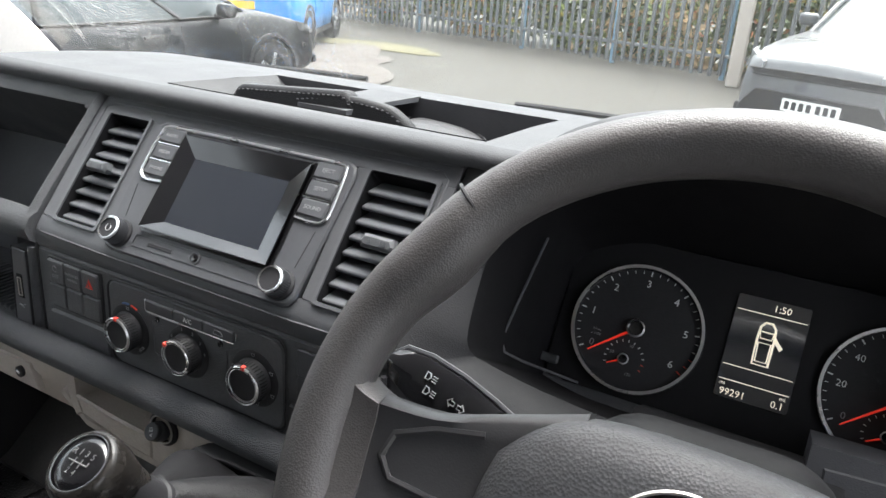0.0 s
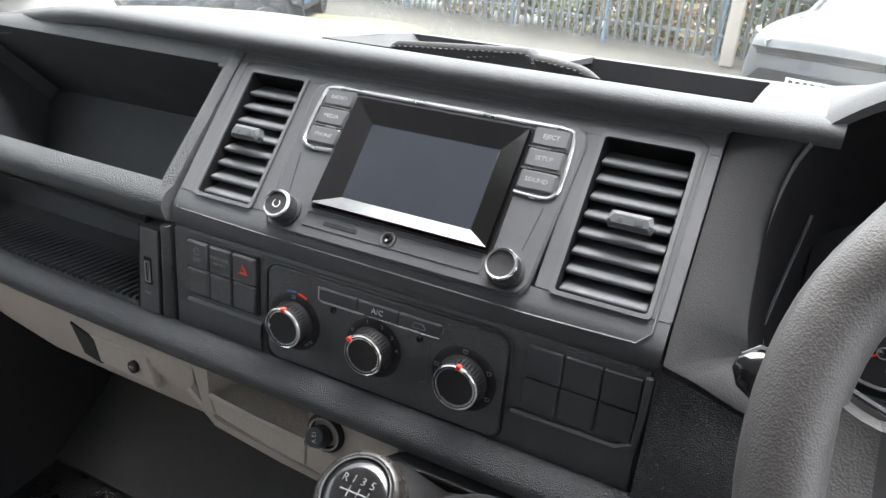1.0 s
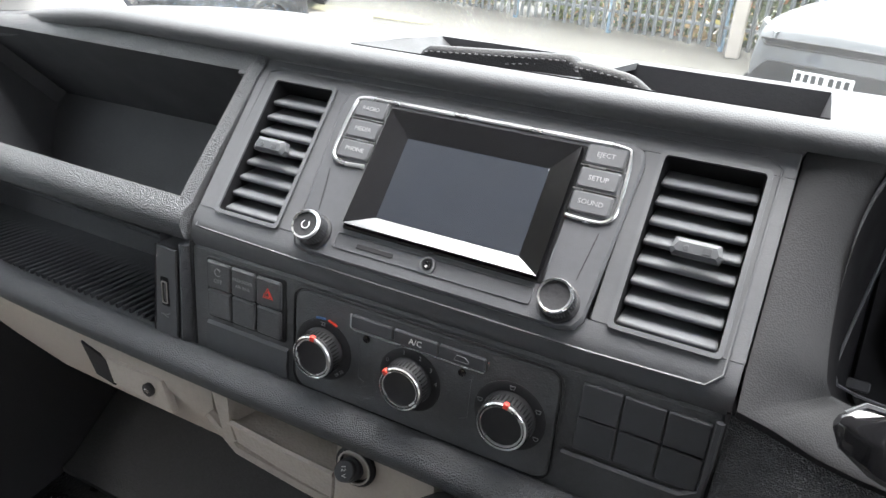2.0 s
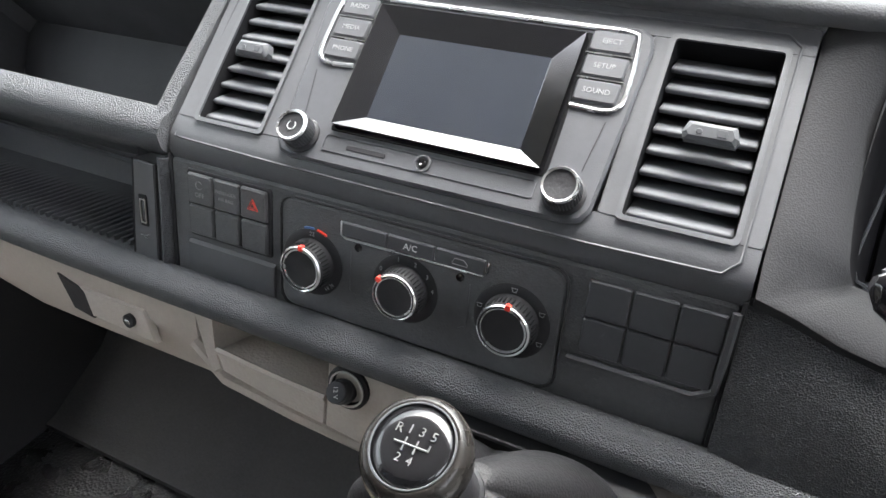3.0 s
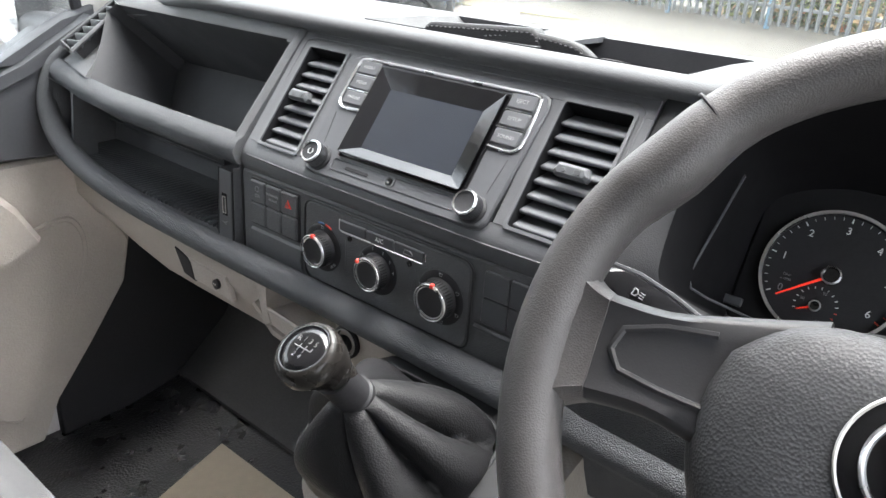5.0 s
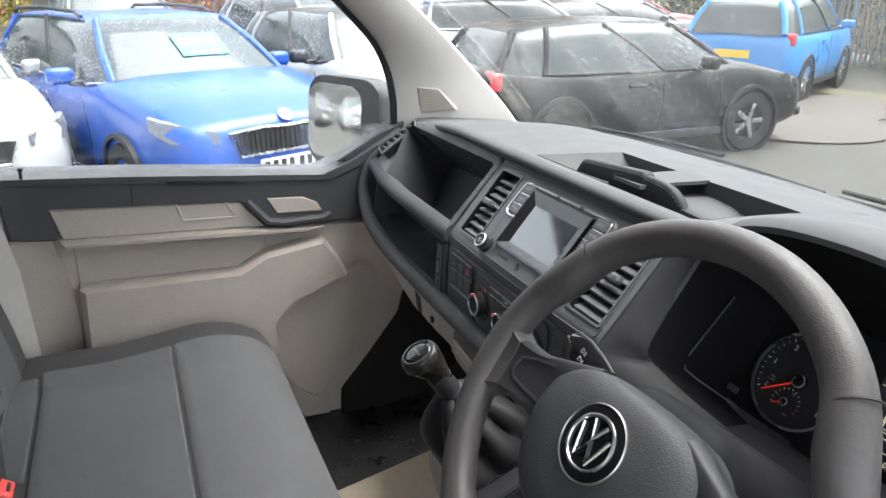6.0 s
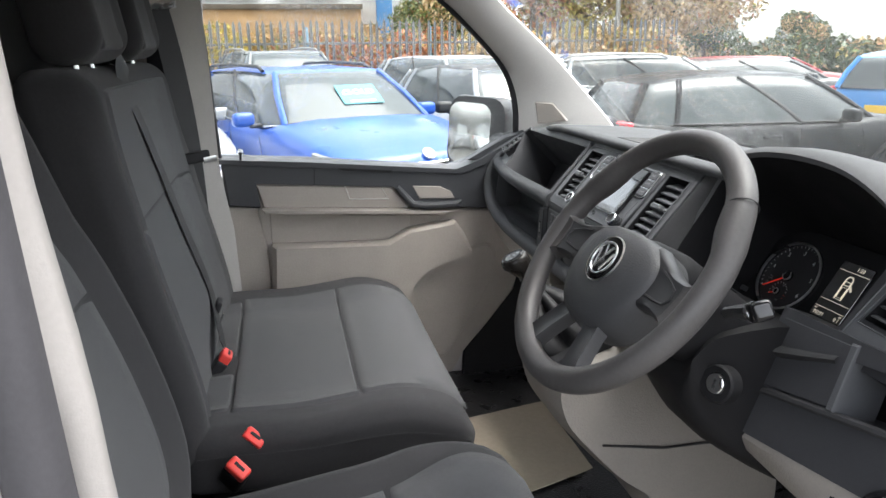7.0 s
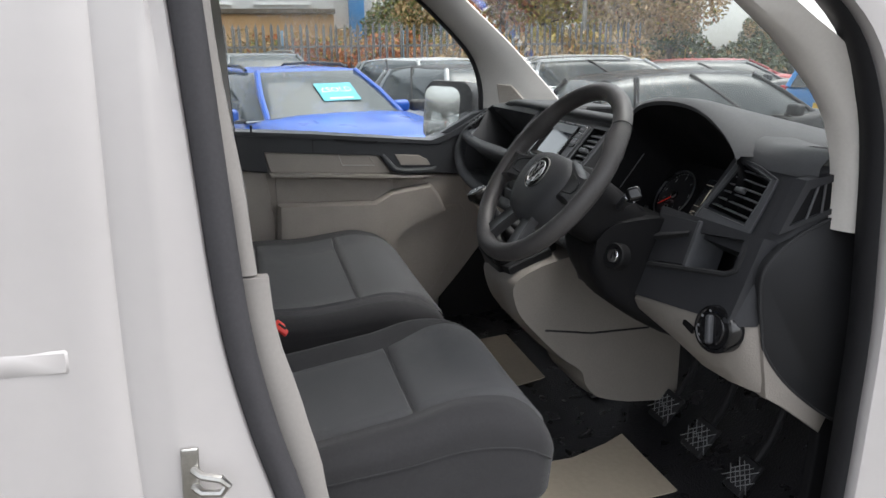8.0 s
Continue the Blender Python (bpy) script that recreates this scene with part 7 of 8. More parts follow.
part("tongue", rbox((0.05, 0.016, 0.03), 0.006, 2, Matrix.Translation((-0.410, -0.294, 1.034)) @ pose(0, 0, 0, -20, 0, 0)), M_BLACK, belt2)
part("tongue_plate", rbox((0.022, 0.004, 0.045), 0.002, 1, Matrix.Translation((-0.408, -0.290, 0.994)) @ pose(0, 0, 0, -20, 0, 0)), M_CHROME, belt2, "steel belt tongue")


def buckle(x, y, z, rx, rz, label, ry=0):
    b = thing("belt_buckle", (x, y, z), label, "belt buckle", "belt buckles")
    m = Matrix.Translation((x, y, z)) @ pose(0, 0, 0, rx, ry, 0) @ pose(0, 0, 0, 0, 0, rz)
    part("body", rbox((0.046, 0.028, 0.075), 0.007, 2, m @ at(0, 0, -0.035)), M_BLACK, b)
    part("release", rbox((0.042, 0.025, 0.024), 0.005, 2, m @ at(0, 0, 0.010)), M_BUCKLE, b, "red release button")
    part("slot", rbox((0.022, 0.006, 0.004), 0.001, 1, m @ at(0, 0.002, 0.0215)), M_BLACK, b)
    part("stem", rbox((0.026, 0.012, 0.09), 0.004, 2, m @ at(0, 0, -0.11)), M_BLACK, b)


buckle(-0.212, -0.272, 0.972, -35, 0, "red-topped belt buckle in the bench cushion gap")
buckle(0.128, -0.196, 0.955, -12, 52, "red-topped belt buckle between the seats", 44)
buckle(0.200, -0.222, 0.938, -12, 46, "red-topped belt buckle beside the driver's seat", 44)

# ---- folded holder lying in the dashboard tray ----
M_POUCH = material("soft_dark_leatherette", (0.034, 0.034, 0.036), 0.5, spec=0.3, bump=0.2, bump_scale=500, var=0.15, voronoi=True)
holder = thing("folded_holder", (0.02, 0.69, 1.47), "folded black stitched pouch standing in the dashboard tray", "pouch")


def open_flap(x0, x1, y0, y1, z0, crest, back):
    """A leather flap standing up from the tray, its top edge folded away from the cab."""
    rows = []
    for i in range(33):
        t = i / 32
        x, y = lerp(x0, x1, t), lerp(y0, y1, t)
        h = crest(t)
        d = back * smooth01((h - z0) / 0.05)
        rows.append([(x, y, z0), (x, y - 0.004, lerp(z0, h, 0.5)), (x, y, h - 0.006), (x, y + 0.003, h - 0.001), (x, y + 0.007, h), (x, y + d, h - 0.001), (x, y + d, h - 0.005), (x, y + 0.008, h - 0.006), (x, y + 0.006, z0)])
    return rows


def rear_crest(t):
    return lerp(1.447, 1.4925 + 0.012 * t, smooth01(t / 0.16) ** 0.6) - 0.022 * smooth01((t - 0.86) / 0.14)


def front_crest(t):
    return 1.490 + 0.008 * math.sin(math.pi * min(1.0, t / 0.75)) - 0.045 * smooth01((t - 0.62) / 0.40) ** 1.5


part("rear_flap", loft(open_flap(-0.140, 0.052, 0.682, 0.700, 1.430, rear_crest, 0.022)), M_LEATHER, holder, "curved stitched flap", 60)
part("front_flap", loft(open_flap(-0.044, 0.142, 0.690, 0.714, 1.430, front_crest, 0.016)), M_LEATHER, holder, "curved stitched flap", 60)
part("pale_insert", slab([(-0.112, 1.452), (-0.016, 1.452), (-0.016, 1.4765), (-0.112, 1.474)], 0.0, 0.003, plane_m((0, 0.672, 0), (1, 0, 0), (0, 0, 1)), 0.001), M_TRIM, holder, "grey card edge")
# soft bag behind the flaps, with a stitched welt
bag = [(0.060, 0.730), (0.060, 0.800), (0.085, 0.812), (0.125, 0.808), (0.160, 0.788), (0.186, 0.752), (0.190, 0.728), (0.165, 0.715), (0.11, 0.712)]
bag = [(p.x, p.y) for p in spline([(x, y, 0) for x, y in bag + bag[:1]], 4)][:-1]
bx, by = 0.125, 0.760
part("body", loft([[(lerp(bx, x, k), lerp(by, y, k), z - 0.06 * (lerp(bx, x, k) - 0.06)) for x, y in bag] for k, z in ((0.9, 1.435), (1.0, 1.452), (1.02, 1.462), (0.97, 1.4665), (0.8, 1.4705), (0.45, 1.4735), (0.1, 1.4740))]), M_POUCH, holder, "rounded dark pouch body", 60)
part("welt", tube([(x, y, 1.4675 - 0.06 * (x - 0.06)) for x, y in bag], 0.0014, 5, True), M_BLACK, holder)
for x0, x1, y0, y1, crest in ((-0.030, 0.128, 0.690, 0.714, front_crest), (-0.110, 0.040, 0.682, 0.700, rear_crest)):
    for i in range(26):
        t = lerp(0.08, 0.92, i / 25)
        xa, xb = (-0.044, 0.142) if crest is front_crest else (-0.140, 0.052)
        part("stitch", rbox((0.0034, 0.0010, 0.0010), 0.0004, 1, Matrix.Translation((lerp(xa, xb, t), lerp(y0, y1, t) - 0.0004, crest(t) - 0.0052))), M_STITCH, holder)

# ---- the car park ----
M_GROUND = material("damp_concrete_yard", (0.069, 0.0655, 0.0575), 0.75, spec=0.25, var=0.16, scale=1.2, bump=0.3, bump_scale=40)
M_GRIT = material("pale_gravel_patch", (0.088, 0.076, 0.067), 0.8, var=0.2, scale=9, bump=0.6, bump_scale=60)
M_MOSS = material("mossy_edge", (0.115, 0.105, 0.06), 0.9, var=0.3, scale=8)
M_TYRE = material("tyre_rubber", (0.02, 0.02, 0.021), 0.7)
M_ALLOY = material("alloy_wheel", (0.40, 0.41, 0.42), 0.3, metal=0.8)
M_CARGLASS = material("car_window_glass", (0.050, 0.060, 0.062), 0.06, var=0.25, scale=3, spec=0.5)
M_PLATE_W = material("white_number_plate", (0.75, 0.75, 0.72), 0.4)
M_PLATE_Y = material("yellow_number_plate", (0.80, 0.50, 0.04), 0.4)
M_LAMP = material("clear_lamp", (0.15, 0.155, 0.16), 0.2, metal=0.4, coat=0.4)
M_TAIL = material("red_tail_lamp", (0.65, 0.03, 0.05), 0.2, coat=0.5)
M_PLASTIC = material("black_car_plastic", (0.018, 0.018, 0.019), 0.5)
M_TEAL = material("teal_price_card", (0.06, 0.34, 0.40), 0.5)
M_PALE = material("galvanised_pale", (0.19, 0.20, 0.20), 0.5, metal=0.2, var=0.2, scale=4, per_object=0.12)
M_POST_BLUE = material("blue_painted_post", (0.22, 0.36, 0.48), 0.5, var=0.15)
M_POST_CONC = material("concrete_post", (0.48, 0.43, 0.38), 0.9, var=0.12, scale=6, bump=0.3, bump_scale=60)
M_BRICK = material("buff_brick", (0.42, 0.26, 0.13), 0.9, var=0.2, scale=2, bump=0.2, bump_scale=30)
M_CLAD = material("white_cladding", (0.72, 0.72, 0.72), 0.6, var=0.05, scale=2)
M_BLUE_PANEL = material("blue_door_panel", (0.10, 0.30, 0.62), 0.5)
M_BARK = material("bark", (0.10, 0.08, 0.06), 0.9, var=0.3, scale=5, bump=0.5, bump_scale=40)

ground = new("ground", bpy.data.meshes.new("ground"))
gb = bmesh.new()
size = [-3000, -600, -150, -60, -30] + [i * 2.0 for i in range(-12, 13)] + [30, 60, 150, 600, 3000]
vs = [[gb.verts.new((x, y, 0.012 * math.sin(x * 0.9) * math.cos(y * 0.7) if abs(x) < 24 and abs(y) < 24 else 0.0)) for y in size] for x in size]
for i in range(len(size) - 1):
    for j in range(len(size) - 1):
        gb.faces.new((vs[i][j], vs[i + 1][j], vs[i + 1][j + 1], vs[i][j + 1]))
gb.to_mesh(ground.data)
gb.free()
ground.data.materials.append(M_GROUND)
ground.matrix_basis = YARD
tagged(ground, "damp pale concrete car park surface", "ground", kind="structure")


def yard_part(name, bm, mat, label, category, kind="structure", group=""):
    ob = part(name, bm, mat)
    ob.matrix_basis = YARD
    return tagged(ob, label, category, group, kind)


def blotch(cx, cy, rx, ry, z, seed, k=48, rough=0.2):
    rnd = random.Random(seed)
    ph = [rnd.uniform(0, 6.28) for _ in range(5)]
    pts = []
    for i in range(k):
        a = 2 * math.pi * i / k
        f = 1 + rough * sum(math.sin((j + 2) * a + ph[j]) / (j + 1) for j in range(5))
        pts.append((cx + rx * f * math.cos(a), cy + ry * f * math.sin(a)))
    return loft([[(x, y, z) for x, y in pts], [(x, y, z + 0.012) for x, y in [(cx + (px - cx) * 0.97, cy + (py - cy) * 0.97) for px, py in pts]]])


yard_part("moss_patch", blotch(-6.7, 10.75, 1.1, 0.55, 0.012, 3), M_MOSS, "yellow-green moss along the grit", "moss", "stuff")
yard_part("grit_patch", blotch(-6.2, 8.6, 1.25, 1.75, 0.022, 11, rough=0.34), M_GRIT, "pale spilled grit on the yard", "grit", "stuff")


# ---- cars ----
def wheel_part(parent, x, y, r):
    sgn = 1 if y > 0 else -1
    m = Matrix.Translation((x, y, r)) @ pose(0, 0, 0, -90 * sgn, 0, 0)
    w = part("wheel", lathe([(r * 0.66, -0.10), (r * 0.94, -0.105), (r, -0.07), (r, 0.07), (r * 0.94, 0.105), (r * 0.66, 0.10)], 32, m), M_TYRE, parent, "", 50)
    part("rim", lathe([(r * 0.67, 0.06), (r * 0.67, 0.098), (r * 0.60, 0.092), (r * 0.55, 0.05), (0.0, 0.05)], 32, m, cap=False), M_PLASTIC, w)
    for i in range(5):
        part("spoke", rbox((r * 0.52, 0.05, 0.03), 0.01, 1, m @ pose(0, 0, 0, 0, 0, 72 * i) @ at(r * 0.34, 0, 0.08)), M_ALLOY, w)
    part("hub", lathe([(0.05, 0.08), (0.05, 0.10), (0.0, 0.104)], 16, m, cap=False), M_ALLOY, w)


for wx, wy in ((-0.82, 1.52), (0.82, 1.52), (-0.82, -1.55), (0.82, -1.55)):
    w = thing("van_wheel", (0, 0, 0), "black steel wheel and tyre of the white van", "wheel", "van wheels")
    wheel_part(w, 0.0, 0.72 if wx < 0 else -0.72, 0.33)
    w.matrix_basis = YARD @ Matrix.Translation((wx * 0.12, wy, 0.012)) @ pose(0, 0, 0, 0, 0, 90)


def car(name, color, label, m, L=4.3, W=1.80, H=1.46, hood=0.98, nose=0.74, screen=(1.02, 0.30), rear=(-1.75, -2.02), belt=0.98, rails=None, rear_drop=0.95, plate="front", sold=False, roof_mat=None, group="parked cars", detail=True, mask=False):
    """A parked car about its own origin: x ahead, z up."""
    dark = max(color) < 0.03
    paint = material(name + "_paint", color, 0.32, coat=0.0 if dark else 0.3, spec=0.2 if dark else 0.4, var=0.05, scale=3)
    c = thing(name, (0, 0, 0), label, "car", group)
    h = L / 2
    st = [(-h, 0.80, 0.34, rear_drop * 0.80), (-h + 0.05, 0.92, 0.30, rear_drop * 0.97), (-h + 0.35, 0.985, 0.24, rear_drop), (-h + 0.9, 1.0, 0.20, belt), (0.0, 1.0, 0.20, belt), (screen[0] - 0.25, 1.0, 0.20, belt), (screen[0], 0.995, 0.20, hood + 0.02), (screen[0] + 0.40, 0.985, 0.21, hood - 0.02), (h - 0.45, 0.965, 0.22, lerp(hood, nose, 0.40)), (h - 0.20, 0.92, 0.22, lerp(hood, nose, 0.75)), (h - 0.06, 0.84, 0.24, nose), (h, 0.72, 0.30, nose - 0.12)]
    st = [Vector(s) for s in spline([(a, b, cc) for a, b, cc, d in st], 3)], [p.x for p in spline([(d, 0, 0) for a, b, cc, d in st], 3)]
    rings = []
    for p, zt in zip(*st):
        x, w, zb = p.x, p.y * W / 2, p.z
        mid = lerp(zb, zt, 0.55)
        half = [(0.0, zb), (w * 0.80, zb), (w * 0.96, zb + 0.08), (w, lerp(zb, mid, 0.6)), (w * 0.995, mid), (w * 0.965, lerp(mid, zt, 0.55)), (w * 0.93, lerp(mid, zt, 0.86)), (w * 0.86, zt - 0.006), (w * 0.5, zt + 0.02), (0.0, zt + 0.03)]
        rings.append([(x, y, z) for y, z in half] + [(x, -y, z) for y, z in half[-2:0:-1]])
    body = part("body", loft(rings), paint, c, "painted body", 50)
    # arches and wheels
    wr = 0.32 if H < 1.55 else 0.35
    fx, rx = h - 0.86, -h + 0.80
    for x in (fx, rx):
        for y in (-1, 1):
            part("wheel_arch", lathe([(wr + 0.055, 0.0), (wr + 0.055, 0.10), (wr + 0.02, 0.104), (wr + 0.02, 0.0)], 28, Matrix.Translation((x, y * (W / 2 - 0.085), wr + 0.01)) @ pose(0, 0, 0, -90 * y, 0, 0)), M_PLASTIC, c)
            wheel_part(c, x, y * (W / 2 - 0.10), wr)
    # cabin: glass body, painted roof and pillars
    wb, wt = W / 2 * 0.90, W / 2 * 0.66
    xs0, xs1, xr1, xr0 = screen[0], screen[1], rear[0], rear[1]
    zr = H - 0.03
    loop_b = [(xs0, -wb * 0.90, hood), (xs0 + 0.08, 0, hood + 0.02), (xs0, wb * 0.90, hood), (xs0 - 0.35, wb, belt - 0.01), (0, wb * 1.01, belt - 0.01), (xr0 + 0.5, wb, belt), (xr0 + 0.04, wb * 0.88, belt), (xr0, 0, belt), (xr0 + 0.04, -wb * 0.88, belt), (xr0 + 0.5, -wb, belt), (0, -wb * 1.01, belt - 0.01), (xs0 - 0.35, -wb, belt - 0.01)]
    loop_t = [(xs1, -wt * 0.93, zr), (xs1 + 0.06, 0, zr + 0.005), (xs1, wt * 0.93, zr), (xs1 - 0.22, wt, zr), (lerp(xs1, xr1, 0.45), wt * 1.02, zr + 0.01), (xr1 + 0.35, wt, zr - 0.02), (xr1 + 0.02, wt * 0.90, zr - 0.06), (xr1, 0, zr - 0.05), (xr1 + 0.02, -wt * 0.90, zr - 0.06), (xr1 + 0.35, -wt, zr - 0.02), (lerp(xs1, xr1, 0.45), -wt * 1.02, zr + 0.01), (xs1 - 0.22, -wt, zr)]
    fine_b, fine_t = (spline([*lp, lp[0]], 4)[:-1] for lp in (loop_b, loop_t))
    part("glasshouse", loft([fine_b] + [[a.lerp(b, k) + Vector((0, 0.05 * k * (1 - k) * 2 * a.y / wb, 0.03 * k * (1 - k))) for a, b in zip(fine_b, fine_t)] for k in (0.25, 0.5, 0.75)] + [fine_t]), M_CARGLASS, c, "dark rain-wet windows", 60)
    cen = Vector((lerp(xs1, xr1, 0.5), 0, zr + 0.035))
    part("roof", loft([fine_t] + [[p.lerp(cen, k) + Vector((0, 0, d)) for p in fine_t] for k, d in ((0.03, 0.012), (0.10, 0.022), (0.3, 0.026), (0.6, 0.016), (0.9, 0.004))], True, True), roof_mat or paint, c, "painted roof", 60)
    for i, r in ((0, 0.030), (2, 0.030), (3, 0.0), (4, 0.022), (10, 0.022), (5, 0.032), (9, 0.032), (6, 0.045), (8, 0.045)):
        if r:
            a, b = Vector(loop_b[i]), Vector(loop_t[i])
            mid = (a + b) / 2 + Vector((0, 0.02 if a.y > 0 else -0.02, 0.012))
            part("pillar", tube([a, mid, b], r, 8), paint if i not in (4, 10) else M_PLASTIC, c)
    part("window_trim", tube([Vector(loop_b[k]) + Vector((0, 0, 0.004)) for k in (2, 3, 4, 5, 6)], 0.010, 6), M_CHROME if rails else M_PLASTIC, c)
    part("window_trim", tube([Vector(loop_b[k]) + Vector((0, 0, 0.004)) for k in (0, 11, 10, 9, 8)], 0.010, 6), M_CHROME if rails else M_PLASTIC, c)
    part("scuttle", tube([Vector(loop_b[k]) + Vector((0.01, 0, 0.004)) for k in (0, 1, 2)], 0.022, 6), M_PLASTIC, c)
    for y in (-1, 1):
        mm = part("mirror", rbox((0.12, 0.20, 0.13), 0.045, 3, Matrix.Translation((xs0 - 0.42, y * (W / 2 + 0.07), belt + 0.06))), roof_mat or paint, c, "door mirror", 60)
        part("mirror_foot", rbox((0.08, 0.12, 0.04), 0.015, 2, Matrix.Translation((xs0 - 0.40, y * (W / 2 - 0.04), belt + 0.0))), M_PLASTIC, mm)
        part("door_seam", tube([(-0.05, y * (W / 2 + 0.001), belt - 0.06), (-0.03, y * (W / 2 + 0.003), 0.6), (-0.08, y * (W / 2 + 0.001), 0.32)], 0.004, 4), M_PLASTIC, c)
        part("door_seam", tube([(xs0 - 0.22, y * (W / 2 - 0.001), belt - 0.08), (xs0 - 0.16, y * (W / 2 + 0.001), 0.6), (xs0 - 0.20, y * (W / 2 - 0.001), 0.32)], 0.004, 4), M_PLASTIC, c)
        part("door_handle", rbox((0.20, 0.03, 0.03), 0.010, 2, Matrix.Translation((-0.35, y * (W / 2 - 0.010), belt - 0.14))), paint, c)
        part("sill", rbox((L * 0.56, 0.04, 0.09), 0.015, 2, Matrix.Translation((0.0, y * (W / 2 - 0.03), 0.25))), M_PLASTIC, c)
        hl = part("headlight", loft([[(h - 0.42, y * W * 0.462, nose + 0.075), (h - 0.30, y * W * 0.440, nose + 0.060), (h - 0.06, y * W * 0.300, nose - 0.005), (h - 0.05, y * W * 0.300, nose - 0.100), (h - 0.20, y * W * 0.430, nose - 0.085), (h - 0.38, y * W * 0.468, nose - 0.02)], [(h - 0.38, y * W * 0.480, nose + 0.070), (h - 0.25, y * W * 0.455, nose + 0.050), (h + 0.0, y * W * 0.305, nose - 0.015), (h + 0.01, y * W * 0.305, nose - 0.095), (h - 0.14, y * W * 0.450, nose - 0.080), (h - 0.34, y * W * 0.486, nose - 0.02)]]), M_LAMP, c, "clear headlight", 30)
        part("tail_lamp", rbox((0.10, 0.24, 0.17), 0.03, 2, Matrix.Translation((-h + 0.12, y * W * 0.41, rear_drop - 0.08))), M_TAIL, c, "red tail lamp")
        part("fog_intake", slab(shift(outline(0.30, 0.10, 0.03), y * 0.58, 0.36), 0.0, 0.05, plane_m((h - 0.06, 0, 0), (0, 1, 0), (0, 0, 1)), 0.01), M_PLASTIC, c)
        if rails:
            part("roof_rail", tube([(xs1 - 0.25, y * wt * 0.98, zr + 0.02), (xs1 - 0.38, y * wt * 0.98, zr + 0.060), (lerp(xs1, xr1, 0.5), y * wt * 1.0, zr + 0.075), (xr1 + 0.35, y * wt * 0.98, zr + 0.05), (xr1 + 0.22, y * wt * 0.98, zr + 0.0)], 0.018, 8), rails, c, "roof rail")
    gz = nose - 0.11
    shape = [(-0.62, 0.035), (-0.58, -0.015), (0.58, -0.015), (0.62, 0.035), (0.30, 0.040), (0.0, 0.042), (-0.30, 0.040)] if mask else [(-0.46, 0.07), (-0.40, -0.085), (0.40, -0.085), (0.46, 0.07), (0.22, 0.085), (0.0, 0.075), (-0.22, 0.085)]
    gr = part("grille", slab(shape, 0.0, 0.055, plane_m((h - 0.045, 0, gz), (0, 1, 0), (0, 0, 1)), 0.01), M_PLASTIC, c, "dark radiator grille")
    part("grille_rim", tube([(h + 0.012, y * 1.02, gz + z * 1.08) for y, z in shape], 0.008 if mask else 0.012, 6, True), M_PLASTIC if mask else M_CHROME, gr)
    if detail and not mask:
        for i in range(21):
            part("slat", box(h + 0.008, h + 0.016, -0.40 + i * 0.04 - 0.006, -0.40 + i * 0.04 + 0.006, gz - 0.075, gz + 0.062, 0.002, 1), M_PLASTIC, gr)
        part("badge", lathe([(0.055, 0.0), (0.055, 0.012), (0.045, 0.018), (0.0, 0.016)], 24, plane_m((h - 0.055, 0, nose + 0.035), (0, 1, 0), (-0.7, 0, 0.7)), cap=False), M_CHROME, c, "round chrome badge")
    part("lower_grille", slab(shift(outline(1.1, 0.12, 0.03), 0, 0.33), 0.0, 0.04, plane_m((h - 0.03, 0, 0), (0, 1, 0), (0, 0, 1)), 0.01), M_PLASTIC, c)
    if mask:
        part("bumper_mask", slab([(-0.74, 0.27), (0.74, 0.27), (0.66, 0.44), (0.55, 0.575), (-0.55, 0.575), (-0.66, 0.44)], 0.0, 0.06, plane_m((h - 0.052, 0, 0), (0, 1, 0), (0, 0, 1)), 0.02), M_PLASTIC, c, "black lower bumper")
    pl = part("number_plate", slab(outline(0.52, 0.112, 0.006), 0.0, 0.012, plane_m((h + (0.013 if mask else 0.006), 0, 0.46 if mask else 0.50), (0, 1, 0), (-0.05, 0, 1)), 0.002), M_PLATE_W, c, "white front number plate")
    for i in range(7):
        part("plate_bar", slab(shift(outline(0.042, 0.072, 0.003), -0.21 + i * 0.066 + (0.02 if i > 3 else 0.0), 0), 0.0115, 0.0135, plane_m((h + (0.013 if mask else 0.006), 0, 0.46 if mask else 0.50), (0, 1, 0), (-0.05, 0, 1)), 0.0005), M_PLASTIC, pl)
    pl = part("number_plate", slab(outline(0.52, 0.112, 0.006), 0.0, 0.012, plane_m((-h - 0.004, 0, 0.72), (0, -1, 0), (0.05, 0, 1)), 0.002), M_PLATE_Y, c, "yellow rear number plate")
    part("rear_bumper", rbox((0.12, W * 0.88, 0.20), 0.05, 2, Matrix.Translation((-h + 0.06, 0, 0.42))), M_PLASTIC, c)
    if sold:
        u = (Vector((xs1, 0, zr)) - Vector((xs0, 0, hood))).normalized()
        sm = plane_m(Vector((xs0, 0, hood)).lerp(Vector((xs1, 0, zr)), 0.42) + Vector((0.054, 0.0, 0.041)), (0, 1, 0), u)
        card = part("price_card", slab(shift(outline(0.42, 0.30, 0.01), 0.12, 0.02), 0.0, 0.004, sm, 0.001), M_TEAL, c, "teal sale card behind the windscreen")
        text("lettering", "£SOLD", 0.115, sm @ at(0.12, 0.05, 0.0045), M_PRINT, card)
        part("lettering_bar", slab(shift(outline(0.26, 0.022, 0.004), 0.12, -0.09), 0.0035, 0.0055, sm, 0.0005), M_PRINT, card)
    c.matrix_basis = YARD @ m
    return c


def parked(x, y, heading):
    return pose(x, y, 0, 0, 0, heading)


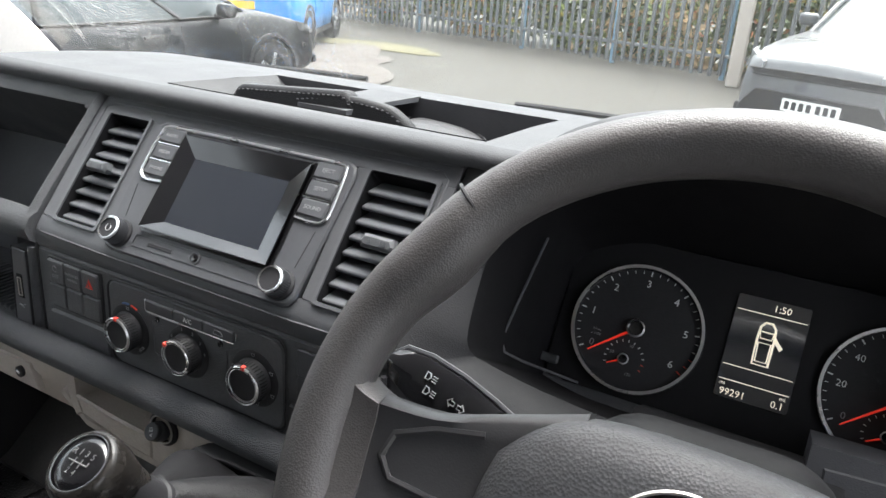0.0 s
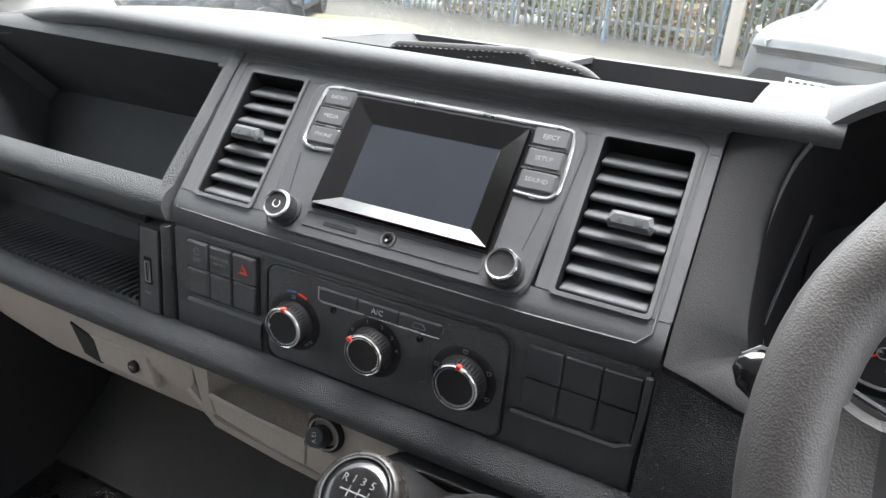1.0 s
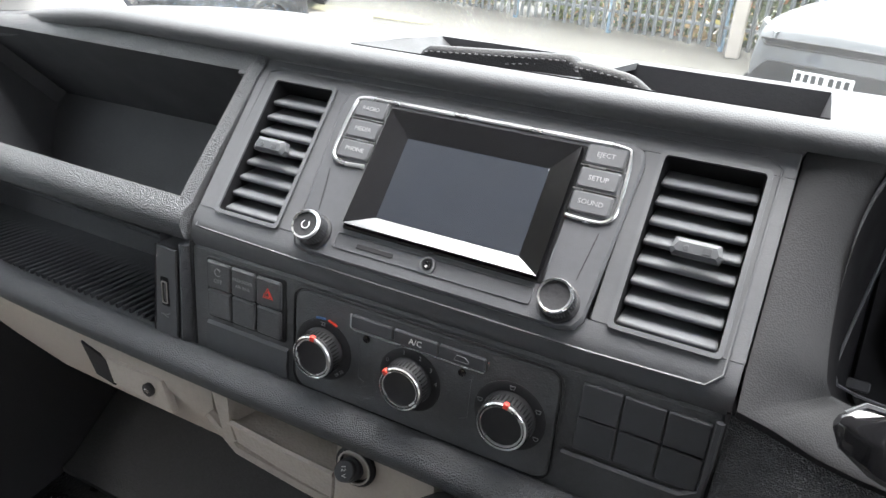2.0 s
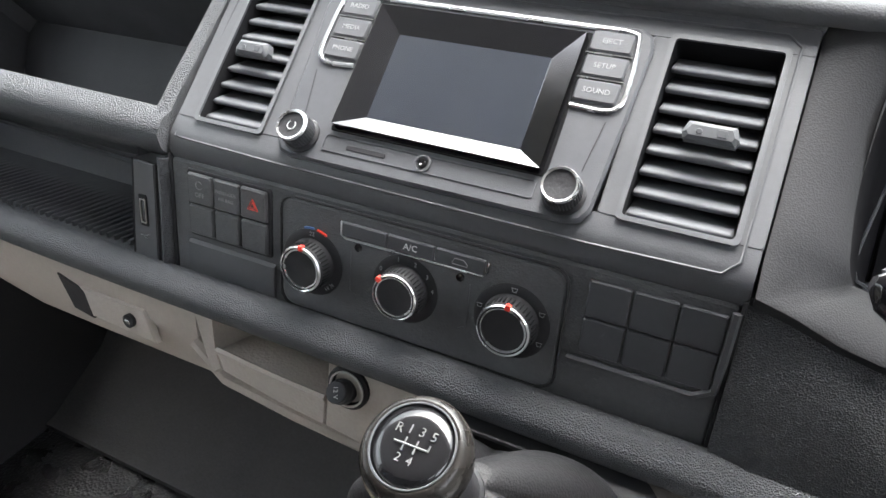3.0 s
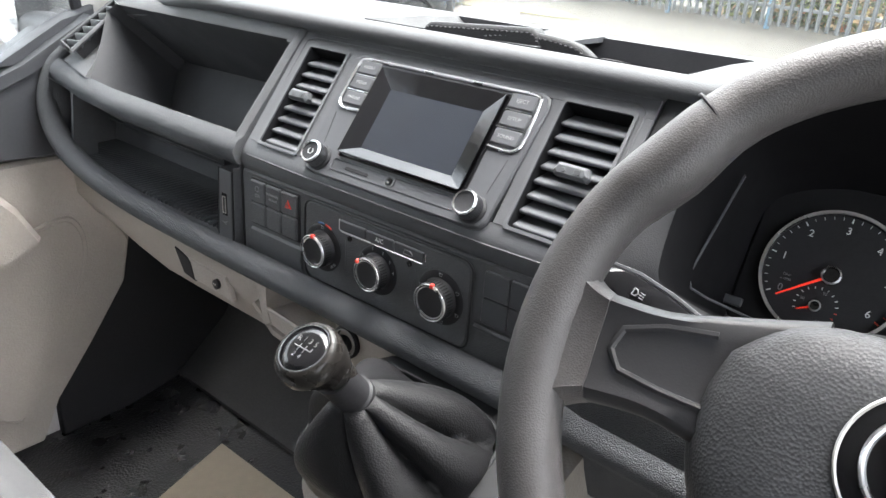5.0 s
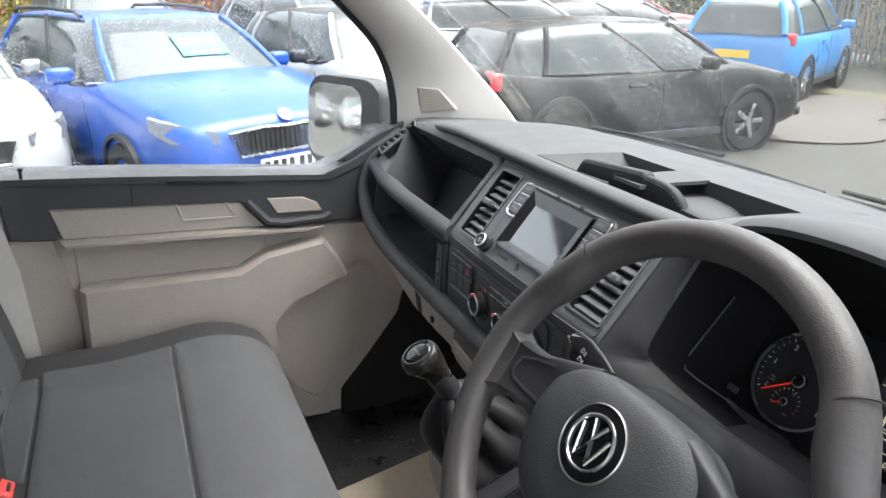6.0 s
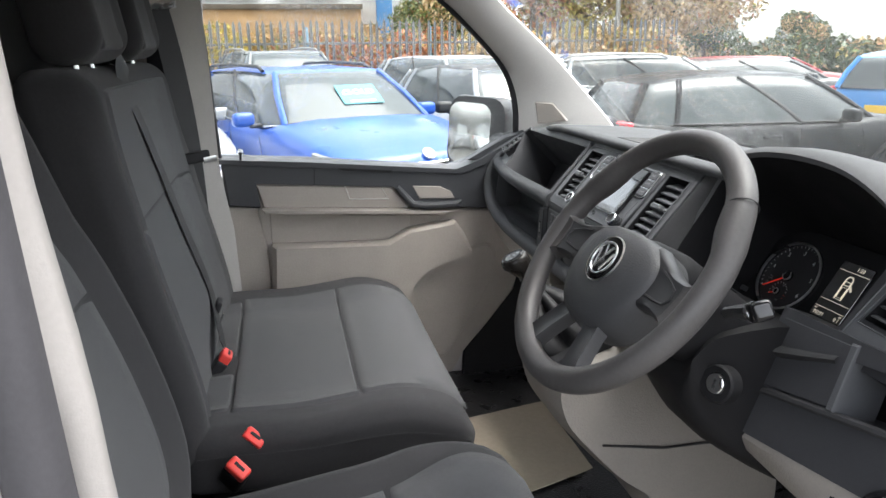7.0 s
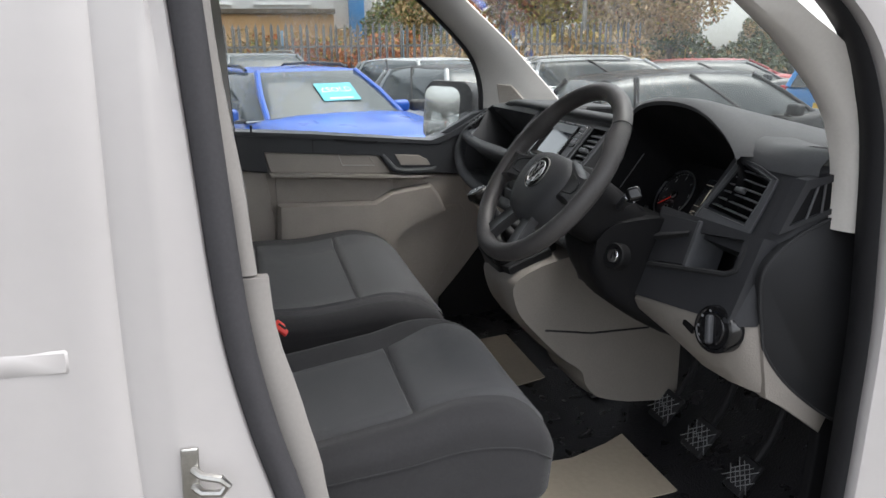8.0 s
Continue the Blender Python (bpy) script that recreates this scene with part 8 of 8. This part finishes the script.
M_RAIL = M_STEEL
M_RAIL_BLACK = M_PLASTIC
estate = car("blue_estate_car", (0.012, 0.080, 0.40), "bright blue estate car with a teal sale card", parked(-6.45, 0.30, 20), 4.67, 1.81, 1.46, 1.0, 0.80, (1.05, 0.38), (-2.0, -2.25), 0.98, M_RAIL_BLACK, 1.0, sold=True)
hatch = car("black_hatchback", (0.012, 0.013, 0.015), "black hatchback parked side-on beyond the windscreen", parked(-5.75, 5.05, 88), 3.95, 1.72, 1.36, 0.90, 0.72, (0.86, 0.16), (-1.60, -1.85), 0.90, None, 0.94)
suv = car("silver_suv", (0.115, 0.118, 0.122), "silver crossover facing the van, wet bonnet and black lower bumper", parked(1.05, 9.43, -110), 4.40, 1.68, 1.56, 1.0, 0.82, (0.95, 0.25), (-1.75, -2.05), 1.05, M_RAIL_BLACK, 1.05, mask=True)
bluehatch = car("light_blue_hatchback", (0.04, 0.25, 0.62), "light blue hatchback seen from behind, yellow number plate", parked(-8.25, 10.0, 116), 3.8, 1.75, 1.52, 1.0, 0.8, (1.0, 0.4), (-1.65, -1.9), 1.0, None, 1.02, detail=False)
white_hatch = car("white_hatchback", (0.42, 0.43, 0.435), "white hatchback with a black roof and black mirrors", parked(-7.25, 2.55, 12), 3.85, 1.73, 1.43, 0.98, 0.76, (0.85, 0.40), (-1.55, -1.80), 0.95, None, 0.98, roof_mat=M_PLASTIC, detail=False)
white2 = car("white_saloon_car", (0.42, 0.43, 0.435), "white car parked beside the blue estate", parked(-6.9, -1.75, 16), 4.4, 1.80, 1.45, 0.95, 0.72, (0.95, 0.30), (-1.8, -2.05), 0.95, None, 0.98, detail=False)
row2 = [("grey_estate_car", (0.10, 0.11, 0.115), "dark grey estate car with silver roof rails", parked(-10.8, 0.0, 14), 1.62, M_RAIL), ("white_coupe_car", (0.42, 0.43, 0.435), "white curved-roof hatchback in the second row", parked(-10.6, 2.95, 18), 1.50, None),
        ("silver_estate_car", (0.42, 0.44, 0.45), "silver estate car with roof rails", parked(-10.4, 6.3, 75), 1.46, M_RAIL), ("pale_grey_car", (0.50, 0.52, 0.52), "pale grey hatchback in the second row", parked(-11.0, -3.0, 14), 1.50, None), ("dark_hatchback", (0.06, 0.062, 0.066), "dark grey hatchback far across the yard", parked(-11.2, 8.9, 80), 1.36, None), ("grey_crossover", (0.22, 0.23, 0.24), "grey crossover far across the yard", parked(-13.6, 6.4, 78), 1.46, None), ("red_hatchback", (0.36, 0.03, 0.035), "red hatchback far across the yard", parked(-13.4, 10.6, 82), 1.36, None)]
for nm, col, lab, m, hh, rl in row2:
    car(nm, col, lab, m, 4.4, 1.80, hh, 1.0, 0.80, (0.98, 0.32), (-1.85, -2.10), 1.0, rl, 1.0, detail=False)
for nm, col, lab, x, y in (("white_van_car", (0.42, 0.43, 0.44), "white people carrier parked behind the van", -1.6, -15.5), ("grey_van_car", (0.12, 0.125, 0.13), "grey people carrier parked behind the van", -4.2, -16.0), ("white_van_car", (0.42, 0.43, 0.44), "white people carrier parked behind the van", -6.8, -16.5)):
    car(nm, col, lab, parked(x, y, 78), 4.6, 1.85, 1.80, 1.1, 0.90, (1.25, 0.65), (-2.05, -2.22), 1.08, None, 1.1, detail=False)

# ---- palisade fences ----
def pale_mesh(w=0.068, hgt=2.15):
    bm = loft([[(-w / 2, 0.012, z), (-w * 0.32, -0.012, z), (-0.006, 0.004, z), (0.006, 0.004, z), (w * 0.32, -0.012, z), (w / 2, 0.012, z), (0, 0.016, z)] for z in (0.06, hgt)])
    t = bm.verts.new((0, 0.0, hgt + 0.10))
    me = bpy.data.meshes.new("pale")
    tops = [v for v in bm.verts if abs(v.co.z - hgt) < 1e-4]
    for f in list(bm.faces):
        if all(abs(v.co.z - hgt) < 1e-4 for v in f.verts):
            bm.faces.remove(f)
    edges = [e for e in bm.edges if all(abs(v.co.z - hgt) < 1e-4 for v in e.verts)]
    for e in edges:
        bm.faces.new((e.verts[0], e.verts[1], t))
    bmesh.ops.recalc_face_normals(bm, faces=bm.faces[:])
    bm.to_mesh(me)
    bm.free()
    me.materials.append(M_PALE)
    return me


PALE = pale_mesh()


def fence(name, p0, p1, label, posts, pitch=0.155):
    a, b = Vector((*p0, 0)), Vector((*p1, 0))
    d = (b - a).normalized()
    yaw = math.degrees(math.atan2(d.y, d.x))
    f = thing(name, (0, 0, 0), label, "fence")
    m = Matrix.Translation(a) @ pose(0, 0, 0, 0, 0, yaw)
    ln = (b - a).length
    for z in (0.35, 1.75):
        part("rail", box(0, ln, 0.018, 0.060, z - 0.025, z + 0.025, 0.005, 1, m), M_PALE, f)
    for x in posts:
        part("post", box(x - 0.03, x + 0.03, 0.05, 0.12, 0, 2.1, 0.006, 1, m), M_POST_BLUE, f)
    k = int(ln / pitch)
    rnd = random.Random(5)
    for i in range(k):
        ob = new("pale", PALE)
        ob.parent = f
        ob.matrix_basis = m @ at(0.08 + i * pitch, 0, 0) @ pose(0, 0, rnd.uniform(-0.02, 0.02), rnd.uniform(-0.6, 0.6), rnd.uniform(-0.8, 0.8), rnd.uniform(-3, 3))
    f.matrix_basis = YARD
    return f


fence("palisade_fence", (-14.6, 15.2), (5.5, 10.0), "galvanised steel palisade fence at the end of the yard", (2.0, 4.7, 7.4, 10.1, 12.0, 13.9, 16.6, 19.0), 0.150)
fence("palisade_fence", (-15.0, -9.0), (-15.0, 9.5), "galvanised steel palisade fence below the hedge", (1.5, 4.2, 6.9, 9.6, 12.3, 15.0), 0.160)
cpost = thing("concrete_post", (0, 0, 0), "pale concrete gate post at the fence", "post")
part("shaft", box(-0.98, -0.80, 11.22, 11.40, 0, 2.6, 0.02, 2), M_POST_CONC, cpost)
cpost.matrix_basis = YARD


# ---- hedges and trees ----
def leaves(name, blobs, count, size, mats, label, category, seed, kind="stuff", parent=None):
    """Many small bent leaves scattered through overlapping clumps."""
    rnd = random.Random(seed)
    verts, faces, idx = [], [], []
    for i in range(count):
        cx, cy, cz, rx, ry, rz, mi = rnd.choice(blobs)
        while True:
            x, y, z = rnd.uniform(-1, 1), rnd.uniform(-1, 1), rnd.uniform(-1, 1)
            q = x * x + y * y + z * z
            if 0.25 < q < 1.0:
                break
        p = Vector((cx + x * rx, cy + y * ry, max(0.02, cz + z * rz)))
        u = Vector((rnd.gauss(0, 1), rnd.gauss(0, 1), rnd.gauss(0, 1))).normalized()
        v = u.orthogonal().normalized()
        s = size * rnd.uniform(0.6, 1.4)
        b = len(verts)
        verts += [p - u * s, p + v * s * 0.45 + u.cross(v) * s * 0.15, p + u * s, p - v * s * 0.45 + u.cross(v) * s * 0.15]
        faces.append((b, b + 1, b + 2, b + 3))
        idx.append(mi if rnd.random() > 0.18 else rnd.randrange(len(mats)))
    me = bpy.data.meshes.new(name)
    me.from_pydata(verts, [], faces)
    for mt in mats:
        me.materials.append(mt)
    me.polygons.foreach_set("material_index", idx)
    ob = new(name, me)
    ob.matrix_basis = YARD
    return tagged(ob, label, category, kind=kind)


M_LEAF_G = material("green_hedge_leaf", (0.17, 0.20, 0.06), 0.6, per_island=0.45)
M_LEAF_Y = material("yellow_green_leaf", (0.46, 0.38, 0.10), 0.6, per_island=0.4)
M_LEAF_R = material("russet_beech_leaf", (0.46, 0.19, 0.09), 0.65, per_island=0.45)
M_LEAF_B = material("brown_autumn_leaf", (0.48, 0.34, 0.18), 0.7, per_island=0.4)
M_LEAF_D = material("dark_ivy_leaf", (0.085, 0.11, 0.05), 0.55, per_island=0.45)
LEAVES = [M_LEAF_G, M_LEAF_Y, M_LEAF_R, M_LEAF_B, M_LEAF_D]
rnd = random.Random(11)
hb = []
for i in range(46):
    y = -9 + i * 0.40
    kind_i = 2 if 0.4 < y < 4.2 else (1 if y < 0 else 3)
    hb.append((-15.35 + rnd.uniform(-0.3, 0.3), y, rnd.uniform(0.7, 1.1), 0.75, 0.6, rnd.uniform(0.75, 1.05), kind_i))
    hb.append((-16.6 + rnd.uniform(-0.3, 0.3), y, rnd.uniform(1.25, 1.6), 0.8, 0.7, rnd.uniform(0.5, 0.7), rnd.choice((1, 0, 3)) if kind_i != 2 else rnd.choice((2, 3, 1))))
leaves("hedge", hb, 62000, 0.066, LEAVES, "russet and yellow-green hedge behind the fence", "hedge", 21)
ib = []
for i in range(44):
    t = i / 43
    x, y = lerp(-14.6, 5.5, t), lerp(16.1, 10.9, t)
    ib.append((x + rnd.uniform(-0.3, 0.3), y + 0.3, rnd.uniform(0.5, 1.0), 0.8, 0.45, 0.8, rnd.choice((4, 0, 4, 3))))
    ib.append((x + rnd.uniform(-0.3, 0.3), y + 0.5, rnd.uniform(1.6, 2.6), 0.8, 0.5, 0.8, rnd.choice((4, 0, 1, 4))))
leaves("ivy_bank", ib, 46000, 0.08, LEAVES, "ivy and scrub grown through the steel fence", "ivy", 22)


def tree(x, y, hgt, spread, mi, seed, label, count=9000, size=0.13, crown=0.45):
    rn = random.Random(seed)
    t = thing("tree", (x, y, 0), label, "tree", "trees round the yard")
    part("trunk", tube([(x, y, 0), (x + 0.1, y, hgt * 0.3), (x - 0.1, y + 0.1, hgt * 0.6), (x, y, hgt * 0.92)], [0.20, 0.16, 0.10, 0.03], 8), M_BARK, t)
    blobs = []
    for i in range(16):
        a, f = rn.uniform(0, 6.28), rn.uniform(0.35, 0.95)
        rad = spread * (1 - 0.55 * f) * rn.uniform(0.5, 1.0)
        e = Vector((x + rad * math.cos(a), y + rad * math.sin(a), hgt * f))
        part("limb", tube([(x, y, hgt * f * 0.62), Vector((x, y, hgt * f * 0.8)).lerp(e, 0.5), e], [0.06, 0.04, 0.012], 6), M_BARK, t)
        blobs.append((e.x, e.y, e.z, spread * crown, spread * crown, spread * crown * 0.8, rn.choice((mi, mi, mi, 3))))
    cr = leaves("crown", blobs, count, size, LEAVES, "", "", seed + 1)
    del cr["kind"]
    cr.matrix_basis = Matrix()
    cr.parent = t
    cr.matrix_parent_inverse = t.matrix_basis.inverted()
    t.matrix_basis = YARD @ Matrix.Translation((x, y, 0))
    return t


tree(-19.8, 10.6, 7.0, 3.0, 3, 31, "autumn tree with brown and yellow leaves", 22000, 0.075)
tree(-20.5, 12.2, 7.5, 2.8, 3, 33, "autumn tree with russet leaves", 20000, 0.075)
tree(-20.5, 7.6, 6.5, 2.8, 1, 35, "yellowing tree beyond the hedge", 20000, 0.075)
tree(-22.0, 9.0, 8.0, 3.0, 2, 36, "russet tree behind the yellowing one", 18000, 0.075)
tree(-23.0, 5.2, 4.2, 1.8, 0, 37, "green tree beside the building", 12000, 0.07)
tree(-33.0, 27.0, 2.9, 1.5, 4, 39, "distant dark evergreen tree at the yard's edge", 7000, 0.09)
tree(-29.0, 31.5, 2.4, 1.6, 4, 41, "distant dark evergreen tree at the yard's edge", 7000, 0.09)
tree(-36.0, 23.0, 3.4, 1.8, 4, 43, "distant dark evergreen tree at the yard's edge", 7000, 0.09)
far = []
for i in range(60):
    t = i / 59
    x, y = lerp(-40.0, -8.0, t) + 1.2 * math.sin(i * 2.1), lerp(21.0, 46.0, t) + 0.8 * math.sin(i * 1.3)
    far.append((x, y, 0.7, 1.6, 1.2, 0.9 + 0.5 * math.sin(i * 2.3) ** 2, 4 if i % 4 else 3))
far += [(-70 + 2 * math.sin(i), -30 + i * 4.0, 2.2, 2.5, 4.0, 3.4 + 1.2 * math.sin(i * 1.7), 4) for i in range(13)]
leaves("far_wood", far, 42000, 0.16, LEAVES, "far dark line of trees", "trees", 51)

# ---- building behind the hedge ----
house = thing("office_building", (0, 0, 0), "two-storey office building of buff brick and white cladding", "building")
HX = -26.0
part("wall", box(HX - 8, HX, -16.0, 3.0, 0, 3.1, 0.02, 1), M_BRICK, house, "buff brick lower wall")
part("wall", box(HX - 8, HX + 0.05, -16.0, 3.0, 3.1, 7.2, 0.02, 1), M_CLAD, house, "white clad upper wall")
part("wall", box(HX - 8, HX - 1.2, 3.0, 4.7, 0, 2.5, 0.02, 1), M_BRICK, house, "buff brick entrance wall")
part("wall", box(HX - 8, HX - 1.15, 3.0, 4.7, 2.5, 7.0, 0.02, 1), M_CLAD, house, "white clad entrance wall")
part("string_course", box(HX - 0.02, HX + 0.14, -16.0, 3.05, 2.98, 3.16, 0.01, 1), M_BARK, house)
part("blue_panel", box(HX - 1.16, HX - 1.05, 3.7, 4.3, 2.0, 4.6, 0.02, 1), M_BLUE_PANEL, house, "blue painted door panel")
part("roof", box(HX - 9, HX + 0.5, -16.5, 6.0, 7.2, 7.5, 0.05, 1), M_PLASTIC, house)
for i in range(6):
    y = -13.5 + i * 2.75
    wdw = part("window", box(HX + 0.02, HX + 0.09, y, y + 1.9, 3.35, 4.9, 0.02, 1), M_CLAD, house)
    for k in range(3):
        part("pane", box(HX + 0.085, HX + 0.10, y + 0.08 + k * 0.60, y + 0.62 + k * 0.60, 3.45, 4.8, 0.01, 1), M_CARGLASS, wdw)
    part("sill", box(HX + 0.02, HX + 0.16, y - 0.05, y + 1.95, 3.27, 3.35, 0.01, 1), M_CLAD, wdw)
house.matrix_basis = YARD
lampp = thing("lamp_post", (0, 0, 0), "thin grey lamp post beyond the cars", "lamp post")
part("pole", tube([(-18.0, 9.2, 0), (-18.0, 9.2, 7.5)], 0.07, 8), M_STEEL, lampp)
part("head", rbox((0.7, 0.3, 0.12), 0.04, 2, Matrix.Translation((-17.7, 9.2, 7.5))), M_STEEL, lampp)
lampp.matrix_basis = YARD
